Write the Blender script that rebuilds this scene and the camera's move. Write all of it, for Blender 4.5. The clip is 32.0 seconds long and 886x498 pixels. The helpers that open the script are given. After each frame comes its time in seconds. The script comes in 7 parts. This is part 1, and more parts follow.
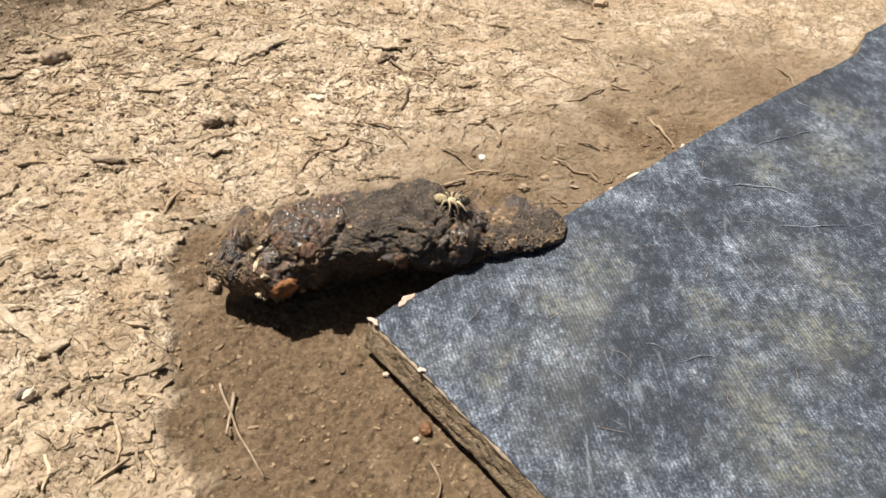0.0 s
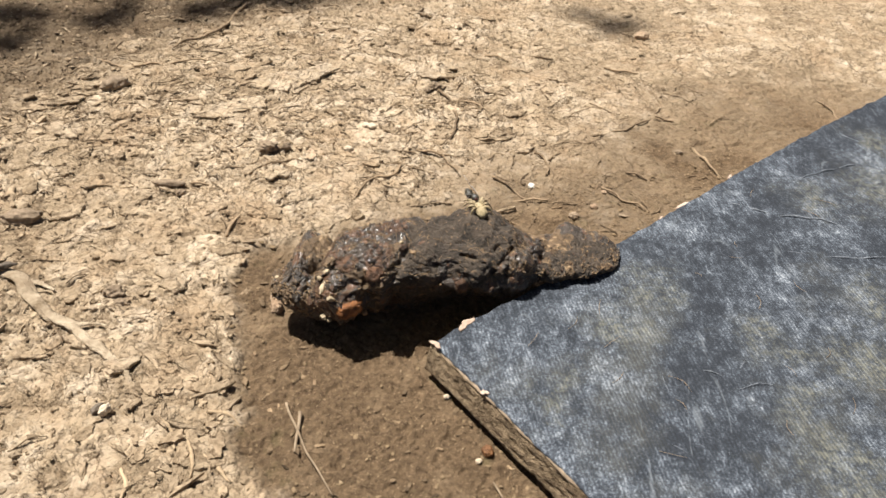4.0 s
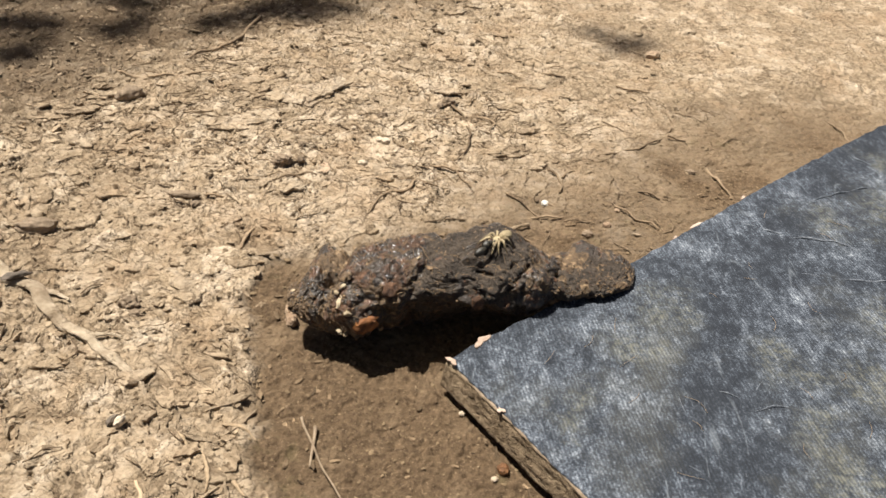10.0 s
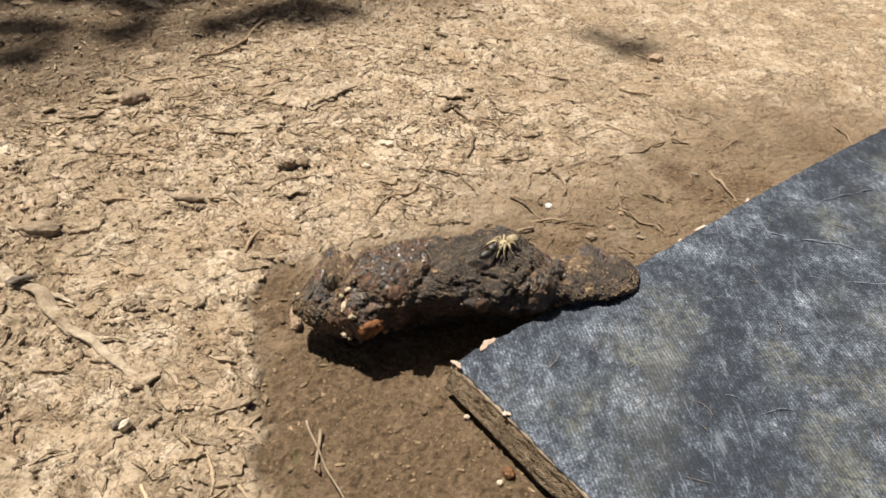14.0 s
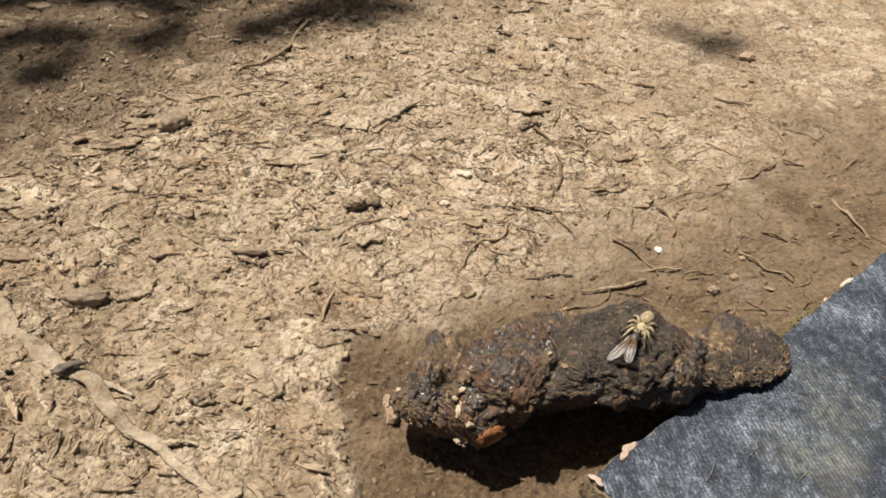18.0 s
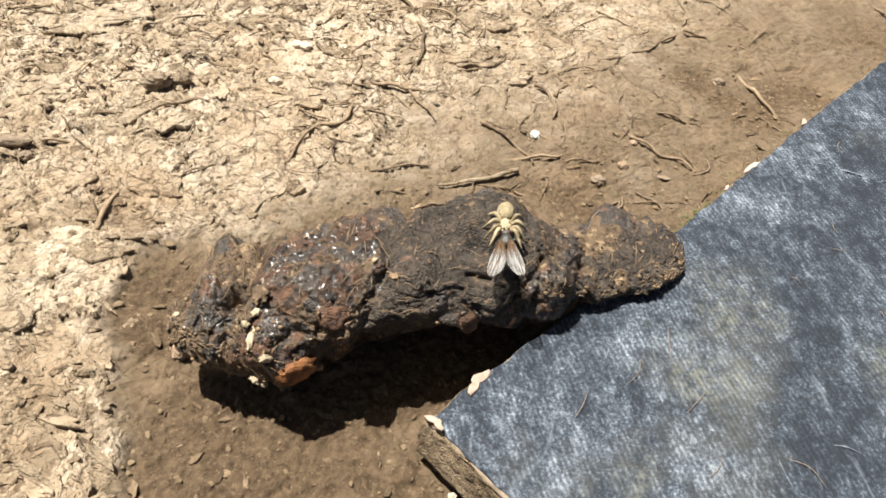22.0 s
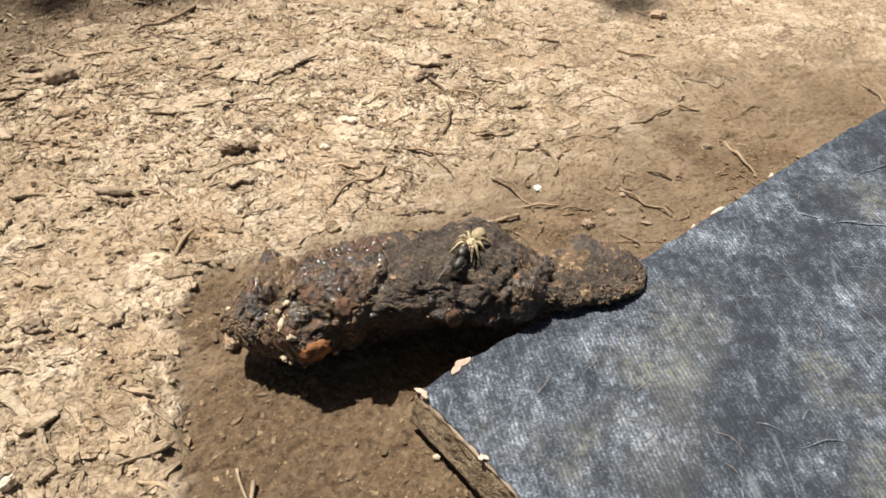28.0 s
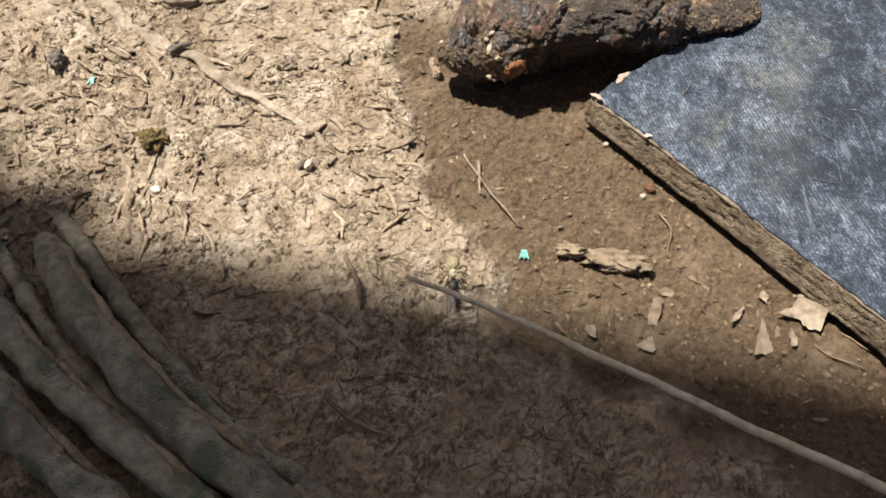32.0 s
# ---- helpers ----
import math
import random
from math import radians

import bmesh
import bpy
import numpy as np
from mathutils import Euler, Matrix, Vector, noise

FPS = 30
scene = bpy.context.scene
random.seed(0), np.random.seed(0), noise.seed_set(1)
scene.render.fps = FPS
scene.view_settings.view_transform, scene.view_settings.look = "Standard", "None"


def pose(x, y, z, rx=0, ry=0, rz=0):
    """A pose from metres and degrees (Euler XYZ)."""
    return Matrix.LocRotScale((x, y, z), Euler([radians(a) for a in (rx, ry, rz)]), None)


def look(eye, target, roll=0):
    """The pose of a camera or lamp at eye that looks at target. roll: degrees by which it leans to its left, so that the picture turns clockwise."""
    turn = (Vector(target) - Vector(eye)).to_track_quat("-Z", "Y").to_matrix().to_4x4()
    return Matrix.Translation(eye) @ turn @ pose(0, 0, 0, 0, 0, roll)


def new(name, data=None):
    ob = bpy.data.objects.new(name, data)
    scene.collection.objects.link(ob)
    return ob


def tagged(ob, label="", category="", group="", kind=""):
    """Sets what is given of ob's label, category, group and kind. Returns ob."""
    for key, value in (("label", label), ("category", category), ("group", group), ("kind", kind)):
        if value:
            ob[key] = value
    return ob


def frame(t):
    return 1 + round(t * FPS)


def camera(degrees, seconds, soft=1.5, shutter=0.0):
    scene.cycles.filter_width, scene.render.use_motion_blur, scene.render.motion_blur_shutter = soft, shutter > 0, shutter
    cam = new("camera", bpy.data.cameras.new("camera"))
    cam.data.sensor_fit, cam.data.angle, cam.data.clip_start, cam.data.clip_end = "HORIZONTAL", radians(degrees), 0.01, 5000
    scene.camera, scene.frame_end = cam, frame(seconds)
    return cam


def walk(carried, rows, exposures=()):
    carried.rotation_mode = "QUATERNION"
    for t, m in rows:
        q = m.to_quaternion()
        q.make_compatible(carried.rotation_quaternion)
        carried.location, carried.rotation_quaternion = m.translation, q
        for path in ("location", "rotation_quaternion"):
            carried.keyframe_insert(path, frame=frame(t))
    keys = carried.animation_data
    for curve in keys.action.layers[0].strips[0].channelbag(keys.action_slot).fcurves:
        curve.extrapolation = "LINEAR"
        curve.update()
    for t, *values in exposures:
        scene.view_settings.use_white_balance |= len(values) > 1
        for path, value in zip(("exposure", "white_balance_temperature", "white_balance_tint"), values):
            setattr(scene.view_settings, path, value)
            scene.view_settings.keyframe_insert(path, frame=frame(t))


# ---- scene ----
cam = camera(59.4, 32.0, soft=1.6)
PATH = [
    (0, (0.023, -0.175, 0.189), (0.002, 1.325, -1.134), 2.6),
    (0.5, (0.023, -0.176, 0.189), (0.001, 1.328, -1.129), 2.4),
    (1, (0.023, -0.177, 0.189), (0.009, 1.334, -1.121), 2.5),
    (1.5, (0.022, -0.177, 0.189), (0.007, 1.337, -1.117), 2.5),
    (2, (0.021, -0.177, 0.189), (0.0, 1.338, -1.116), 2.4),
    (2.5, (0.02, -0.178, 0.189), (-0.002, 1.34, -1.114), 2.4),
    (3, (0.02, -0.178, 0.19), (-0.01, 1.346, -1.105), 2.4),
    (3.5, (0.018, -0.176, 0.189), (-0.018, 1.354, -1.098), 2.5),
    (4, (0.009, -0.181, 0.193), (-0.059, 1.359, -1.081), 2.3),
    (4.5, (0.006, -0.177, 0.193), (-0.061, 1.363, -1.081), 3.1),
    (6.5, (0.007, -0.179, 0.192), (-0.046, 1.369, -1.073), 3.6),
    (7, (0.006, -0.179, 0.193), (-0.053, 1.368, -1.072), 3.4),
    (7.5, (0.006, -0.18, 0.193), (-0.056, 1.371, -1.068), 3.3),
    (8, (0.005, -0.18, 0.193), (-0.059, 1.373, -1.066), 3.3),
    (8.5, (0.005, -0.18, 0.193), (-0.059, 1.371, -1.067), 3.2),
    (9, (0.003, -0.18, 0.193), (-0.066, 1.372, -1.066), 3.0),
    (9.5, (0.004, -0.18, 0.193), (-0.067, 1.376, -1.06), 3.2),
    (10, (0.003, -0.181, 0.194), (-0.065, 1.38, -1.055), 3.3),
    (10.5, (0.003, -0.183, 0.195), (-0.07, 1.381, -1.05), 3.4),
    (11, (0.003, -0.181, 0.194), (-0.067, 1.382, -1.053), 3.3),
    (11.5, (0.003, -0.181, 0.194), (-0.067, 1.38, -1.056), 3.1),
    (12, (0.003, -0.181, 0.194), (-0.067, 1.381, -1.054), 3.2),
    (12.5, (0.003, -0.181, 0.194), (-0.069, 1.383, -1.051), 3.2),
    (13, (0.003, -0.181, 0.195), (-0.067, 1.383, -1.049), 3.3),
    (13.5, (0.002, -0.181, 0.195), (-0.068, 1.384, -1.049), 3.3),
    (14, (0.002, -0.181, 0.194), (-0.071, 1.384, -1.049), 3.1),
    (14.5, (0.001, -0.182, 0.195), (-0.069, 1.386, -1.046), 3.5),
    (16.5, (0.001, -0.179, 0.193), (-0.083, 1.377, -1.06), 2.9),
    (17, (-0.005, -0.17, 0.192), (-0.063, 1.359, -1.096), 3.8),
    (17.5, (-0.01, -0.151, 0.189), (-0.056, 1.374, -1.103), 3.6),
    (18, (-0.036, -0.128, 0.195), (-0.116, 1.366, -1.132), 1.9),
    (18.3, (-0.043, -0.113, 0.200), (-0.072, 1.347, -1.166), 2.5),
    (18.5, (-0.04, -0.11, 0.19), (-0.041, 1.357, -1.168), 3.4),
    (18.7, (-0.029, -0.106, 0.183), (-0.048, 1.307, -1.232), 2.5),
    (19, (-0.024, -0.097, 0.17), (0.019, 1.278, -1.281), 4.1),
    (19.5, (-0.013, -0.088, 0.158), (0.06, 1.253, -1.323), 4.4),
    (20, (-0.009, -0.089, 0.154), (0.088, 1.249, -1.33), 5.5),
    (20.5, (-0.01, -0.091, 0.154), (0.11, 1.253, -1.322), 6.3),
    (21, (-0.01, -0.089, 0.151), (0.117, 1.254, -1.325), 6.4),
    (21.5, (-0.01, -0.091, 0.152), (0.123, 1.257, -1.319), 6.7),
    (22, (-0.011, -0.092, 0.153), (0.134, 1.258, -1.315), 7.1),
    (22.5, (-0.009, -0.094, 0.156), (0.132, 1.26, -1.309), 7.1),
    (23, (-0.006, -0.101, 0.161), (0.107, 1.276, -1.285), 5.7),
    (23.5, (-0.004, -0.106, 0.16), (0.077, 1.328, -1.231), 4.3),
    (24, (0.008, -0.117, 0.16), (-0.015, 1.373, -1.174), 1.8),
    (24.5, (0.017, -0.125, 0.156), (-0.081, 1.373, -1.165), 0.6),
    (25, (0.017, -0.126, 0.157), (-0.076, 1.386, -1.148), 0.9),
    (25.5, (0.016, -0.127, 0.158), (-0.068, 1.384, -1.15), 1.1),
    (27.5, (0.014, -0.13, 0.162), (-0.064, 1.391, -1.133), 1.4),
    (28, (0.011, -0.138, 0.169), (-0.064, 1.387, -1.123), 1.4),
    (28.5, (0.011, -0.137, 0.167), (-0.051, 1.38, -1.134), 1.7),
    (29, (0.009, -0.137, 0.167), (-0.055, 1.386, -1.128), 1.6),
    (29.5, (0.007, -0.138, 0.167), (-0.061, 1.385, -1.128), 1.5),
    (30, (0.004, -0.14, 0.163), (-0.066, 1.346, -1.173), 1.6),
    (30.2, (-0.001, -0.140, 0.165), (-0.064, 1.325, -1.195), 1.6),
    (30.5, (-0.01, -0.147, 0.167), (-0.071, 1.339, -1.17), 2.2),
    (30.7, (-0.013, -0.162, 0.172), (-0.080, 1.313, -1.177), 2.0),
    (31, (-0.017, -0.176, 0.176), (-0.065, 1.215, -1.26), 2.6),
    (31.2, (-0.020, -0.182, 0.192), (-0.120, 1.162, -1.285), 0.2),
    (31.5, (-0.03, -0.195, 0.189), (-0.111, 1.12, -1.316), 0.5),
    (31.7, (-0.025, -0.202, 0.195), (-0.139, 1.045, -1.365), -1.5),
    (32, (-0.032, -0.215, 0.2), (-0.168, 0.96, -1.413), -2.9),
]
EXPOSURES = [(0, 1.1, 6450, 10), (4, 1.0, 6500, 10), (9, 0.92, 6550, 10), (14, 0.85, 6550, 10), (17, 0.86, 6600, 10), (18, 0.68, 6600, 10), (18.5, 0.72, 6500, 10), (19.5, 0.74, 6400, 9), (20, 0.70, 6450, 9), (21, 1.14, 6350, 8), (23, 1.22, 6300, 8), (24, 1.06, 6400, 8), (25, 1.04, 6400, 9), (28, 1.02, 6450, 10), (30, 1.0, 6500, 10), (31, 1.0, 6400, 10), (32, 1.02, 6150, 10)]
walk(cam, [(t, look(e, a, r)) for t, e, a, r in PATH], EXPOSURES)

# ---- light ----
SUN = Vector((-0.33, 0.16, 1.0)).normalized()
SUN_ELEV = math.asin(SUN.z)
SUN_TURN = math.atan2(SUN.x, SUN.y)

world = bpy.data.worlds.new("sky")
scene.world = world
world.use_nodes = True
wn = world.node_tree.nodes
sky = wn.new("ShaderNodeTexSky")
sky.sky_type = "NISHITA"
sky.sun_disc = False
sky.sun_elevation = SUN_ELEV
sky.sun_rotation = SUN_TURN
sky.air_density, sky.dust_density, sky.ozone_density = 0.6, 5.0, 0.6
wn["Background"].inputs["Strength"].default_value = 0.042
world.node_tree.links.new(sky.outputs[0], wn["Background"].inputs["Color"])

sun_data = bpy.data.lights.new("sun", "SUN")
sun_data.energy = 4.9
sun_data.angle = radians(0.53)
sun_data.color = (1.0, 0.965, 0.90)
sun = new("sun", sun_data)
sun.matrix_world = look(SUN * 20, (0, 0, 0))


# ---- numeric noise ----
def hashed(i, j, k=0):
    n = (i.astype(np.int64) * 374761393 + j.astype(np.int64) * 668265263 + np.int64(k) * 2147483647) & 0x7FFFFFFF
    n = ((n ^ (n >> 13)) * 1274126177) & 0x7FFFFFFF
    n = n ^ (n >> 16)
    return (n & 0xFFFF) / 65535.0


def vnoise(x, y, seed=0):
    i, j = np.floor(x), np.floor(y)
    u, v = x - i, y - j
    u, v = u * u * (3 - 2 * u), v * v * (3 - 2 * v)
    a, b = hashed(i, j, seed), hashed(i + 1, j, seed)
    c, d = hashed(i, j + 1, seed), hashed(i + 1, j + 1, seed)
    return (a * (1 - u) + b * u) * (1 - v) + (c * (1 - u) + d * u) * v - 0.5


def fbm(x, y, seed=0, octaves=4, gain=0.5):
    total, amp = np.zeros_like(x), 1.0
    for o in range(octaves):
        total += amp * vnoise(x * 2 ** o + 17.3 * o, y * 2 ** o - 9.1 * o, seed + o)
        amp *= gain
    return total


def cells(x, y, seed=0):
    """Distance to the nearest and the second cell centre, the cell's own random numbers and the offset from its centre."""
    i, j = np.floor(x), np.floor(y)
    f1 = np.full_like(x, 9.0)
    f2 = np.full_like(x, 9.0)
    r1, ox, oy = np.zeros_like(x), np.zeros_like(x), np.zeros_like(x)
    for a in (-1, 0, 1):
        for b in (-1, 0, 1):
            px = i + a + 0.1 + 0.8 * hashed(i + a, j + b, seed)
            py = j + b + 0.1 + 0.8 * hashed(i + a, j + b, seed + 7)
            d = np.hypot(px - x, py - y)
            near = d < f1
            f2 = np.where(near, f1, np.minimum(f2, d))
            f1 = np.where(near, d, f1)
            r1 = np.where(near, hashed(i + a, j + b, seed + 13), r1)
            ox, oy = np.where(near, x - px, ox), np.where(near, y - py, oy)
    return f1, f2, r1, ox, oy


def ramp(v, lo, hi):
    t = np.clip((v - lo) / (hi - lo), 0, 1)
    return t * t * (3 - 2 * t)


def inside(x, y, poly):
    """Signed distance to a closed outline, positive inside."""
    best = np.full_like(x, 9.0)
    odd = np.zeros(x.shape, bool)
    for (ax, ay), (bx, by) in zip(poly, poly[1:] + poly[:1]):
        dx, dy = bx - ax, by - ay
        t = np.clip(((x - ax) * dx + (y - ay) * dy) / (dx * dx + dy * dy), 0, 1)
        best = np.minimum(best, np.hypot(x - ax - t * dx, y - ay - t * dy))
        if by != ay:
            cross = ((ay > y) != (by > y)) & (x < dx * (y - ay) / dy + ax)
            odd ^= cross
    return np.where(odd, best, -best)


# ---- materials ----
def material(name, low, high, scale=400.0, rough=0.9, bump=0.3, fine=2500.0, spec=0.3, spots=None, metal=0.0, coarse=60.0, depth=0.0004, stretch=(1, 1, 1), coat=0.0):
    """Two-scale noise colour between low and high, fine relief, and an optional third colour in spots."""
    m = bpy.data.materials.new(name)
    m.use_nodes = True
    n, l = m.node_tree.nodes, m.node_tree.links
    b = n["Principled BSDF"]
    co = n.new("ShaderNodeTexCoord")
    mp = n.new("ShaderNodeMapping")
    mp.inputs["Scale"].default_value = stretch
    l.new(co.outputs["Object"], mp.inputs["Vector"])
    n1 = n.new("ShaderNodeTexNoise")
    n1.inputs["Scale"].default_value, n1.inputs["Detail"].default_value = scale, 6
    n2 = n.new("ShaderNodeTexNoise")
    n2.inputs["Scale"].default_value, n2.inputs["Detail"].default_value = coarse, 3
    n3 = n.new("ShaderNodeTexNoise")
    n3.inputs["Scale"].default_value, n3.inputs["Detail"].default_value = fine, 4
    for t in (n1, n2, n3):
        l.new(mp.outputs[0], t.inputs["Vector"])
    info = n.new("ShaderNodeObjectInfo")
    mix = n.new("ShaderNodeMath")
    mix.operation = "MULTIPLY_ADD"
    mix.inputs[1].default_value = 0.5
    l.new(n2.outputs["Fac"], mix.inputs[0])
    half = n.new("ShaderNodeMath")
    half.operation = "MULTIPLY"
    half.inputs[1].default_value = 0.5
    l.new(n1.outputs["Fac"], half.inputs[0])
    l.new(half.outputs[0], mix.inputs[2])
    own = n.new("ShaderNodeMath")
    own.operation = "MULTIPLY_ADD"
    own.inputs[1].default_value, own.inputs[2].default_value = 0.16, -0.08
    l.new(info.outputs["Random"], own.inputs[0])
    add = n.new("ShaderNodeMath")
    l.new(mix.outputs[0], add.inputs[0])
    l.new(own.outputs[0], add.inputs[1])
    r = n.new("ShaderNodeValToRGB")
    r.color_ramp.elements[0].position, r.color_ramp.elements[0].color = 0.36, (*low, 1)
    r.color_ramp.elements[1].position, r.color_ramp.elements[1].color = 0.64, (*high, 1)
    l.new(add.outputs[0], r.inputs[0])
    colour = r.outputs[0]
    if spots:
        rgb, at, size = spots
        s = n.new("ShaderNodeTexNoise")
        s.inputs["Scale"].default_value, s.inputs["Detail"].default_value = size, 4
        l.new(co.outputs["Object"], s.inputs["Vector"])
        k = n.new("ShaderNodeMapRange")
        k.inputs["From Min"].default_value, k.inputs["From Max"].default_value = at, at + 0.07
        l.new(s.outputs["Fac"], k.inputs["Value"])
        mx = n.new("ShaderNodeMix")
        mx.data_type = "RGBA"
        l.new(k.outputs[0], mx.inputs[0])
        l.new(colour, mx.inputs[6])
        mx.inputs[7].default_value = (*rgb, 1)
        colour = mx.outputs[2]
    l.new(colour, b.inputs["Base Color"])
    b.inputs["Roughness"].default_value = rough
    b.inputs["Specular IOR Level"].default_value = spec
    b.inputs["Metallic"].default_value = metal
    b.inputs["Coat Weight"].default_value, b.inputs["Coat Roughness"].default_value = coat, 0.18
    bp = n.new("ShaderNodeBump")
    bp.inputs["Strength"].default_value, bp.inputs["Distance"].default_value = bump, depth
    both = n.new("ShaderNodeMath")
    l.new(n1.outputs["Fac"], both.inputs[0])
    l.new(n3.outputs["Fac"], both.inputs[1])
    l.new(both.outputs[0], bp.inputs["Height"])
    l.new(bp.outputs[0], b.inputs["Normal"])
    return m


def soil_material():
    m = bpy.data.materials.new("soil")
    m.use_nodes = True
    n, l = m.node_tree.nodes, m.node_tree.links
    b = n["Principled BSDF"]
    co = n.new("ShaderNodeTexCoord")

    def tex(scale, detail=5, rough=0.6):
        t = n.new("ShaderNodeTexNoise")
        t.inputs["Scale"].default_value, t.inputs["Detail"].default_value, t.inputs["Roughness"].default_value = scale, detail, rough
        l.new(co.outputs["Object"], t.inputs["Vector"])
        return t.outputs["Fac"]

    def attr(name):
        a = n.new("ShaderNodeAttribute")
        a.attribute_name = name
        return a.outputs["Fac"]

    def mapped(src, a, b_, c=0.0, d=1.0):
        k = n.new("ShaderNodeMapRange")
        for key, val in zip(("From Min", "From Max", "To Min", "To Max"), (a, b_, c, d)):
            k.inputs[key].default_value = val
        l.new(src, k.inputs["Value"])
        return k.outputs[0]

    def blend(fac, one, two, kind="MIX"):
        x = n.new("ShaderNodeMix")
        x.data_type, x.blend_type = "RGBA", kind
        for slot, v in ((0, fac), (6, one), (7, two)):
            if isinstance(v, tuple):
                x.inputs[slot].default_value = (*v, 1)
            elif isinstance(v, float):
                x.inputs[slot].default_value = v
            else:
                l.new(v, x.inputs[slot])
        return x.outputs[2]

    warp = n.new("ShaderNodeTexNoise")
    warp.inputs["Scale"].default_value, warp.inputs["Detail"].default_value = 140, 5
    l.new(co.outputs["Object"], warp.inputs["Vector"])
    shifted = n.new("ShaderNodeVectorMath")
    shifted.operation = "MULTIPLY_ADD"
    shifted.inputs[1].default_value = (0.011, 0.011, 0.0)
    l.new(warp.outputs["Color"], shifted.inputs[0])
    l.new(co.outputs["Object"], shifted.inputs[2])

    def plates(scale, width):
        v = n.new("ShaderNodeTexVoronoi")
        v.feature, v.voronoi_dimensions = "DISTANCE_TO_EDGE", "2D"
        v.inputs["Scale"].default_value = scale
        l.new(shifted.outputs[0], v.inputs["Vector"])
        return mapped(v.outputs["Distance"], 0.0, width)

    def math2(op, p, q):
        x = n.new("ShaderNodeMath")
        x.operation = op
        for slot, v in ((0, p), (1, q)):
            if isinstance(v, float):
                x.inputs[slot].default_value = v
            else:
                l.new(v, x.inputs[slot])
        return x.outputs[0]

    big, small, tiny = plates(105, 0.10), plates(240, 0.14), plates(560, 0.2)
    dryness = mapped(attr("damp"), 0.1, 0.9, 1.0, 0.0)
    dry = blend(mapped(tex(300, 6, 0.7), 0.36, 0.64), DRY_LOW, DRY_HIGH)
    dry = blend(mapped(attr("flake"), 0.15, 0.95), dry, blend(mapped(tex(90, 6, 0.7), 0.4, 0.6), DRY_HIGH, DRY_PALE))
    dry = blend(mapped(tex(28, 5, 0.65), 0.50, 0.68, 0.0, 0.8), dry, DRY_BROWN)
    dry = blend(mapped(tex(420, 6, 0.75), 0.58, 0.68, 0.0, 0.40), dry, DRY_DARK)
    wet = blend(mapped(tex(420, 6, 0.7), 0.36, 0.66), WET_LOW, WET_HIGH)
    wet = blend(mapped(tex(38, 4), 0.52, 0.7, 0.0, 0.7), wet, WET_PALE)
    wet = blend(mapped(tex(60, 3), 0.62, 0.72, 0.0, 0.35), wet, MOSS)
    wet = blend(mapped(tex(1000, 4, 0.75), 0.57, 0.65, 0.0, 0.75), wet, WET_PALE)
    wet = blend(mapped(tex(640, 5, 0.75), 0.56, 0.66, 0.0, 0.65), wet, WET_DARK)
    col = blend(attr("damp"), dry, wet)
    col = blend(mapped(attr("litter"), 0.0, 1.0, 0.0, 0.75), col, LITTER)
    # shade of cracks, pits and torn edges, mixed into the soil colour
    col = blend(mapped(attr("crevice_shade"), 0.2, 1.0, 0.0, 0.42), col, CREVICE_SHADE)
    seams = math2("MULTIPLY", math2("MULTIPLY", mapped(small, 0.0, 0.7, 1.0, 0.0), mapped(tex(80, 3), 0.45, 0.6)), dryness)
    col = blend(math2("MULTIPLY", seams, 0.42), col, CREVICE_SHADE)
    def steps(scale, count, detail=7):
        t = n.new("ShaderNodeTexNoise")
        t.inputs["Scale"].default_value, t.inputs["Detail"].default_value, t.inputs["Roughness"].default_value = scale, detail, 0.5
        l.new(shifted.outputs[0], t.inputs["Vector"])
        return math2("POWER", math2("FRACT", math2("MULTIPLY", t.outputs["Fac"], count), 0.0), 1.4)

    # shadow lines under the edges of the peeling layers, drawn in the colour
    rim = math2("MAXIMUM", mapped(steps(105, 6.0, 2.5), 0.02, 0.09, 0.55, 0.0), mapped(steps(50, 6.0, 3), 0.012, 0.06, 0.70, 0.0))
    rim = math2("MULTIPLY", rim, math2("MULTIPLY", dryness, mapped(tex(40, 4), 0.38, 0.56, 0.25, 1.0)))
    col = blend(rim, col, CREVICE_SHADE)
    l.new(col, b.inputs["Base Color"])
    b.inputs["Roughness"].default_value = 0.93
    b.inputs["Specular IOR Level"].default_value = 0.2
    relief = math2("ADD", math2("MULTIPLY", big, 0.9), math2("ADD", math2("MULTIPLY", small, 0.7), math2("MULTIPLY", tiny, 0.35)))
    relief = math2("MULTIPLY", relief, math2("MULTIPLY", mapped(tex(70, 3), 0.36, 0.56, 0.15, 1.0), mapped(dryness, 0.0, 1.0, 0.12, 1.0)))
    peel = math2("ADD", math2("MULTIPLY", steps(105, 6.0, 2.5), 0.75), math2("ADD", math2("MULTIPLY", steps(50, 6.0, 3), 0.9), math2("MULTIPLY", steps(300, 7.0), 0.30)))
    relief = math2("ADD", math2("MULTIPLY", relief, 0.3), math2("MULTIPLY", peel, mapped(dryness, 0.0, 1.0, 0.05, 1.0)))
    grainy = math2("ADD", math2("MULTIPLY", tex(600, 8, 0.75), 1.7), math2("MULTIPLY", tex(1700, 4, 0.7), 0.7))
    rough_part = math2("SUBTRACT", 1.0, math2("MULTIPLY", dryness, mapped(attr("flake"), 0.1, 0.7, 0.45, 0.80)))
    grainy = math2("MULTIPLY", grainy, math2("MULTIPLY", rough_part, mapped(dryness, 0.0, 1.0, 0.62, 1.0)))
    bp = n.new("ShaderNodeBump")
    bp.inputs["Strength"].default_value, bp.inputs["Distance"].default_value = 1.0, 0.0011
    l.new(math2("ADD", relief, grainy), bp.inputs["Height"])
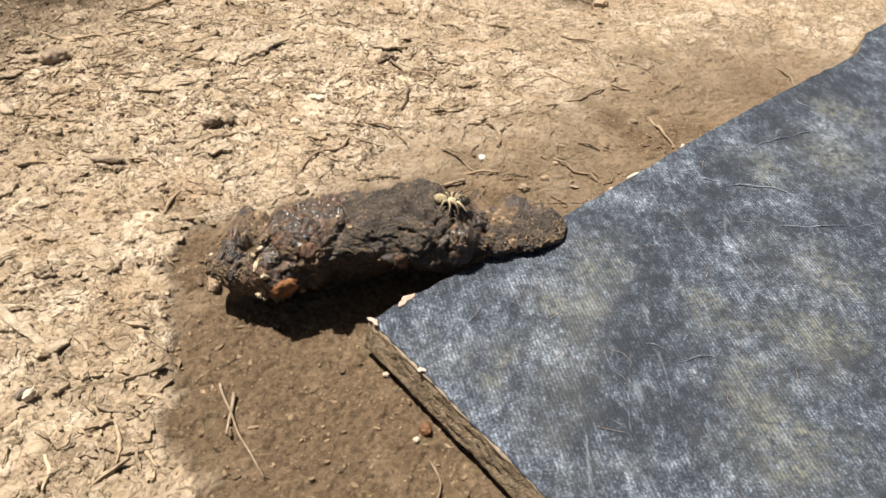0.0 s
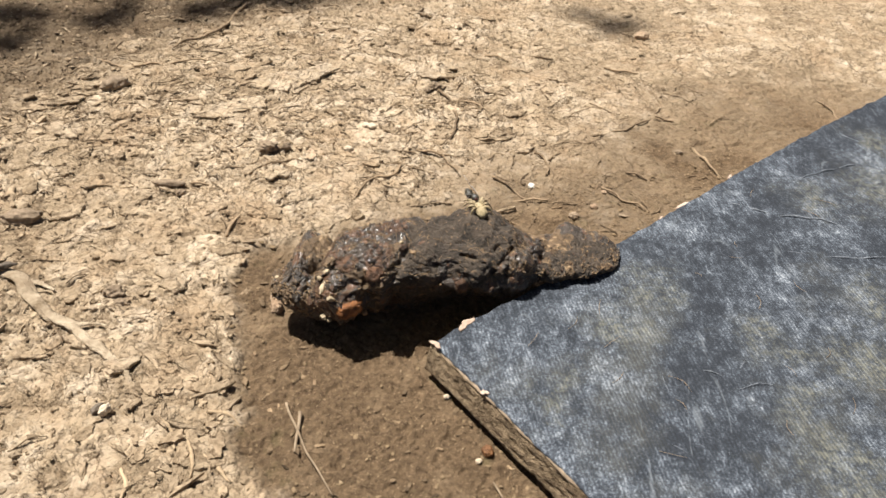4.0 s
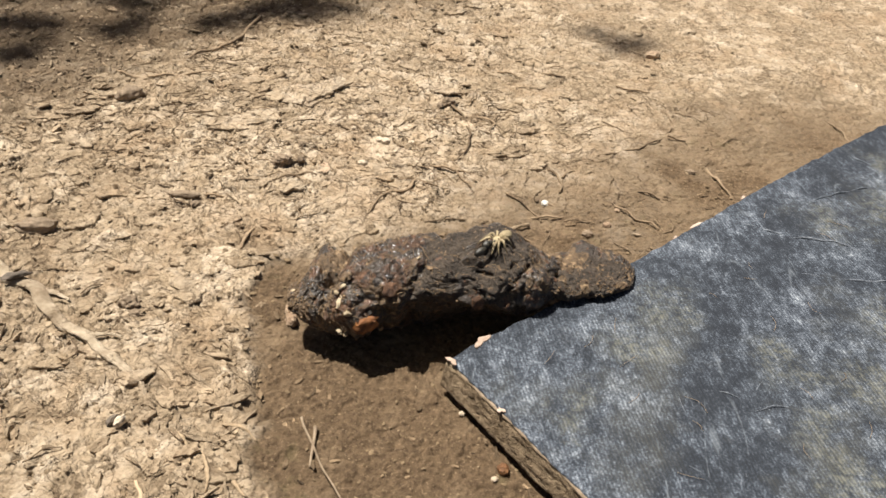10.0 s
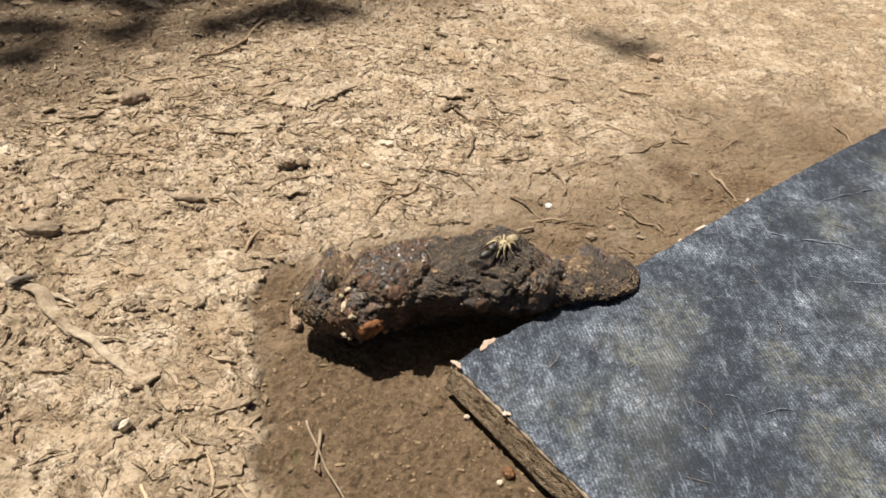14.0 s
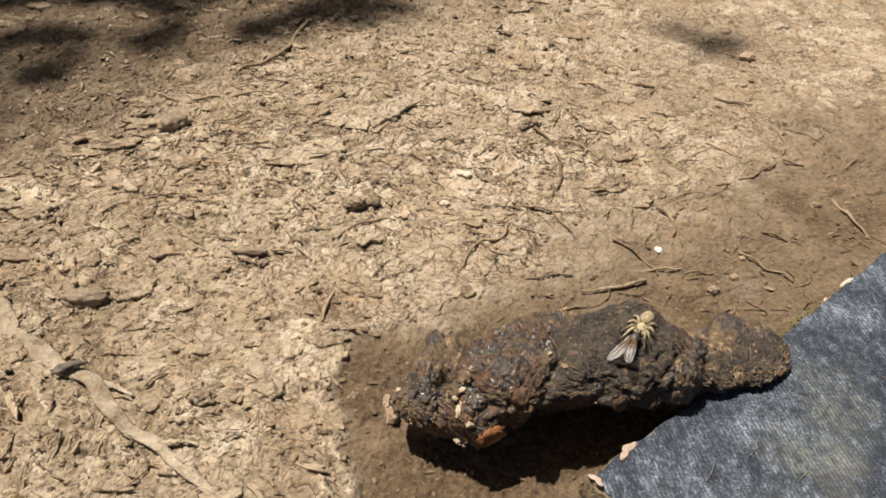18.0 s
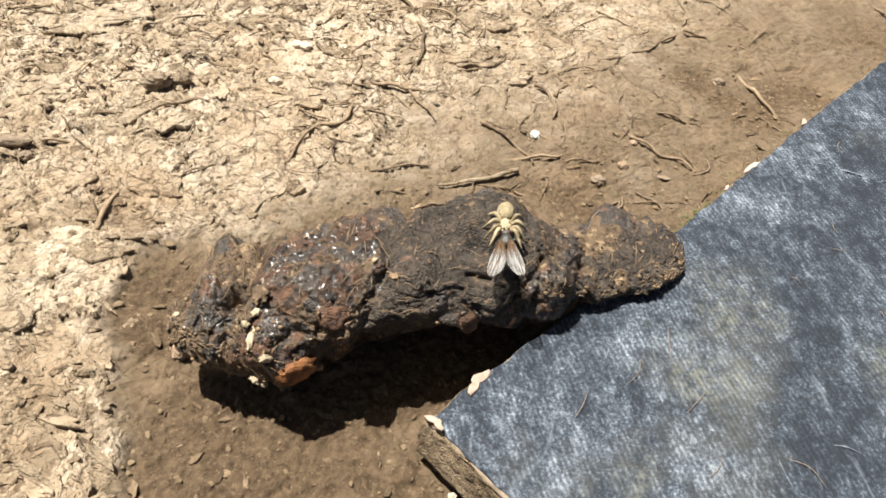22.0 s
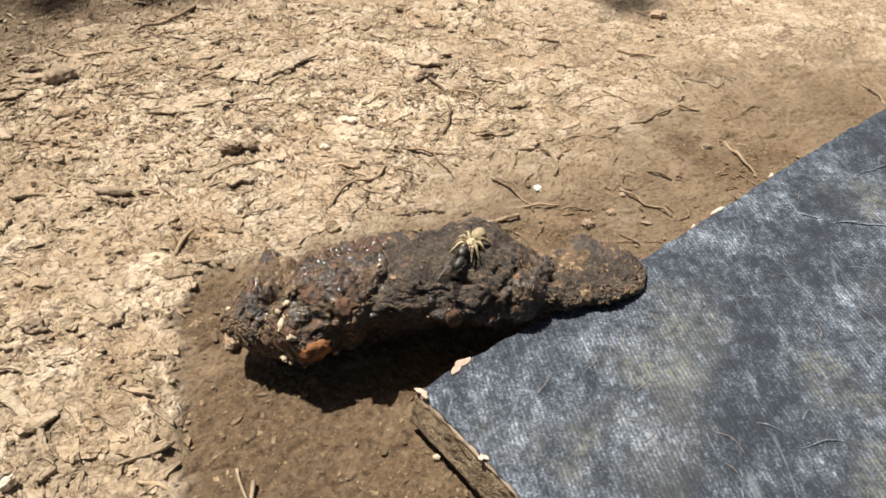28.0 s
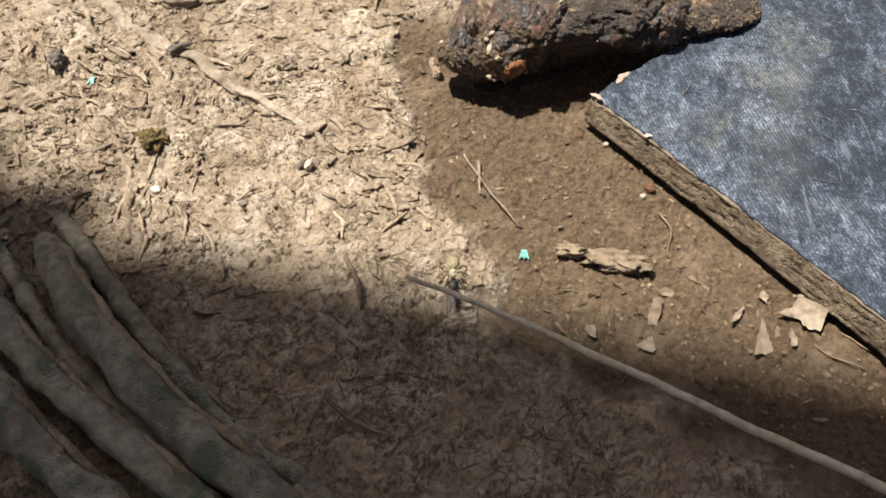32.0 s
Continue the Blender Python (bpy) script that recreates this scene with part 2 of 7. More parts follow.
    l.new(bp.outputs[0], b.inputs["Normal"])
    return m


DRY_LOW, DRY_HIGH, DRY_PALE = (0.236, 0.172, 0.107), (0.390, 0.298, 0.196), (0.52, 0.425, 0.312)
DRY_BROWN, DRY_DARK = (0.315, 0.220, 0.133), (0.15, 0.10, 0.06)
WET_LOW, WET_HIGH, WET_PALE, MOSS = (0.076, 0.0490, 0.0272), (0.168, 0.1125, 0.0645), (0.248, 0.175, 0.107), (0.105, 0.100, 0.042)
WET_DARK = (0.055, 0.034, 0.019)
LITTER, CREVICE_SHADE = (0.090, 0.061, 0.036), (0.07, 0.042, 0.022)
soil = soil_material()


def denim_material():
    m = bpy.data.materials.new("denim")
    m.use_nodes = True
    n, l = m.node_tree.nodes, m.node_tree.links
    b = n["Principled BSDF"]
    co = n.new("ShaderNodeTexCoord")

    def tex(scale, detail=5, rough=0.6, stretch=None, turn=0.0):
        t = n.new("ShaderNodeTexNoise")
        t.inputs["Scale"].default_value, t.inputs["Detail"].default_value, t.inputs["Roughness"].default_value = scale, detail, rough
        src = co.outputs["Object"]
        if stretch:
            mp = n.new("ShaderNodeMapping")
            mp.inputs["Scale"].default_value = stretch
            mp.inputs["Rotation"].default_value = (0, 0, turn)
            l.new(src, mp.inputs["Vector"])
            src = mp.outputs[0]
        l.new(src, t.inputs["Vector"])
        return t.outputs["Fac"]

    def mapped(src, a, b_, c=0.0, d=1.0):
        k = n.new("ShaderNodeMapRange")
        for key, val in zip(("From Min", "From Max", "To Min", "To Max"), (a, b_, c, d)):
            k.inputs[key].default_value = val
        l.new(src, k.inputs["Value"])
        return k.outputs[0]

    def blend(fac, one, two):
        x = n.new("ShaderNodeMix")
        x.data_type = "RGBA"
        for slot, v in ((0, fac), (6, one), (7, two)):
            if isinstance(v, tuple):
                x.inputs[slot].default_value = (*v, 1)
            else:
                l.new(v, x.inputs[slot])
        return x.outputs[2]

    def times(p, q):
        x = n.new("ShaderNodeMath")
        x.operation = "MULTIPLY"
        l.new(p, x.inputs[0])
        l.new(q, x.inputs[1])
        return x.outputs[0]

    twill = n.new("ShaderNodeTexWave")
    twill.wave_type, twill.bands_direction = "BANDS", "X"
    mp = n.new("ShaderNodeMapping")
    mp.inputs["Rotation"].default_value = (0, 0, radians(TWILL_TURN))
    l.new(co.outputs["Object"], mp.inputs["Vector"])
    l.new(mp.outputs[0], twill.inputs["Vector"])
    twill.inputs["Scale"].default_value = 2 * math.pi / 20 / 0.0012
    twill.inputs["Distortion"].default_value = 0.5
    twill.inputs["Detail"].default_value = 2
    twill.inputs["Detail Scale"].default_value = 0.6
    def attr(name):
        a = n.new("ShaderNodeAttribute")
        a.attribute_name = name
        return a.outputs["Fac"]

    def plus(p, k, q):
        """p * k + q"""
        x = n.new("ShaderNodeMath")
        x.operation = "MULTIPLY_ADD"
        x.inputs[1].default_value = k
        l.new(p, x.inputs[0])
        if isinstance(q, float):
            x.inputs[2].default_value = q
        else:
            l.new(q, x.inputs[2])
        return x.outputs[0]

    # how far the nap has faded: clouds, streaks along two ways, fine fuzz, and the worn and dark places of their own shape
    fade = plus(tex(26, 5, 0.6), 0.12, -0.632)
    fade = plus(tex(120, 9, 0.78), 0.42, fade)
    fade = plus(tex(330, 8, 0.8, (1, 0.45, 1), 0.30), 0.60, fade)
    fade = plus(tex(560, 7, 0.8), 0.44, fade)
    fade = plus(tex(1500, 5, 0.75), 0.56, fade)
    fade = plus(attr("faded"), 0.068, fade)
    fade = plus(attr("dark"), -0.060, fade)
    r = n.new("ShaderNodeValToRGB")
    stops = ((0.36, (0.016, 0.0185, 0.023)), (0.44, (0.036, 0.042, 0.051)), (0.51, (0.078, 0.089, 0.106)), (0.58, (0.158, 0.176, 0.200)), (0.66, (0.310, 0.332, 0.355)), (0.76, (0.50, 0.52, 0.53)))
    while len(r.color_ramp.elements) < len(stops):
        r.color_ramp.elements.new(0.5)
    for e, (at, rgb) in zip(r.color_ramp.elements, stops):
        e.position, e.color = at, (*rgb, 1)
    l.new(fade, r.inputs[0])
    col = r.outputs[0]
    col = blend(times(attr("stain"), mapped(tex(420, 7, 0.75), 0.44, 0.60, 0.05, 0.62)), col, (0.200, 0.193, 0.145))
    col = blend(mapped(tex(24, 5, 0.65), 0.56, 0.70, 0.0, 0.30), col, (0.115, 0.108, 0.082))

    def hairline(scale, seed_turn, mask_scale, width):
        x = n.new("ShaderNodeMath")
        x.operation = "SUBTRACT"
        x.inputs[1].default_value = 0.5
        l.new(tex(scale, 2, 0.4, (1, 0.22, 1), seed_turn), x.inputs[0])
        y = n.new("ShaderNodeMath")
        y.operation = "ABSOLUTE"
        l.new(x.outputs[0], y.inputs[0])
        return times(mapped(y.outputs[0], 0.0, width, 0.30, 0.0), mapped(tex(mask_scale, 3), 0.52, 0.60))

    col = blend(hairline(34, 0.7, 75, 0.005), col, (0.27, 0.295, 0.32))
    col = blend(hairline(26, 2.1, 60, 0.004), col, (0.24, 0.265, 0.29))
    col = blend(mapped(twill.outputs["Fac"], 0.15, 0.85, 0.40, 0.0), col, (0.018, 0.022, 0.031))
    l.new(col, b.inputs["Base Color"])
    b.inputs["Roughness"].default_value = 0.85
    b.inputs["Specular IOR Level"].default_value = 0.25
    add = n.new("ShaderNodeMath")
    l.new(twill.outputs["Fac"], add.inputs[0])
    l.new(tex(1500, 4), add.inputs[1])
    bp = n.new("ShaderNodeBump")
    bp.inputs["Strength"].default_value, bp.inputs["Distance"].default_value = 0.35, 0.0002
    l.new(add.outputs[0], bp.inputs["Height"])
    l.new(bp.outputs[0], b.inputs["Normal"])
    return m


TWILL_TURN = -15.0
denim = denim_material()
backing = material("backing_board", (0.12, 0.088, 0.056), (0.28, 0.21, 0.145), 500, 0.9, 0.5)
slat_wood = material("weathered_wood", (0.125, 0.085, 0.048), (0.36, 0.265, 0.165), 620, 0.92, 1.0, 2300, depth=0.0014, coarse=140)
dung_dark = material("dung", (0.011, 0.009, 0.0072), (0.078, 0.058, 0.042), 850, 0.34, 1.0, 2200, 0.5, ((0.125, 0.064, 0.034), 0.57, 260), depth=0.0006, coarse=140, coat=0.28)
dung_brown = material("dung_crust", (0.036, 0.024, 0.014), (0.195, 0.128, 0.072), 900, 0.54, 1.0, 2500, 0.4, ((0.33, 0.228, 0.130), 0.58, 480), depth=0.0009)
dung_matte = material("dung_matte", (0.017, 0.0132, 0.0097), (0.122, 0.0915, 0.065), 1000, 0.62, 1.0, 2700, 0.4, ((0.23, 0.150, 0.086), 0.60, 620), depth=0.0014, coarse=170)
dung_rust = material("dung_rust", (0.024, 0.0145, 0.0095), (0.145, 0.076, 0.041), 680, 0.42, 1.0, 2500, 0.45, ((0.026, 0.019, 0.014), 0.53, 330), depth=0.0008, coarse=200, coat=0.15)
orange_skin = material("orange_husk", (0.10, 0.036, 0.012), (0.36, 0.150, 0.052), 420, 0.45, 1.0, coarse=260, depth=0.0006)
rust_skin = material("rust_husk", (0.040, 0.020, 0.012), (0.165, 0.086, 0.046), 480, 0.5, 1.0, coarse=300, depth=0.0008)
nut_skin = material("nut_skin", (0.10, 0.045, 0.018), (0.27, 0.13, 0.055), 700, 0.6, 0.8)
pale_seed = material("pale_seed", (0.30, 0.23, 0.14), (0.50, 0.41, 0.28), 700, 0.6, 0.3)
grit_tan = material("tan_grit", (0.12, 0.075, 0.04), (0.27, 0.18, 0.10), 700, 0.6, 0.4)
fibre = material("fibre", (0.09, 0.056, 0.03), (0.30, 0.20, 0.11), 700, 0.6, 0.3)


def plate_material(name="crust_plate", low=(0.195, 0.141, 0.088), high=(0.405, 0.308, 0.204), least=0.72, most=1.2):
    """Dried crust in loose plates: each plate has its own tone, with dust and fine pits."""
    m = material(name, low, high, 420, 0.94, 1.0, 1900, 0.2, ((0.13, 0.09, 0.055), 0.57, 260), coarse=110, depth=0.0010)
    n, l = m.node_tree.nodes, m.node_tree.links
    b = n["Principled BSDF"]
    colour = b.inputs["Base Color"].links[0].from_socket
    island = n.new("ShaderNodeNewGeometry")
    k = n.new("ShaderNodeMapRange")
    k.inputs["To Min"].default_value, k.inputs["To Max"].default_value = least, most
    l.new(island.outputs["Random Per Island"], k.inputs["Value"])
    tone = n.new("ShaderNodeVectorMath")
    tone.operation = "SCALE"
    l.new(colour, tone.inputs[0])
    l.new(k.outputs[0], tone.inputs["Scale"])
    l.new(tone.outputs[0], b.inputs["Base Color"])
    return m


crust_skin = plate_material()
litter_skin = plate_material("litter_chip", (0.10, 0.066, 0.038), (0.26, 0.185, 0.112), 0.45, 1.7)
soil_flake = material("soil_flake", (0.24, 0.17, 0.10), (0.46, 0.345, 0.222), 350, 0.93, 1.0, 2200)
root_pale = material("pale_root", (0.26, 0.187, 0.114), (0.52, 0.405, 0.27), 420, 0.92, 1.0, 2500, depth=0.0012, spots=((0.17, 0.118, 0.07), 0.60, 240))
root_bare = material("bare_root", (0.30, 0.222, 0.142), (0.60, 0.485, 0.345), 330, 0.92, 1.0, 2300, depth=0.0014, coarse=90, stretch=(1, 1, 0.5), spots=((0.23, 0.165, 0.10), 0.60, 160))
root_brown = material("brown_root", (0.105, 0.071, 0.042), (0.31, 0.222, 0.137), 600, 0.9, 0.7, 2500)
# dry straw made paler: the sun on the stalk is put into its colour
straw = material("sunlit_straw", (0.40, 0.318, 0.20), (0.68, 0.575, 0.41), 500, 0.7, 0.6, 2500, depth=0.0005, coarse=160)
stem_grey = material("grey_stem", (0.23, 0.187, 0.128), (0.52, 0.45, 0.325), 300, 0.9, 1.0, 1500, depth=0.0022, coarse=45, spots=((0.17, 0.175, 0.105), 0.55, 75))
bark = material("bark", (0.13, 0.09, 0.05), (0.36, 0.27, 0.17), 500, 0.92, 0.9, 2500, depth=0.0008)
leaf_pale = material("pale_dry_leaf", (0.19, 0.137, 0.086), (0.43, 0.335, 0.23), 420, 0.8, 0.8, depth=0.0006)
leaf_dry = material("dry_leaf", (0.14, 0.098, 0.06), (0.34, 0.258, 0.172), 380, 0.75, 0.5)
stone_brown = material("brown_stone", (0.140, 0.101, 0.066), (0.31, 0.233, 0.158), 600, 0.92, 0.8, depth=0.0004)
stone_tan = material("tan_stone", (0.24, 0.16, 0.10), (0.46, 0.34, 0.23), 600, 0.9, 0.8)
stone_dark = material("dark_stone", (0.075, 0.058, 0.044), (0.20, 0.16, 0.12), 600, 0.75, 0.7)
stone_pale = material("pale_stone", (0.42, 0.33, 0.23), (0.66, 0.56, 0.43), 600, 0.85, 0.5)
white_bit = material("white_chip", (0.42, 0.385, 0.32), (0.66, 0.62, 0.545), 600, 0.6, 0.3)
green_bit = material("green_plastic", (0.10, 0.30, 0.23), (0.36, 0.58, 0.48), 500, 0.35, 0.2)
moss_clump = material("yellow_moss", (0.045, 0.030, 0.010), (0.34, 0.235, 0.09), 500, 0.95, 1.0, depth=0.0025, coarse=300)
spider_pale = material("spider_cream", (0.25, 0.195, 0.105), (0.46, 0.375, 0.23), 1500, 0.65, 0.8, 5000, coarse=500, spots=((0.16, 0.115, 0.055), 0.58, 900))
spider_leg = material("spider_leg", (0.13, 0.095, 0.05), (0.40, 0.32, 0.19), 1100, 0.55, 0.3, 5000, coarse=700)
fly_dark = material("fly_body", (0.016, 0.014, 0.010), (0.065, 0.056, 0.038), 1500, 0.48, 0.3, 5000, 0.6)
fly_eye = material("fly_eye", (0.035, 0.012, 0.010), (0.07, 0.02, 0.016), 3000, 0.25, 0.2)
tree_bark = material("tree_bark", (0.09, 0.06, 0.04), (0.22, 0.16, 0.11), 30, 0.9, 1.0, 200, depth=0.01, coarse=5)
tree_leaf = material("tree_leaf", (0.035, 0.065, 0.02), (0.07, 0.12, 0.035), 60, 0.6, 0.3)


def wing_material():
    m = bpy.data.materials.new("fly_wing")
    m.use_nodes = True
    n, l = m.node_tree.nodes, m.node_tree.links
    b = n["Principled BSDF"]
    co = n.new("ShaderNodeTexCoord")
    mp = n.new("ShaderNodeMapping")
    mp.inputs["Scale"].default_value = (0.10, 1, 1)
    l.new(co.outputs["Object"], mp.inputs["Vector"])
    streak = n.new("ShaderNodeTexNoise")
    streak.inputs["Scale"].default_value, streak.inputs["Detail"].default_value = 2300, 3
    l.new(mp.outputs[0], streak.inputs["Vector"])
    r = n.new("ShaderNodeValToRGB")
    r.color_ramp.elements[0].position, r.color_ramp.elements[0].color = 0.38, (0.16, 0.12, 0.08, 1)
    r.color_ramp.elements[1].position, r.color_ramp.elements[1].color = 0.58, (0.58, 0.55, 0.51, 1)
    l.new(streak.outputs["Fac"], r.inputs[0])
    sep = n.new("ShaderNodeSeparateXYZ")
    l.new(co.outputs["Object"], sep.inputs[0])
    k = n.new("ShaderNodeMapRange")
    k.inputs["From Min"].default_value, k.inputs["From Max"].default_value = 0.0022, 0.0050
    l.new(sep.outputs["X"], k.inputs["Value"])
    mx = n.new("ShaderNodeMix")
    mx.data_type = "RGBA"
    l.new(k.outputs[0], mx.inputs[0])
    mx.inputs[6].default_value = (0.20, 0.105, 0.045, 1)
    l.new(r.outputs[0], mx.inputs[7])
    l.new(mx.outputs[2], b.inputs["Base Color"])
    b.inputs["Roughness"].default_value = 0.3
    b.inputs["Alpha"].default_value = 0.45
    b.inputs["Specular IOR Level"].default_value = 0.6
    return m


wing_skin = wing_material()


# ---- building helpers ----
def link_mesh(name, bm, mat, parent=None, label="", smooth=True):
    me = bpy.data.meshes.new(name)
    bm.to_mesh(me)
    bm.free()
    for mt in (mat if isinstance(mat, (list, tuple)) else [mat]):
        me.materials.append(mt)
    if smooth:
        me.polygons.foreach_set("use_smooth", [True] * len(me.polygons))
    ob = new(name, me)
    if parent:
        ob.parent = parent
    if label:
        ob["label"] = label
    return ob


def part(name, bm, mat, parent, label="", smooth=True):
    return link_mesh(name, bm, mat, parent, label, smooth)


def array_mesh(name, verts, faces, mat, smooth=True):
    me = bpy.data.meshes.new(name)
    me.from_pydata(verts, [], faces)
    me.materials.append(mat)
    if smooth:
        me.polygons.foreach_set("use_smooth", [True] * len(me.polygons))
    me.update()
    return me


def spline(points, steps=6):
    """A smooth line through the points."""
    pts = [Vector(p) for p in points]
    ext = [pts[0] * 2 - pts[1]] + pts + [pts[-1] * 2 - pts[-2]]
    out = []
    for a, b, c, d in zip(ext, ext[1:], ext[2:], ext[3:]):
        for k in range(steps):
            t = k / steps
            out.append(0.5 * (2 * b + (c - a) * t + (2 * a - 5 * b + 4 * c - d) * t * t + (3 * b - a - 3 * c + d) * t ** 3))
    out.append(pts[-1])
    return out


def tube(bm, points, radii, sides=8, rough=0.15, seed=0, steps=6, bend=0.0, smoothed=True):
    """A tapered, uneven stem along the points, closed at both ends."""
    line = spline(points, steps) if smoothed else [Vector(p) for p in points]
    count = len(line)
    rings = []
    side = None
    for k, p in enumerate(line):
        way = (line[min(k + 1, count - 1)] - line[max(k - 1, 0)]).normalized()
        if side is None:
            side = way.cross(Vector((0, 0, 1)) if abs(way.z) < 0.9 else Vector((1, 0, 0))).normalized()
        side = (side - way * side.dot(way)).normalized()
        other = way.cross(side)
        f = k / (count - 1) * (len(radii) - 1)
        i = min(int(f), len(radii) - 2)
        r = radii[i] + (radii[i + 1] - radii[i]) * (f - i)
        q = p + (side * noise.noise(p * 130 + Vector((seed, 0, 3))) + other * noise.noise(p * 130 + Vector((0, seed, 9)))) * bend
        ring = []
        for a in range(sides):
            ang = 2 * math.pi * a / sides
            w = side * math.cos(ang) + other * math.sin(ang)
            rr = r * (1 + rough * 2 * noise.noise(p / max(r, 1e-5) * 0.5 + w * 1.3 + Vector((seed, seed, 0))))
            ring.append(bm.verts.new(q + w * rr))
        rings.append(ring)
    for a, b in zip(rings, rings[1:]):
        for k in range(sides):
            bm.faces.new((a[k], a[(k + 1) % sides], b[(k + 1) % sides], b[k]))
    bm.faces.new(rings[0][::-1])
    bm.faces.new(rings[-1])
    return bm


def lump(bm, size, seed=0, rough=0.25, freq=1.4, cuts=3, centre=(0, 0, 0), turn=None):
    """An uneven rounded stone or clod of the given half sizes."""
    made = bmesh.ops.create_icosphere(bm, subdivisions=cuts, radius=1.0)["verts"]
    for v in made:
        n1 = noise.fractal(v.co * freq + Vector((seed * 3.1, seed, 0)), 1.0, 2.0, 4)
        c = v.co * (1 + rough * n1)
        c = Vector((c.x * size[0], c.y * size[1], c.z * size[2]))
        if turn:
            c.rotate(turn)
        v.co = c + Vector(centre)
    return made


def blob(bm, size, centre=(0, 0, 0), cuts=3, turn=None):
    return lump(bm, size, 0, 0.0, 1, cuts, centre, turn)


def ragged_outline(r, rnd, count=18, amount=0.3):
    """Radii of an irregular, angular but not starry outline."""
    a, b, c = rnd.uniform(0, 6.3), rnd.uniform(0, 6.3), rnd.uniform(0, 6.3)
    out = []
    for k in range(count):
        t = 2 * math.pi * k / count
        out.append(r * max(0.35, 1 + amount * (0.8 * math.sin(2 * t + a) + 0.6 * math.sin(3 * t + b) + 0.4 * math.sin(5 * t + c)) + 0.10 * rnd.uniform(-1, 1)))
    return out


def sheet_chip(bm, outline, thick, curl=0.0, seed=0, centre=(0, 0, 0), turn=None):
    """A thin curled flake with an uneven outline given as radii round its middle."""
    count = len(outline)
    top, low = [], []
    rings = (0.0, 0.35, 0.7, 1.0)
    grid = []
    for s in (1, -1):
        layer = []
        mid = bm.verts.new(Vector((0, 0, s * thick / 2)))
        layer.append([mid])
        for f in rings[1:]:
            ring = []
            for k, r in enumerate(outline):
                a = 2 * math.pi * k / count
                x, y = math.cos(a) * r * f, math.sin(a) * r * f
                z = curl * (x * x - 0.4 * y * y) + thick * 1.2 * noise.noise(Vector((x * 250, y * 250, seed)))
                ring.append(bm.verts.new(Vector((x, y, z + s * thick / 2))))
            layer.append(ring)
        grid.append(layer)
    made = []
    for s, layer in enumerate(grid):
        for k in range(count):
            j = (k + 1) % count
            f = (layer[0][0], layer[1][k], layer[1][j])
            made.append(bm.faces.new(f if s == 0 else f[::-1]))
            for a, b in zip(layer[1:], layer[2:]):
                f = (a[k], b[k], b[j], a[j])
                made.append(bm.faces.new(f if s == 0 else f[::-1]))
    a, b = grid[0][-1], grid[1][-1]
    for k in range(count):
        j = (k + 1) % count
        bm.faces.new((a[k], b[k], b[j], a[j]))
    for layer in grid:
        for ring in layer:
            for v in ring:
                if turn:
                    v.co.rotate(turn)
                v.co += Vector(centre)
    return bm


# ---- ground ----
MAT_C = Vector((-0.0005, -0.0105, 0))
MAT_U, MAT_V = Vector((0.7415, 0.671, 0)), Vector((0.664, -0.748, 0))
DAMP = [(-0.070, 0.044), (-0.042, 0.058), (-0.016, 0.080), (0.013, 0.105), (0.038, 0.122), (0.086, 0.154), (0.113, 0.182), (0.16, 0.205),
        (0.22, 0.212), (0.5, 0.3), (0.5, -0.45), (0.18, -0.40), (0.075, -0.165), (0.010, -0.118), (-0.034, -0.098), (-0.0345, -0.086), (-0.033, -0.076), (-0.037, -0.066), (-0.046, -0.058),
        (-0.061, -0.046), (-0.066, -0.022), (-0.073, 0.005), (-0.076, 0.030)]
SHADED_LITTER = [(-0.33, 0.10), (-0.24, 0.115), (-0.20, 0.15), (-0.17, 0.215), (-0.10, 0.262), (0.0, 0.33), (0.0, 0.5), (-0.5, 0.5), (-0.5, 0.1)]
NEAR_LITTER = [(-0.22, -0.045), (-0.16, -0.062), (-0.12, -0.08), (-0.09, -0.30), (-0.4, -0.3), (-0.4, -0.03)]


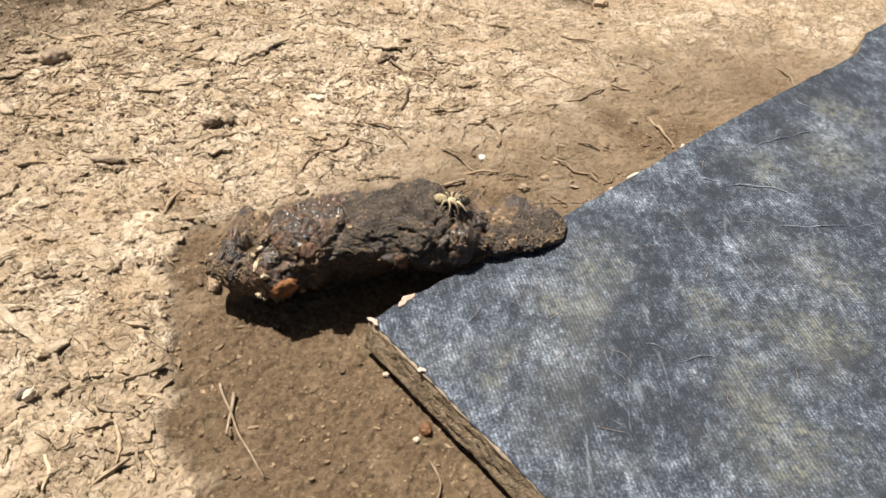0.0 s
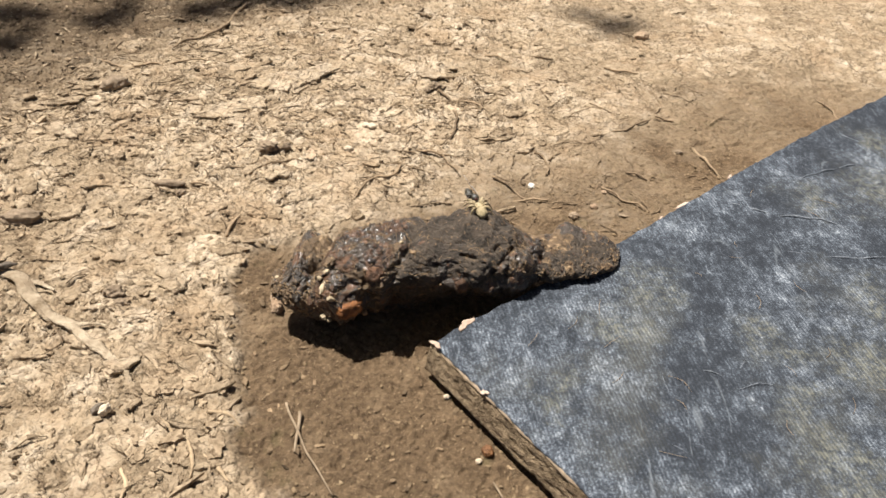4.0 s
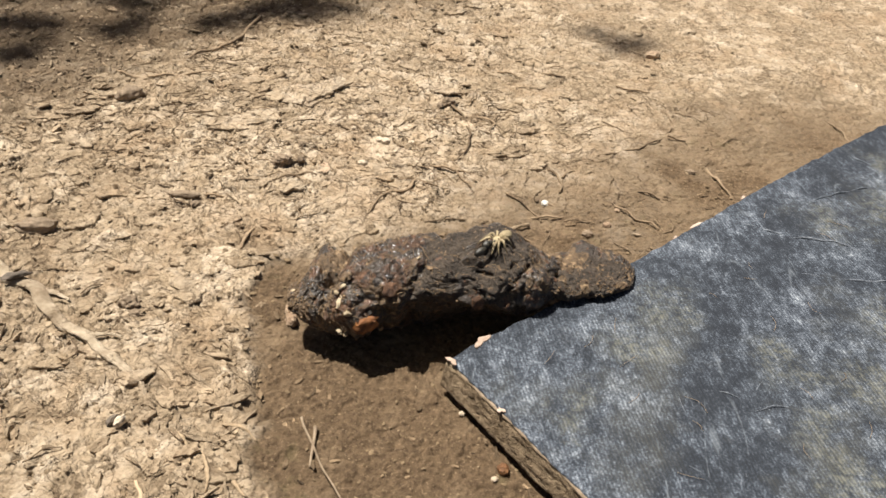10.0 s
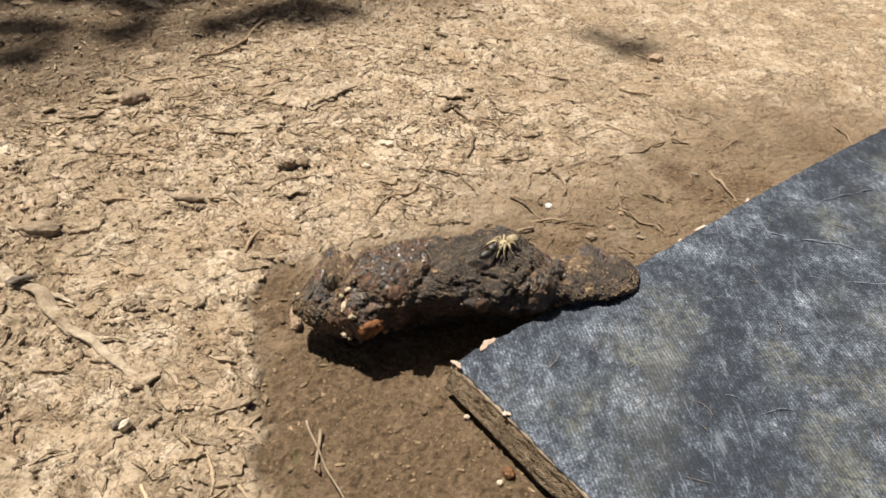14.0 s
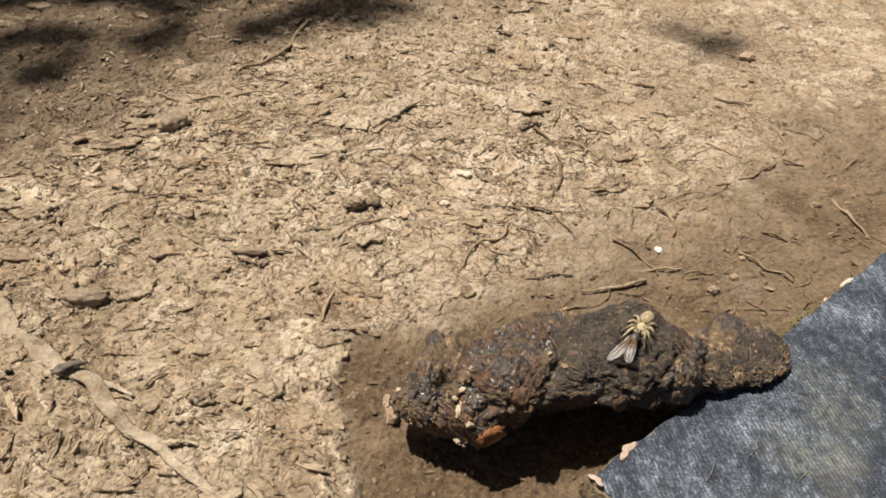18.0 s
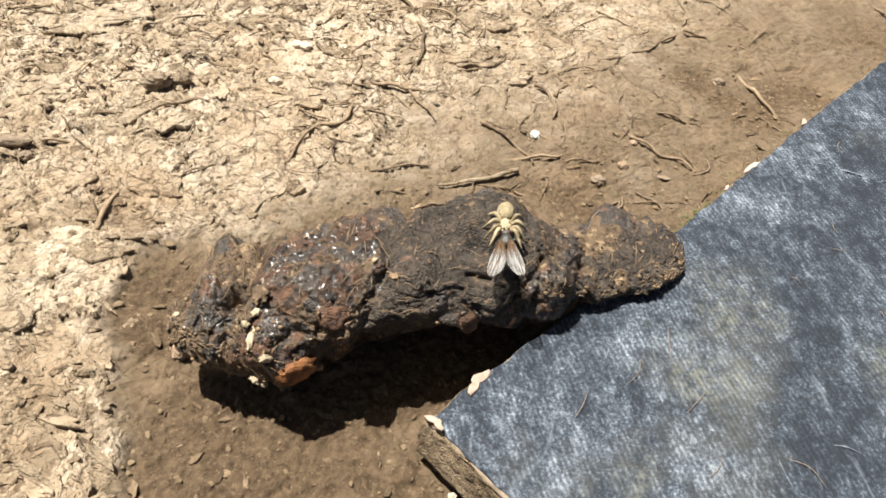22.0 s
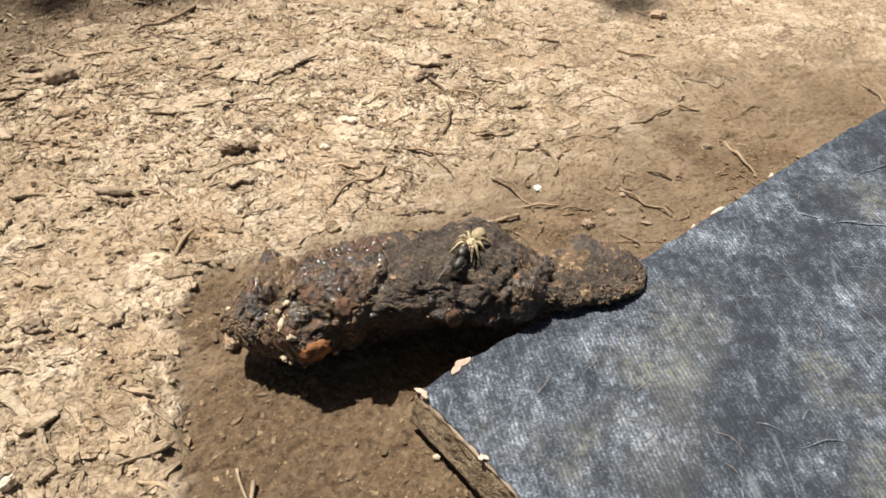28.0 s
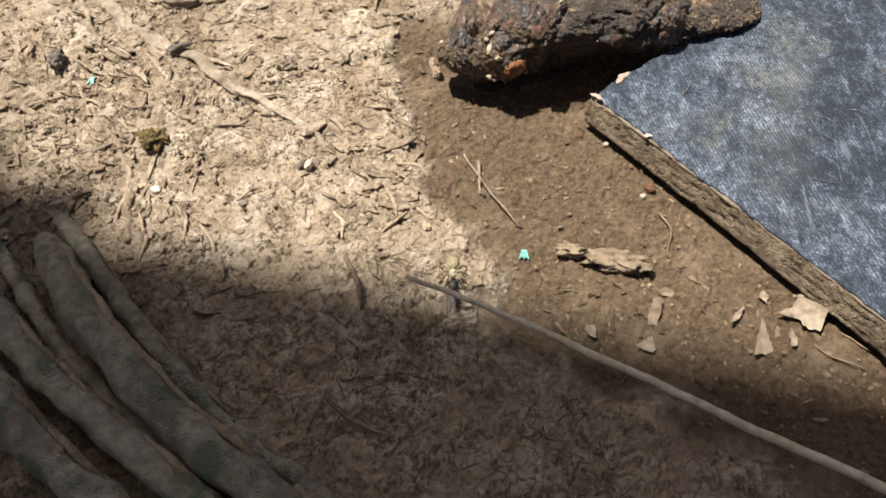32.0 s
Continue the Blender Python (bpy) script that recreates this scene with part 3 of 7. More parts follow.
def ground_fields(x, y):
    wx = x + 0.006 * fbm(x * 70, y * 70, 3)
    wy = y + 0.006 * fbm(x * 70, y * 70, 11)
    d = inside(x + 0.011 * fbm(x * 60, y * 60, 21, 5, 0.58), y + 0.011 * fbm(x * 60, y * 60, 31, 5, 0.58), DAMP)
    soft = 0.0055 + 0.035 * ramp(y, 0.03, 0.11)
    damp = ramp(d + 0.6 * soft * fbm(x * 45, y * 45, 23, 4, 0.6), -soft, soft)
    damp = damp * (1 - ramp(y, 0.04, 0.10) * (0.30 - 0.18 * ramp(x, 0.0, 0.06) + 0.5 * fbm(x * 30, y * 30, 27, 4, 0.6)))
    px, py = x - MAT_C.x, y - MAT_C.y
    on_mat = np.minimum(px * MAT_U.x + py * MAT_U.y, px * MAT_V.x + py * MAT_V.y)
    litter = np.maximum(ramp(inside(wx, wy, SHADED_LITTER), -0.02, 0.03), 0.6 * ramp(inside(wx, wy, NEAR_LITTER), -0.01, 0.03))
    even = 0.25 + 0.75 * ramp(-x, -0.14, 0.0)
    crust = (1 - damp) * even
    # broad undulation, calm round the dung and the mat
    far = ramp(np.hypot(x - 0.02, y - 0.02), 0.05, 0.22)
    h = 0.004 * far * fbm(x * 16, y * 16, 41, 3)
    # plates of dried crust at three sizes
    plate = np.zeros_like(x)
    flake = np.zeros_like(x)
    gap = np.zeros_like(x)
    for size, high, seed in ((0.024, 0.0008, 51), (0.0105, 0.0005, 61)):
        f1, f2, r, ox, oy = cells(wx / size, wy / size * 1.3, seed)
        edge = ramp(f2 - f1, 0.02, 0.10)
        plate += high * (r * edge + 0.5 * (ox * (r - 0.5) + oy * (hashed(np.floor(r * 9999), np.floor(r * 777), 5) - 0.2)))
        flake += 0.25 * r * edge
        gap = np.maximum(gap, (1 - ramp(f2 - f1, 0.0, 0.06)) * ramp(r, 0.2, 0.7))
    # torn layers of crust: level tops, broken edges, each layer fading out to one side
    torn = np.zeros_like(x)
    for freq, high, share, seed, lvl, soft_edge in ((48, 0.0013, 0.42, 201, 0.02, 0.030), (95, 0.0010, 0.34, 211, 0.03, 0.035), (185, 0.0007, 0.26, 221, 0.04, 0.05), (380, 0.0004, 0.16, 231, 0.05, 0.08)):
        v = fbm(wx * freq, wy * freq * 1.2, seed, 6, 0.62)
        up = ramp(v, lvl, lvl + soft_edge)
        lift = 0.2 + 0.8 * ramp(fbm(x * freq * 0.55, y * freq * 0.55, seed + 3, 2), -0.22, 0.22)
        plate += 0.75 * high * up * lift
        flake += share * up * lift
        torn = np.maximum(torn, lift * (1 - up) * ramp(v, lvl - 1.6 * soft_edge, lvl))
    plate -= 0.0007 * torn
    flake = flake + 0.20 * np.exp(-(((x + 0.035) / 0.085) ** 2 + ((y - 0.115) / 0.065) ** 2)) - 0.16 * ramp(-x, 0.11, 0.20) - 0.22 * ramp(x, 0.03, 0.12)
    fine = fbm(x * 420, y * 420, 81, 4, 0.6)
    grit = fbm(x * 900, y * 900, 83, 3, 0.6)
    clump = ramp(fbm(wx * 240, wy * 240, 87, 4, 0.6), 0.10, 0.40)
    # raised rims and hollows
    pits = ramp(fbm(wx * 150, wy * 190, 91, 4, 0.6), 0.12, 0.45)
    h += crust * (plate + (0.0005 - 0.0004 * np.clip(flake, 0, 1)) * fine - 0.0005 * pits + 0.0007) + (1 - crust) * (0.0008 * fine + 0.0006 * grit + 0.0007 * clump + 0.0009 * fbm(x * 110, y * 110, 95)) + crust * 0.0004 * grit * (1 - 0.7 * np.clip(flake, 0, 1))
    h += litter * 0.0022 * (fbm(wx * 130, wy * 130, 97, 5, 0.65) + 0.2)
    h -= 0.0006 * damp
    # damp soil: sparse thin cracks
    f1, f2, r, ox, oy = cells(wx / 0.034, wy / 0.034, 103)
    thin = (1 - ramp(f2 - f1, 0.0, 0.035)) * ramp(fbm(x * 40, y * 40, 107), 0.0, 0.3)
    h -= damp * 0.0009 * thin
    # share of painted shade in cracks, pits and at the foot of torn layers
    crevice_shade = np.clip(crust * gap * ramp(fbm(x * 60, y * 60, 111), -0.15, 0.35) + 0.8 * damp * thin + 0.5 * crust * pits + 0.75 * crust * torn, 0, 1)
    away = ramp(np.hypot(x, y), 0.45, 0.9)
    h = h * (1 - away)
    flake = flake * (1 - away) + 0.45 * away
    crevice_shade = crevice_shade * (1 - away)
    under = ramp(on_mat, -0.006, 0.002)
    h = h * (1 - under) + under * (-0.0012)
    return h, damp, np.clip(flake, 0, 1), litter, crevice_shade


def rest(x, y):
    """Ground height at one place."""
    return float(ground_fields(np.array([float(x)]), np.array([float(y)]))[0][0])


def axis(stops, reach):
    """Grid lines: (from, step) stretches, the last entry being the end, then ever wider steps out to reach."""
    core = []
    for (a, step), (b, _) in zip(stops, stops[1:]):
        core += list(np.linspace(a, b, max(2, round((b - a) / step)), endpoint=False))
    core.append(stops[-1][0])
    grow, s, a = [], stops[-2][1], stops[-1][0]
    while a < reach:
        s *= 1.28
        a += s
        grow.append(a)
    back, s, a = [], stops[0][1], stops[0][0]
    while a > -reach:
        s *= 1.28
        a -= s
        back.append(a)
    return np.array(back[::-1] + core + grow)


def build_ground():
    gx = axis([(-0.315, 0.0009), (-0.22, 0.00047), (0.06, 0.0008), (0.29, 0)], 60.0)
    gy = axis([(-0.17, 0.0008), (-0.09, 0.00047), (0.17, 0.0008), (0.28, 0.0012), (0.40, 0)], 60.0)
    xx, yy = np.meshgrid(gx, gy)
    x, y = xx.ravel(), yy.ravel()
    h, damp, flake, litter, crevice_shade = ground_fields(x, y)
    nx, ny = len(gx), len(gy)
    me = bpy.data.meshes.new("ground")
    me.vertices.add(nx * ny)
    me.vertices.foreach_set("co", np.stack([x, y, h], 1).astype(np.float32).ravel())
    i = np.arange((nx - 1) * (ny - 1))
    a = (i // (nx - 1)) * nx + i % (nx - 1)
    quads = np.stack([a, a + 1, a + 1 + nx, a + nx], 1).astype(np.int32)
    me.loops.add(quads.size)
    me.loops.foreach_set("vertex_index", quads.ravel())
    me.polygons.add(len(quads))
    me.polygons.foreach_set("loop_start", np.arange(0, quads.size, 4, dtype=np.int32))
    me.polygons.foreach_set("use_smooth", np.ones(len(quads), bool))
    for name, data in (("damp", damp), ("flake", flake), ("litter", litter), ("crevice_shade", crevice_shade)):
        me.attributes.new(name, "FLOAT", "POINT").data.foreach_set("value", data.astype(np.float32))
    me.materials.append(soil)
    me.update(calc_edges=True)
    me.validate()
    return tagged(new("ground", me), "dry flaky tan soil with a damp brown patch", "ground", kind="structure")


ground = build_ground()


# ---- board covered in denim-blue cloth ----
MAT_TOP = 0.0135


def mat_place(u, v):
    return MAT_C + MAT_U * u + MAT_V * v


def on_board(p, margin=0.0):
    q = p - MAT_C
    return q.dot(MAT_U) > margin and q.dot(MAT_V) > margin


def far_bulge(u):
    """How far the far edge strays outwards from a straight line."""
    step = min(1, max(0, (u - 0.290) / 0.035))
    return 0.0012 * math.sin(u * 24) * min(1, u * 12) - 0.0095 * step * step * (3 - 2 * step) + 0.0007 * noise.noise(Vector((u * 160, 0, 0)))


def build_sheet(bm, out, z_top, z_low, step, fray):
    n = int(0.56 / step)
    top, low = [], []
    for i in range(n + 1):
        row_t, row_l = [], []
        for j in range(n + 1):
            u, v = 0.56 * (i / n) ** 1.25, 0.56 * (j / n) ** 1.25
            eu = -out + 0.0006 * noise.noise(Vector((0, v * 300, fray))) - 0.0007 * noise.noise(Vector((9, v * 75, fray)))
            ev = -out + far_bulge(u) + fray * 0.0004 * noise.noise(Vector((u * 420, 5, 0)))
            p = mat_place(u + eu * max(0, 1 - u / 0.02), v + ev * max(0, 1 - v / 0.05))
            z = 0.0005 * noise.noise(p * 45) + 0.0003 * noise.noise(p * 140)
            row_t.append(bm.verts.new((p.x, p.y, z_top + z)))
            row_l.append(bm.verts.new((p.x, p.y, z_low)) if i in (0, n) or j in (0, n) else None)
        top.append(row_t)
        low.append(row_l)
    for i in range(n):
        for j in range(n):
            bm.faces.new((top[i][j], top[i][j + 1], top[i + 1][j + 1], top[i + 1][j]))
    for i in range(n):
        for j in (0, n):
            bm.faces.new((top[i][j], top[i + 1][j], low[i + 1][j], low[i][j]))
    for j in range(n):
        for i in (0, n):
            bm.faces.new((top[i][j], low[i][j], low[i][j + 1], top[i][j + 1]))
    bmesh.ops.recalc_face_normals(bm, faces=bm.faces)
    return bm


def edge_strip(along_v, length, seed):
    """The board's bare rough side: layered fibres, undercut at the foot."""
    bm = bmesh.new()
    prof = [(0.0040, 0.0002), (0.0016, 0.0014), (-0.0016, 0.0022)] + [(-0.0026 + 0.00022 * k - 0.00012 * math.sin(k * 2.4), 0.0030 + 0.00088 * k) for k in range(11)] + [(-0.0003, 0.0122), (0.0022, 0.0124)]
    n = 330
    rings = []
    for i in range(n + 1):
        v = -0.0004 + length * (i / n) ** 1.15
        ring = []
        for a, (o, z) in enumerate(prof):
            q = noise.noise(Vector((z * 1500, v * 70, seed))) * 0.0003 + noise.noise(Vector((z * 2600, v * 260, seed + 5))) * 0.0006 + noise.noise(Vector((z * 5000, v * 700, seed + 9))) * 0.0004
            wob = 0.0006 * noise.noise(Vector((v * 30, 0.3, seed)))
            cut = 0.0016 * noise.noise(Vector((v * 90, 2, seed))) if a in (2, 3) else 0
            d = o + wob + (q if 1 < a < len(prof) - 1 else 0)
            p = mat_place(d, v) if along_v else mat_place(v, d + far_bulge(v))
            ring.append(bm.verts.new((p.x, p.y, max(0.0, z + cut * 0.6))))
        rings.append(ring)
    for a, b in zip(rings, rings[1:]):
        for k in range(len(prof) - 1):
            bm.faces.new((a[k], a[k + 1], b[k + 1], b[k]))
    bm.faces.new(rings[0])
    bmesh.ops.recalc_face_normals(bm, faces=bm.faces)
    return bm


# worn pale places, dark places and yellowish stains of the cloth: along, across, radius
FADED = ((0.016, 0.0125, 0.008), (0.034, 0.042, 0.006), (0.007, 0.051, 0.007), (0.001, 0.062, 0.006), (0.010, 0.028, 0.007), (0.086, 0.083, 0.008), (0.115, 0.050, 0.007), (0.119, 0.0765, 0.009), (0.077, 0.032, 0.006), (0.089, 0.115, 0.010),
         (0.020, 0.092, 0.010), (0.034, 0.104, 0.010), (0.053, 0.018, 0.009), (0.107, 0.006, 0.008), (0.142, 0.0135, 0.009), (0.183, 0.0146, 0.010), (0.215, 0.030, 0.012), (0.197, 0.058, 0.012), (0.134, 0.002, 0.007), (0.161, 0.037, 0.010), (0.006, 0.010, 0.006))
DARK = ((0.125, 0.042, 0.007), (0.111, 0.041, 0.006), (0.092, 0.077, 0.007), (0.080, 0.036, 0.009), (0.029, 0.073, 0.009), (0.028, 0.061, 0.008), (0.050, 0.083, 0.009), (0.123, 0.058, 0.008), (0.187, 0.056, 0.010), (0.242, 0.004, 0.014),
        (0.153, 0.021, 0.010), (0.200, 0.019, 0.008), (0.136, 0.025, 0.008), (0.045, 0.089, 0.010), (0.060, 0.056, 0.009), (0.100, 0.100, 0.012), (0.070, 0.050, 0.008))
STAINS = ((0.075, 0.020, 0.008), (0.053, 0.032, 0.008), (0.090, 0.064, 0.008), (0.104, 0.089, 0.010), (0.134, 0.078, 0.009), (0.073, 0.085, 0.007), (0.062, 0.098, 0.008), (0.062, 0.113, 0.008), (0.018, 0.039, 0.005), (0.204, 0.036, 0.012), (0.235, 0.024, 0.010), (0.171, 0.030, 0.009), (0.096, 0.086, 0.007))


def wear_cloth(me):
    """Writes the shares of faded, dark and stained nap onto the cloth."""
    co = np.empty(len(me.vertices) * 3, np.float32)
    me.vertices.foreach_get("co", co)
    p = co.reshape(-1, 3).astype(float) - np.array(MAT_C)
    u, v = p @ np.array(MAT_U), p @ np.array(MAT_V)
    u, v = u + 0.012 * fbm(u * 90, v * 90, 301, 5, 0.65), v + 0.012 * fbm(u * 90, v * 90, 311, 5, 0.65)
    for name, spots, spread in (("faded", FADED, 1.15), ("dark", DARK, 1.1), ("stain", STAINS, 1.1)):
        total = np.zeros_like(u)
        for a, b, r in spots:
            total = np.maximum(total, np.exp(-((u - a) ** 2 + (v - b) ** 2) / (r * spread) ** 2))
        me.attributes.new(name, "FLOAT", "POINT").data.foreach_set("value", total.astype(np.float32))


def build_mat():
    root = tagged(new("covered_board"), "rough wooden board covered in worn blue-grey denim cloth", "board")
    cloth = part("cloth", build_sheet(bmesh.new(), 0.0, MAT_TOP, MAT_TOP - 0.0008, 0.0019, 1.0), denim, root, "faded blue-grey twill cloth with yellowish stains")
    wear_cloth(cloth.data)
    part("backing", build_sheet(bmesh.new(), 0.0002, MAT_TOP - 0.0009, MAT_TOP - 0.0016, 0.005, 2.0), backing, root, "pale fibrous backing")
    part("side", edge_strip(True, 0.52, 2), slat_wood, root, "weathered brown fibrous board edge")
    part("side", edge_strip(False, 0.52, 7), slat_wood, root, "weathered brown fibrous board edge")
    # torn pale bits along the edges
    for u, v, r, sx in ((0.0000, 0.0016, 0.0011, 1.5), (0.0135, 0.0002, 0.0013, 2.4), (-0.0002, 0.0255, 0.0008, 1.4)):
        bm = bmesh.new()
        p = mat_place(u, v)
        turn = Euler((0, 0.0, math.atan2(MAT_U.y, MAT_U.x) if v < u else math.atan2(MAT_V.y, MAT_V.x)))
        sheet_chip(bm, ragged_outline(r, random.Random(int(u * 9999) + 3), 16, 0.45), 0.0006, 25.0, u * 50)
        for vert in bm.verts:
            vert.co.x *= sx
        bmesh.ops.transform(bm, matrix=Matrix.Translation((p.x, p.y, MAT_TOP + 0.0003)) @ turn.to_matrix().to_4x4(), verts=bm.verts)
        part("torn_edge", bm, torn_pale, root, "torn pinkish-beige bit of backing")
    # long creases and scratches where the nap is gone
    for line, r in ((((0.1331, 0.0416), (0.1443, 0.0530), (0.1583, 0.0642), (0.1752, 0.0753)), 0.00042), (((0.0500, 0.0508), (0.0461, 0.0582), (0.0437, 0.0668)), 0.00022), (((0.0573, 0.0561), (0.0611, 0.0608), (0.0636, 0.0670)), 0.00022),
                    (((0.0145, 0.0784), (0.0084, 0.0838)), 0.00026), (((0.0436, 0.0788), (0.0377, 0.0884)), 0.00022), (((0.0663, 0.0654), (0.0762, 0.0649)), 0.0003), (((0.0305, 0.0711), (0.0322, 0.0767)), 0.0003),
                    (((0.0630, 0.0692), (0.0700, 0.0732), (0.0775, 0.0768)), 0.0002), (((0.1800, 0.0162), (0.2016, 0.0220), (0.2160, 0.0282)), 0.00035), (((0.1415, 0.0100), (0.1508, 0.0264)), 0.0003), (((0.2273, -0.0008), (0.2289, 0.0168)), 0.0004), (((0.146, 0.024), (0.158, 0.034), (0.166, 0.046)), 0.00035)):
        bm = bmesh.new()
        tube(bm, [mat_place(u, v) + Vector((0, 0, MAT_TOP - r * 0.30)) for u, v in line], [r * 0.3, r * 0.8, r * 0.25], 6, 0.5, int(r * 1e6), 12, 0.0014)
        part("crease", bm, worn_thread, root, "pale worn crease")
    # torn backing and moss where the far edge meets the soil
    for u, r, sx in ((0.126, 0.0010, 3.0), (0.112, 0.0005, 2.2), (0.158, 0.0007, 2.4)):
        bm = bmesh.new()
        p = mat_place(u, -0.0008 + far_bulge(u))
        sheet_chip(bm, ragged_outline(r, random.Random(int(u * 9999)), 16, 0.45), 0.0005, 20.0, u * 50)
        for vert in bm.verts:
            vert.co.x *= sx
        bmesh.ops.transform(bm, matrix=Matrix.Translation((p.x, p.y, MAT_TOP - 0.0006)) @ Euler((0, 0, math.atan2(MAT_U.y, MAT_U.x))).to_matrix().to_4x4(), verts=bm.verts)
        part("torn_edge", bm, torn_pale, root, "torn pinkish-beige bit of backing")
    # loose pale threads on the cloth
    bm = bmesh.new()
    rnd = random.Random(4)
    for k in range(70):
        u, v = rnd.uniform(0.02, 0.34), rnd.uniform(0.01, 0.22)
        p, a, s = mat_place(u, v), rnd.uniform(0, 6.3), rnd.uniform(0.002, 0.009)
        w = Vector((math.cos(a), math.sin(a), 0))
        b = Vector((-w.y, w.x, 0)) * rnd.uniform(-0.2, 0.2) * s
        tube(bm, [p + Vector((0, 0, MAT_TOP + 0.0004)), p + w * s * 0.5 + b + Vector((0, 0, MAT_TOP + 0.0006)), p + w * s + Vector((0, 0, MAT_TOP + 0.0004))], [0.00006, 0.00009, 0.00005], 4, 0, k, 4)
    tagged(part("loose_thread", bm, backing, root, "pale loose threads"), kind="stuff")
    return root


worn_thread = material("worn_thread", (0.06, 0.068, 0.082), (0.20, 0.215, 0.235), 900, 0.85, 0.4)
moss_green = material("green_moss", (0.045, 0.055, 0.014), (0.150, 0.150, 0.055), 900, 0.95, 1.0)
torn_pale = material("torn_pale", (0.30, 0.215, 0.16), (0.48, 0.37, 0.29), 500, 0.85, 0.4)
build_mat()


# ---- the dung ----
DUNG_LINE = ((-0.0564, 0.0088), (-0.040, 0.0132), (-0.020, 0.0174), (0.000, 0.0229), (0.020, 0.0269), (0.034, 0.0301), (0.046, 0.0340), (0.056, 0.0355), (0.0625, 0.0350))
DUNG_HALF = (0.005, 0.0160, 0.0173, 0.0162, 0.0145, 0.0114, 0.0128, 0.0112, 0.0045)
DUNG_TOP = (0.0178, 0.0270, 0.0322, 0.0315, 0.0306, 0.0222, 0.0200, 0.0188, 0.0160)
DUNG_LOW = (0.0120, 0.0005, 0.0000, 0.0010, 0.0030, 0.0090, 0.0120, 0.0130, 0.0133)


def along(values, f):
    i = min(int(f), len(values) - 2)
    t = f - i
    a, b, c, d = values[max(i - 1, 0)], values[i], values[i + 1], values[min(i + 2, len(values) - 1)]
    return 0.5 * (2 * b + (c - a) * t + (2 * a - 5 * b + 4 * c - d) * t * t + (3 * b - a - 3 * c + d) * t ** 3)


DUNG_CRACKS = tuple((tuple(Vector(q) for q in line), width, depth) for line, width, depth in (
    (((0.0066, 0.0140, 0.0293), (0.0147, 0.0137, 0.0287), (0.0192, 0.0133, 0.0267), (0.0234, 0.0208, 0.0287)), 0.00055, 0.0019),
    (((0.0164, 0.0136, 0.0241), (0.0163, 0.0115, 0.0217), (0.0165, 0.0100, 0.0170)), 0.0006, 0.0018),
    (((0.0230, 0.0205, 0.0290), (0.0222, 0.0140, 0.0240), (0.0215, 0.0110, 0.0180)), 0.0006, 0.0016),
    (((0.0030, 0.0110, 0.0270), (0.0035, 0.0085, 0.0220), (0.0030, 0.0070, 0.0170)), 0.0005, 0.0014),
    (((-0.0055, 0.0090, 0.0290), (-0.0060, 0.0050, 0.0230)), 0.0005, 0.0012)))


def off_line(p, a, b):
    """Distance from p to the stretch between a and b."""
    way = b - a
    t = min(1.0, max(0.0, (p - a).dot(way) / way.length_squared))
    return (p - a - way * t).length


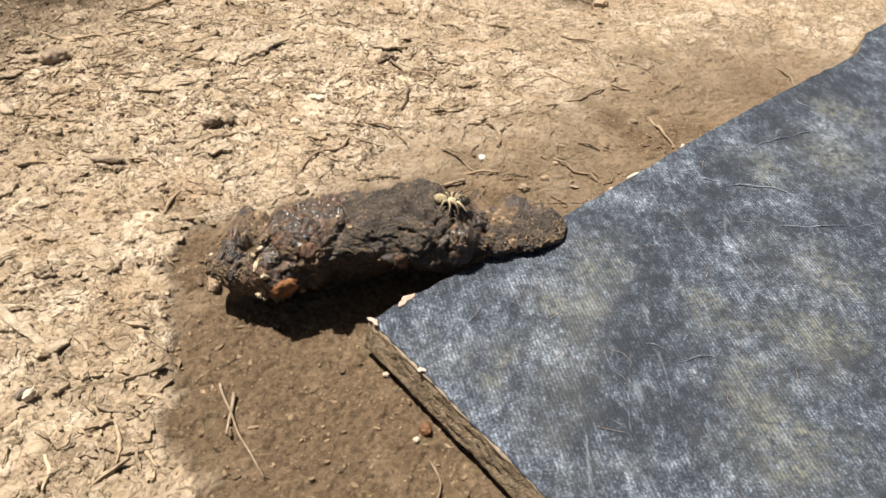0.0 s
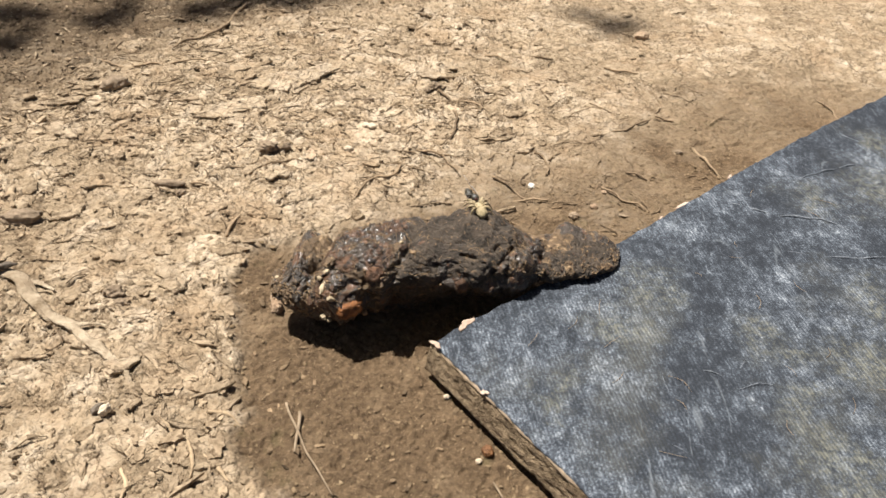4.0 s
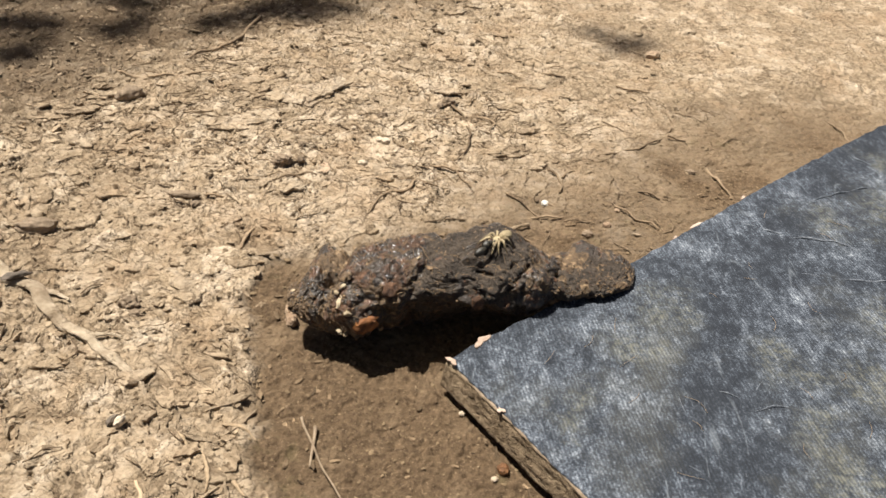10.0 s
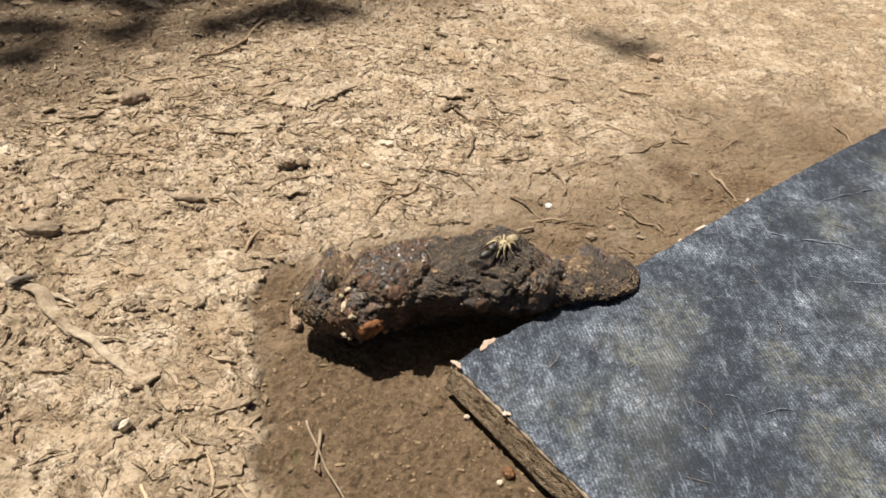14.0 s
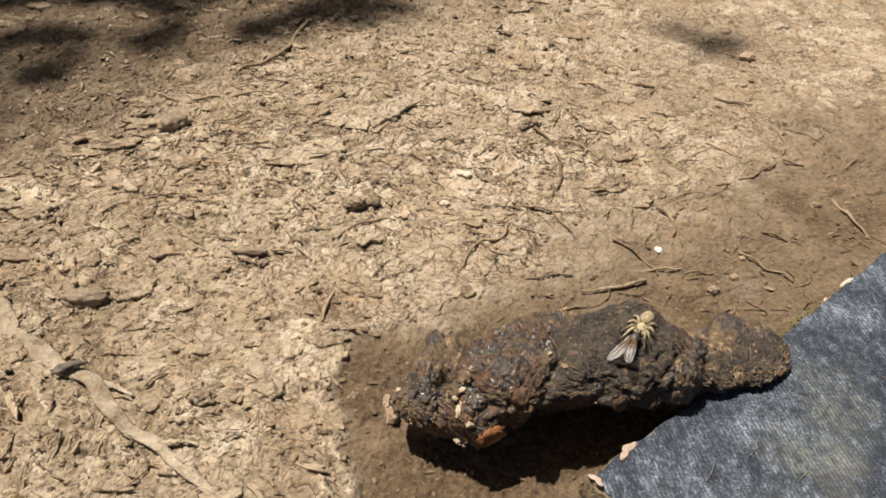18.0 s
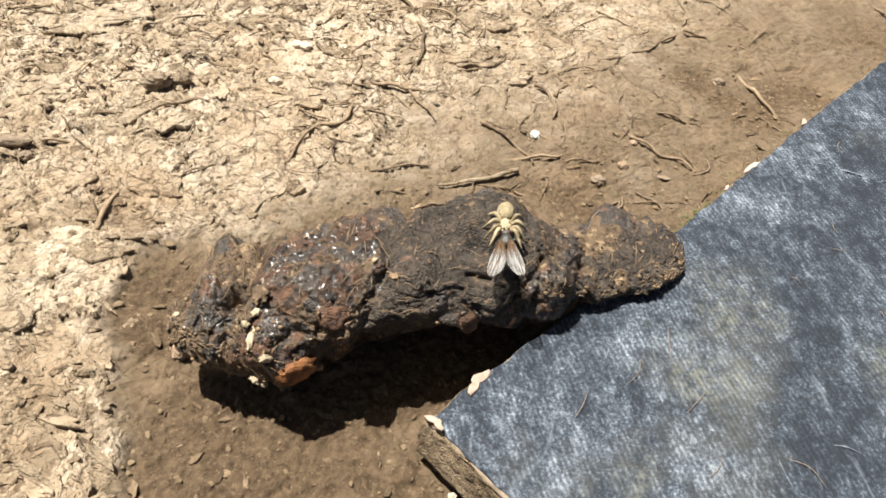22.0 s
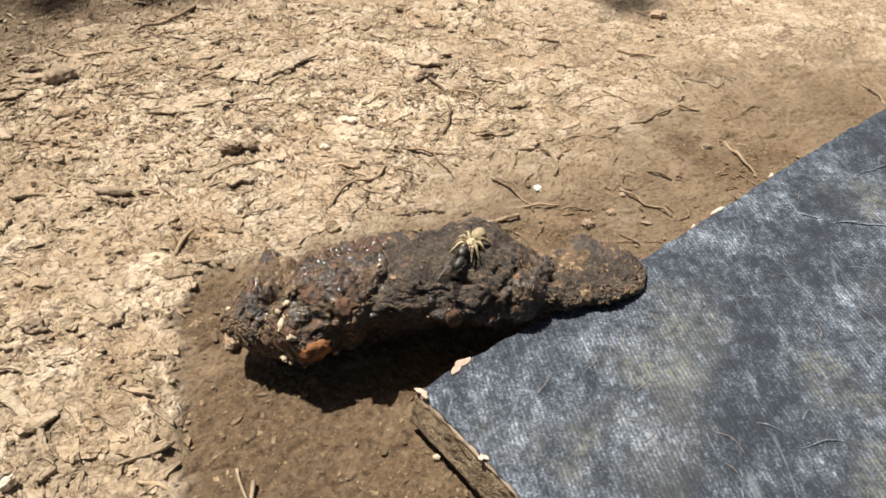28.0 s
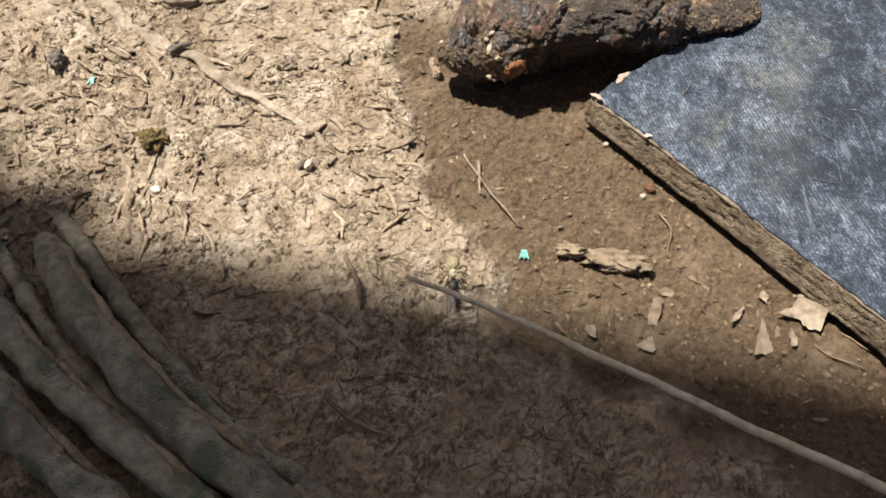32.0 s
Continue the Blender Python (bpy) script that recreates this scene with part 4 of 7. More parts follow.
def dung_point(s, ang):
    """A point on the dung: s runs from its blunt end to its flat tip, ang round it (0 towards the mat's far side, 90 up)."""
    f = 8 * (0.5 - 0.5 * math.cos(math.pi * s)) * 0.45 + 8 * s * 0.55
    cx, cy = along([p[0] for p in DUNG_LINE], f), along([p[1] for p in DUNG_LINE], f)
    w, top, low = max(0.0005, along(DUNG_HALF, f)), along(DUNG_TOP, f), along(DUNG_LOW, f)
    ca, sa = math.cos(ang), math.sin(ang)
    flat = min(1.0, max(0.0, (f - 5) / 1.2))
    ex = 0.86 - 0.22 * flat
    ca2, sa2 = math.copysign(abs(ca) ** ex, ca), math.copysign(abs(sa) ** ex, sa)
    hollow = min(1.0, max(0.0, (f - 1.4) / 0.8)) * (1 - flat) * (1 - 0.5 * min(1.0, max(0.0, (f - 3.2) / 0.8))) if ca < 0 else 0.0
    w *= 1 - (0.5 - 0.3 * flat + 0.26 * hollow) * max(0.0, -sa) ** (1.3 - 0.65 * hollow)
    mid = low + (top - low) * (0.57 - 0.09 * ca - (0.13 * min(1.0, max(0.0, (f - 3.0) / 0.8)) * (1 - flat) if ca < 0 else 0.0))
    half = max(0.001, top - mid if sa > 0 else mid - low)
    yaw = 0.20 - 0.42 * flat
    p = Vector((cx - math.sin(yaw) * ca2 * w, cy + math.cos(yaw) * ca2 * w, mid + sa2 * half))
    core = Vector((cx, cy, mid))
    way = (p - core).normalized()
    # waist creases between the lobes
    x = p.x - 0.25 * (p.y - cy)
    bend = 0.0012 * noise.noise(p * 160) + 0.0006 * noise.noise(p * 420)
    crease = 0.0026 * math.exp(-((x + 0.0395 + bend + 0.10 * (p.z - 0.02)) / 0.0022) ** 2) * max(0, sa + 0.4)
    crease += 0.0020 * math.exp(-((x + 0.0115 + bend - 0.2 * (p.z - 0.02)) / 0.0018) ** 2)
    crease += 0.0018 * math.exp(-((x - 0.0225 + 1.5 * bend + 0.4 * (p.z - 0.02)) / 0.0016) ** 2)
    crease += 0.0012 * math.exp(-((x - 0.0355 + bend) / 0.0016) ** 2)
    q = p * 90
    swell = 0.0022 * noise.noise(q * 1.1 + Vector((3, 1, 7))) + 0.0013 * noise.noise(q * 2.4)
    swell *= 1 - 0.6 * flat
    # beads and granules, fewer on the smooth middle lobe
    calm = min(1.0, max(0.0, (x + 0.011) / 0.003)) * min(1.0, max(0.0, (0.0225 - x) / 0.003))
    knob = (1 - 0.72 * calm) * (1 - 0.45 * flat) * (1 - 0.4 * min(1.0, max(0.0, (x - 0.018) / 0.004)))
    patch = 0.55 + 0.9 * noise.noise(p * 130 + Vector((4, 0, 2)))
    d, _ = noise.voronoi(p * 330)
    warts = knob * 0.0010 * (0.42 - d[0])
    d, _ = noise.voronoi(p * 620 + Vector((5, 5, 5)))
    warts += knob * 0.0015 * max(0.45, patch) * (0.40 - 1.6 * d[0] * d[0])
    d, _ = noise.voronoi(p * 1150 + Vector((1, 5, 2)))
    warts += (0.5 + 0.5 * knob) * 0.0005 * (0.40 - d[0])
    grain = 0.0005 * noise.fractal(p * 520, 0.8, 2.1, 4)
    split = abs(noise.noise(p * 85 + Vector((2, 8, 4))))
    split2 = abs(noise.noise(p * 170 + Vector((12, 3, 14))))
    grain -= 0.0009 * max(0, 1 - split / 0.030) + 0.0004 * max(0, 1 - split2 / 0.05)
    # the named cracks round the smooth plate and down the front
    wander = Vector((noise.noise(p * 300), noise.noise(p * 300 + Vector((5, 0, 0))), noise.noise(p * 300 + Vector((0, 7, 0))))) * 0.0008
    for line, width, depth in DUNG_CRACKS:
        near = min(off_line(p + wander, a, b) for a, b in zip(line, line[1:]))
        grain -= depth * math.exp(-(near / width) ** 2)
    for bx, by, bz, br, bh in ((-0.0470, 0.0240, 0.0245, 0.0062, 0.0056), (-0.0300, -0.0030, 0.0160, 0.0055, 0.0036), (-0.0500, 0.002, 0.010, 0.0060, 0.0022), (-0.022, 0.010, 0.033, 0.010, 0.0012),
                               (0.010, 0.033, 0.028, 0.012, 0.0018), (-0.012, 0.035, 0.026, 0.008, 0.0020), (0.043, 0.0430, 0.019, 0.0052, 0.0036), (-0.036, 0.031, 0.023, 0.0065, -0.0050), (-0.005, 0.040, 0.027, 0.0050, -0.0028),
                               (0.013, 0.037, 0.029, 0.009, 0.0028), (-0.024, 0.008, 0.032, 0.007, 0.0016), (0.028, 0.020, 0.017, 0.005, 0.0018), (-0.0415, 0.0090, 0.0285, 0.0036, -0.0042), (-0.0225, 0.0000, 0.0190, 0.0036, -0.0036),
                               (-0.0180, 0.0050, 0.0250, 0.0045, 0.0020), (0.0086, 0.0214, 0.0330, 0.0030, -0.0052), (0.0150, 0.0175, 0.0320, 0.0048, -0.0014), (0.0341, 0.0250, 0.0213, 0.0020, -0.0028), (-0.0426, 0.0115, 0.0240, 0.0032, -0.0030),
                               (-0.0044, 0.0231, 0.0330, 0.0016, -0.0022), (-0.0105, 0.0010, 0.0185, 0.0075, -0.0040), (-0.0240, 0.0080, 0.0320, 0.0050, 0.0012), (0.0270, 0.0160, 0.0250, 0.0045, 0.0014), (-0.030, 0.022, 0.034, 0.0040, -0.0022), (-0.017, 0.017, 0.036, 0.0032, -0.0020), (-0.0480, 0.0100, 0.0260, 0.0045, 0.0018)):
        warts += bh * math.exp(-((p - Vector((bx, by, bz))).length / br) ** 2)
    return p + way * (swell + warts + grain - crease)


def build_dung():
    root = tagged(new("dung"), "dark lumpy dried dung with seeds, tip on the covered board", "dung")
    ns, na = 420, 260
    verts = [dung_point((i + 0.001) / (ns + 0.002), 2 * math.pi * a / na) for i in range(ns + 1) for a in range(na)]
    for v in verts:
        v.z = max(v.z, MAT_TOP + 0.0002 if on_board(v, -0.002) else -0.0010)
    faces = [(i * na + a, i * na + (a + 1) % na, (i + 1) * na + (a + 1) % na, (i + 1) * na + a) for i in range(ns) for a in range(na)]
    faces += [tuple(range(na))[::-1], tuple(range(ns * na, ns * na + na))]
    me = array_mesh("body", verts, faces, dung_dark)
    for extra in (dung_brown, dung_matte, dung_rust):
        me.materials.append(extra)
    for poly in me.polygons:
        c = poly.center
        x = c.x - 0.25 * (c.y - 0.022)
        a, b = noise.noise(c * 95 + Vector((1, 2, 3))), noise.noise(c * 260 + Vector((7, 2, 9)))
        kind = 0
        if -0.0115 + 0.004 * b < x < 0.0225 + 0.004 * b:
            kind = 2 if a + 0.4 * b > -0.35 else 0
            if c.z < 0.021 and a + b > 0.25:
                kind = 3
        elif x > 0.0335:
            kind = 1 if a + b > 0.34 - (0.25 if c.y < 0.030 else 0.0) else (0 if c.y > 0.0395 else 2)
        elif x < -0.0370:
            kind = 1 if a + 0.8 * b > -0.02 else (2 if b > 0.0 else 0)
        elif x < -0.0115:
            kind = 3 if a + 0.7 * b > 0.20 else (1 if b - 0.3 * a > 0.02 else 0)
        elif a + b > 0.28:
            kind = 1
        poly.material_index = kind
    body = new("body", me)
    body.parent = root
    skin = np.array([tuple(v) for v in verts])
    # seeds, husks and grit stuck to it
    rnd = random.Random(11)

    def stuck(name, s, deg, size, mat, label="", sink=0.3, seed=1):
        p = dung_point(s, radians(deg))
        out = (dung_point(s, radians(deg)) - Vector((p.x, along([q[1] for q in DUNG_LINE], 3.5), 0.015)))
        a, b = dung_point(s + 0.01, radians(deg)), dung_point(s, radians(deg + 4))
        nrm = (a - p).cross(b - p).normalized()
        if nrm.dot(out) < 0:
            nrm = -nrm
        bm = bmesh.new()
        lump(bm, size, seed, 0.22, 1.6, 2)
        ob = part(name, bm, mat, root, label)
        ob.matrix_local = Matrix.Translation(p + nrm * size[2] * (1 - sink)) @ nrm.to_track_quat("Z", "Y").to_matrix().to_4x4() @ pose(0, 0, 0, 0, 0, rnd.uniform(0, 360))

    def stuck_at(name, x, y, z, size, mat, label="", seed=1, turn=0.0, out=0.3):
        """Set on the skin nearest to the place named, lying flat on it."""
        want = Vector((x, y, z))
        k = int(np.argmin(((skin - np.array(want)) ** 2).sum(1)))
        i, a = min(max(k // na, 2), ns - 2), k % na
        nrm = (verts[(i + 2) * na + a] - verts[(i - 2) * na + a]).cross(verts[i * na + (a + 3) % na] - verts[i * na + (a - 3) % na]).normalized()
        if nrm.dot(verts[k] - Vector((x, 0.022, 0.014))) < 0:
            nrm = -nrm
        bm = bmesh.new()
        lump(bm, size, seed, 0.5, 2.0, 3)
        ob = part(name, bm, mat, root, label)
        ob.matrix_local = Matrix.Translation(verts[k] + nrm * size[2] * out) @ nrm.to_track_quat("Z", "Y").to_matrix().to_4x4() @ pose(0, 0, 0, 0, 0, turn)

    stuck_at("husk", -0.0300, -0.0010, 0.0180, (0.0040, 0.0027, 0.0009), orange_skin, "torn orange-brown husk", 5, 8, 0.9)
    stuck_at("husk", -0.0262, -0.0005, 0.0172, (0.0016, 0.0020, 0.0010), dung_matte, "grey rim of a torn husk", 15, 8)
    stuck_at("husk", -0.0205, 0.0020, 0.0290, (0.0030, 0.0022, 0.0009), rust_skin, "torn red-brown husk", 6, 20, 0.6)
    stuck_at("husk", -0.0125, 0.0130, 0.0320, (0.0016, 0.0012, 0.0004), dung_rust, "", 8, 10)
    stuck_at("husk", 0.0070, 0.0080, 0.0215, (0.0022, 0.0026, 0.0008), rust_skin, "red-brown husk", 9, 0, 0.7)
    stuck_at("husk", 0.0260, 0.0150, 0.0200, (0.0016, 0.0012, 0.0007), dung_rust, "", 10, 0)
    stuck_at("seed", -0.0350, 0.0010, 0.0215, (0.0022, 0.0008, 0.0008), pale_seed, "whitish seed", 2, -40, 0.6)
    stuck_at("seed", -0.0375, -0.0030, 0.0130, (0.0013, 0.0009, 0.0008), pale_seed, "", 3, 10, 0.6)
    stuck_at("seed", -0.0355, -0.0035, 0.0115, (0.0008, 0.0007, 0.0007), pale_seed, "", 4, 10, 0.6)
    stuck_at("seed", -0.0240, 0.0010, 0.0120, (0.0009, 0.0010, 0.0008), grit_tan, "", 4, 10, 0.6)
    stuck_at("seed", -0.0365, 0.0045, 0.0262, (0.0011, 0.0008, 0.0007), pale_seed, "", 4, 60, 0.6)
    stuck_at("seed", -0.0545, 0.0100, 0.0170, (0.0008, 0.0007, 0.0007), pale_seed, "", 4, 60, 0.5)
    stuck_at("seed", -0.0370, 0.0100, 0.0300, (0.0010, 0.0007, 0.0007), grit_tan, "", 5, 60, 0.5)
    stuck_at("husk", -0.0363, 0.0088, 0.0280, (0.0030, 0.0020, 0.0009), dung_brown, "tan crumbly clump", 21, 30, 0.2)
    stuck_at("seed", -0.0130, 0.0142, 0.0330, (0.0007, 0.0006, 0.0005), pale_seed, "", 6, 0, 0.7)
    stuck_at("seed", -0.0094, 0.0115, 0.0315, (0.0012, 0.0007, 0.0005), grit_tan, "", 7, 30, 0.6)
    stuck_at("seed", -0.0385, 0.0022, 0.0255, (0.0009, 0.0007, 0.0006), pale_seed, "", 9, 20, 0.6)
    stuck_at("seed", -0.0342, -0.0030, 0.0225, (0.0015, 0.0008, 0.0007), pale_seed, "", 12, -35, 0.6)
    # tan granules where the flat tip joins and along its front rim
    for cx, cy, cz, spread, count in ((0.0323, 0.0337, 0.0225, 0.0018, 9), (0.0374, 0.0295, 0.0215, 0.0018, 9), (0.0350, 0.0198, 0.0215, 0.0022, 14), (0.0480, 0.0245, 0.0170, 0.0040, 14), (0.0260, 0.0150, 0.0230, 0.0025, 10), (-0.0200, 0.0030, 0.0280, 0.0025, 8)):
        for k in range(count):
            z = rnd.uniform(0.00022, 0.00050)
            stuck_at("grit", rnd.gauss(cx, spread), rnd.gauss(cy, spread), rnd.gauss(cz, spread * 0.5), (z * 1.3, z, z * 0.7), rnd.choice((grit_tan, dung_brown, dung_rust)), "", k, 0, 0.2)
    for k in range(230):
        z = rnd.uniform(0.00022, 0.00055)
        s = rnd.choice((rnd.uniform(0.03, 0.30), rnd.uniform(0.03, 0.40), rnd.uniform(0.62, 0.97), rnd.uniform(0.72, 0.97)))
        stuck("grit", s, rnd.uniform(50, 205), (z, z * rnd.uniform(0.7, 1), z * 0.8), rnd.choice((grit_tan, dung_brown, dung_rust, grit_tan, dung_matte)), "", 0.5, k)
    bm = bmesh.new()
    for k in range(560):
        s, a = rnd.choice((rnd.uniform(0.03, 0.36), rnd.uniform(0.03, 0.97))), rnd.uniform(30, 215)
        ds, da = rnd.uniform(-0.022, 0.022), rnd.uniform(-14, 14)
        line = [dung_point(min(0.985, max(0.01, s + ds * t)), radians(a + da * t)) + Vector((0, 0, 0.0002 + 0.0006 * math.sin(t * 3.1))) for t in (0, 0.5, 1)]
        tube(bm, line, [0.00006, 0.00009, 0.00005], 3, 0, k, 3, 0.0006)
    tagged(part("fibre", bm, fibre, root, "brown plant fibres"), kind="stuff")
    return root


build_dung()


# ---- roots, twigs and stones ----
def stem(name, points, radii, mat, label, category="root", sides=8, lift=0.3, group="", bend=0.0006, rough=0.2, seed=None):
    """A root or twig half sunk in the soil; points are places on the ground, with an optional extra height."""
    line = [(p[0], p[1], rest(p[0], p[1]) + (p[2] if len(p) > 2 else radii[min(k, len(radii) - 1)] * lift)) for k, p in enumerate(points)]
    bm = bmesh.new()
    tube(bm, line, radii, sides, rough, seed if seed is not None else int(abs(points[0][0]) * 9999) % 97, 7, bend)
    return tagged(link_mesh(name, bm, mat), label, category, group)


def build_roots():
    root = tagged(new("surface_root"), "pale forked tree root lying bare on dry soil", "root")
    for name, pts, rad in (("main_root", [(-0.222, 0.088), (-0.204, 0.054), (-0.185, 0.034), (-0.165, 0.021), (-0.153, 0.017), (-0.138, 0.004), (-0.123, -0.005), (-0.103, -0.018), (-0.090, -0.030)], [0.0046, 0.0042, 0.0044, 0.0040, 0.0036, 0.0032, 0.0028, 0.0020, 0.0008]),
                           ("side_root", [(-0.156, 0.019), (-0.146, 0.0165), (-0.137, 0.0125)], [0.0020, 0.0016, 0.0007]),
                           ("side_root", [(-0.170, 0.022), (-0.166, 0.012), (-0.155, -0.001)], [0.0026, 0.0018, 0.0008]),
                           ("side_root", [(-0.124, -0.004), (-0.118, -0.002), (-0.112, -0.003)], [0.0014, 0.0010, 0.0005])):
        line = [(x, y, max(rest(x, y), 0.0012) + r * 0.22) for (x, y), r in zip(pts, rad)]
        bm = bmesh.new()
        tube(bm, line, [r * 0.70 for r in rad], 20, 0.30, len(pts), 16, 0.0012)
        for v in bm.verts:
            v.co.z = 0.0008 + 0.62 * v.co.z
        part(name, bm, root_bare, root)
    bm = bmesh.new()
    lump(bm, (0.0046, 0.0017, 0.0012), 3, 0.45, 1.8, 3, (-0.159, 0.0190, rest(-0.159, 0.0190) + 0.0022), Euler((0, 0, 0.5)))
    part("bark_scale", bm, stone_dark, root, "dark bark scale")
    for pts, rad in (([(-0.217, -0.010), (-0.198, -0.020), (-0.172, -0.032)], [0.0030, 0.0034, 0.0018]), ([(-0.209, 0.047), (-0.200, 0.034), (-0.192, 0.020)], [0.0024, 0.0026, 0.0018]),
                     ([(-0.169, -0.027), (-0.162, -0.041), (-0.155, -0.060), (-0.151, -0.074)], [0.0016, 0.0024, 0.0026, 0.0018]), ([(-0.151, -0.058), (-0.140, -0.072)], [0.0018, 0.0012]),
                     ([(-0.140, -0.050), (-0.127, -0.062)], [0.0016, 0.0010]), ([(-0.207, -0.045), (-0.193, -0.050), (-0.173, -0.054)], [0.0018, 0.0022, 0.0012]),
                     ([(-0.184, -0.042), (-0.174, -0.052)], [0.0016, 0.0010]), ([(-0.200, 0.012), (-0.180, 0.004)], [0.0012, 0.0008]), ([(-0.182, 0.004), (-0.160, 0.004)], [0.0010, 0.0006]),
                     ([(-0.196, 0.000), (-0.180, -0.014)], [0.0018, 0.0010]), ([(-0.142, 0.004), (-0.139, -0.010)], [0.0010, 0.0006])):
        stem("root_piece", pts, [r * 0.50 for r in rad], root_pale, "short pale splintered root piece on dry soil", "root", 9, -0.2, "root pieces", 0.0022, 0.4)
    thin = (([(-0.110, 0.082), (-0.098, 0.083)], 0.0008), ([(-0.017, 0.181), (-0.003, 0.168), (-0.001, 0.160)], 0.0010), ([(-0.003, 0.160), (-0.002, 0.141), (-0.007, 0.123)], 0.0009),
            ([(-0.018, 0.119), (-0.007, 0.117), (0.007, 0.119), (0.014, 0.127)], 0.0009), ([(-0.011, 0.122), (0.002, 0.103)], 0.0008), ([(-0.023, 0.111), (-0.027, 0.099), (-0.034, 0.096), (-0.038, 0.083), (-0.041, 0.077)], 0.0010),
            ([(-0.086, 0.099), (-0.073, 0.104), (-0.062, 0.102)], 0.0007), ([(-0.060, 0.148), (-0.051, 0.144), (-0.037, 0.141)], 0.0007), ([(-0.010, 0.165), (-0.022, 0.158), (-0.035, 0.160)], 0.0006),
            ([(0.002, 0.170), (0.010, 0.160), (0.008, 0.150)], 0.0007), ([(-0.040, 0.122), (-0.022, 0.118), (-0.010, 0.121)], 0.0006), ([(-0.012, 0.175), (-0.006, 0.190), (-0.010, 0.204)], 0.0007))
    thin += (([(-0.137, 0.267), (-0.142, 0.230), (-0.157, 0.214), (-0.165, 0.198)], 0.0015), ([(-0.200, 0.190), (-0.177, 0.181), (-0.152, 0.188), (-0.120, 0.191)], 0.0010))
    for pts, r in thin:
        stem("rootlet", pts, [r * 0.7, r * 0.6, r * 0.3], root_brown, "thin brown rootlet on flaky soil", "root", 6, 0.9, "rootlets", 0.0026)
    damp_twigs = (([(0.017, 0.103), (0.025, 0.096), (0.032, 0.085)], 0.0009), ([(0.023, 0.087), (0.038, 0.088), (0.042, 0.092)], 0.0007), ([(0.035, 0.099), (0.042, 0.094)], 0.0007),
                  ([(0.036, 0.122), (0.042, 0.115), (0.040, 0.106)], 0.0009), ([(0.042, 0.117), (0.047, 0.126)], 0.0008), ([(0.060, 0.140), (0.080, 0.150), (0.096, 0.166), (0.101, 0.178), (0.097, 0.196)], 0.0008),
                  ([(0.101, 0.181), (0.108, 0.188)], 0.0006), ([(0.096, 0.163), (0.104, 0.159)], 0.0008), ([(0.111, 0.139), (0.115, 0.128), (0.119, 0.117)], 0.0011), ([(0.076, 0.114), (0.090, 0.109)], 0.0006),
                  ([(0.064, 0.105), (0.069, 0.095), (0.078, 0.090), (0.082, 0.087)], 0.0008), ([(0.075, 0.212), (0.093, 0.209)], 0.0009), ([(0.035, 0.222), (0.048, 0.222)], 0.0009),
                  ([(0.187, 0.200), (0.192, 0.189), (0.191, 0.177)], 0.0009), ([(0.010, 0.220), (0.026, 0.216)], 0.0008), ([(0.033, 0.085), (0.036, 0.076), (0.032, 0.068)], 0.0004))
    for pts, r in damp_twigs:
        stem("twig", pts, [r * 0.7, r * 0.65, r * 0.35], root_brown, "thin brown twig on damp soil", "twig", 6, 1.0, "twigs", 0.0020)
    stem("twig", [(0.003, 0.0725), (0.014, 0.0755), (0.027, 0.0805)], [0.0004, 0.0006, 0.0008], root_pale, "short pale twig behind the dung", "twig", 7, 1.6)
    stem("twig", [(-0.084, 0.063), (-0.0855, 0.055), (-0.0853, 0.048)], [0.0004, 0.0007, 0.0005], root_brown, "short dark twig lying on dry soil", "twig", 7, 1.6)
    for x, yy, a, size in ((-0.071, -0.044, -70, 0.016), (-0.079, -0.040, -58, 0.012), (-0.067, -0.034, -25, 0.012), (-0.064, -0.050, -40, 0.014), (-0.086, -0.056, -65, 0.013), (-0.074, -0.026, -10, 0.010), (-0.150, -0.062, -72, 0.020), (-0.138, -0.058, -66, 0.016), (-0.128, -0.066, -60, 0.018), (-0.160, -0.050, -80, 0.015)):
        d = Vector((math.cos(radians(a)), math.sin(radians(a)), 0))
        p = Vector((x, yy, 0))
        pts = [p, p + d * size * 0.5 + Vector((-d.y, d.x, 0)) * size * 0.08, p + d * size]
        stem("splinter", [(q.x, q.y, 0.0004) for q in pts], [0.0004, 0.0007, 0.0003], soil_flake, "flat pale splinter of bark on crusted soil", "splinter", 7, 0.3, "splinters", 0.0014, 0.5)
    y = tagged(new("forked_straw"), "thin forked straw on damp brown soil", "straw")
    for name, pts, r in (("stalk", [(-0.0445, -0.029, 0.0012), (-0.038, -0.040, 0.0020), (-0.032, -0.050, 0.0018), (-0.0245, -0.0595, 0.0010)], 0.00035), ("side_stalk", [(-0.0392, -0.0325, 0.0016), (-0.0385, -0.040, 0.0011), (-0.0380, -0.0465, 0.0008)], 0.0005)):
        line = [(p[0], p[1], rest(p[0], p[1]) + p[2]) for p in pts]
        bm = bmesh.new()
        tube(bm, line, [r * 1.2, r, r * 0.7], 7, 0.1, 5, 7, 0.0006)
        part(name, bm, leaf_dry, y)
    stem("grass_stalk", [(0.020, -0.051, 0.0006), (0.0235, -0.058, 0.001), (0.022, -0.068, 0.0006)], [0.0003, 0.0004, 0.0002], leaf_dry, "thin dry grass stalk on damp soil", "stalk", 5)


build_roots()


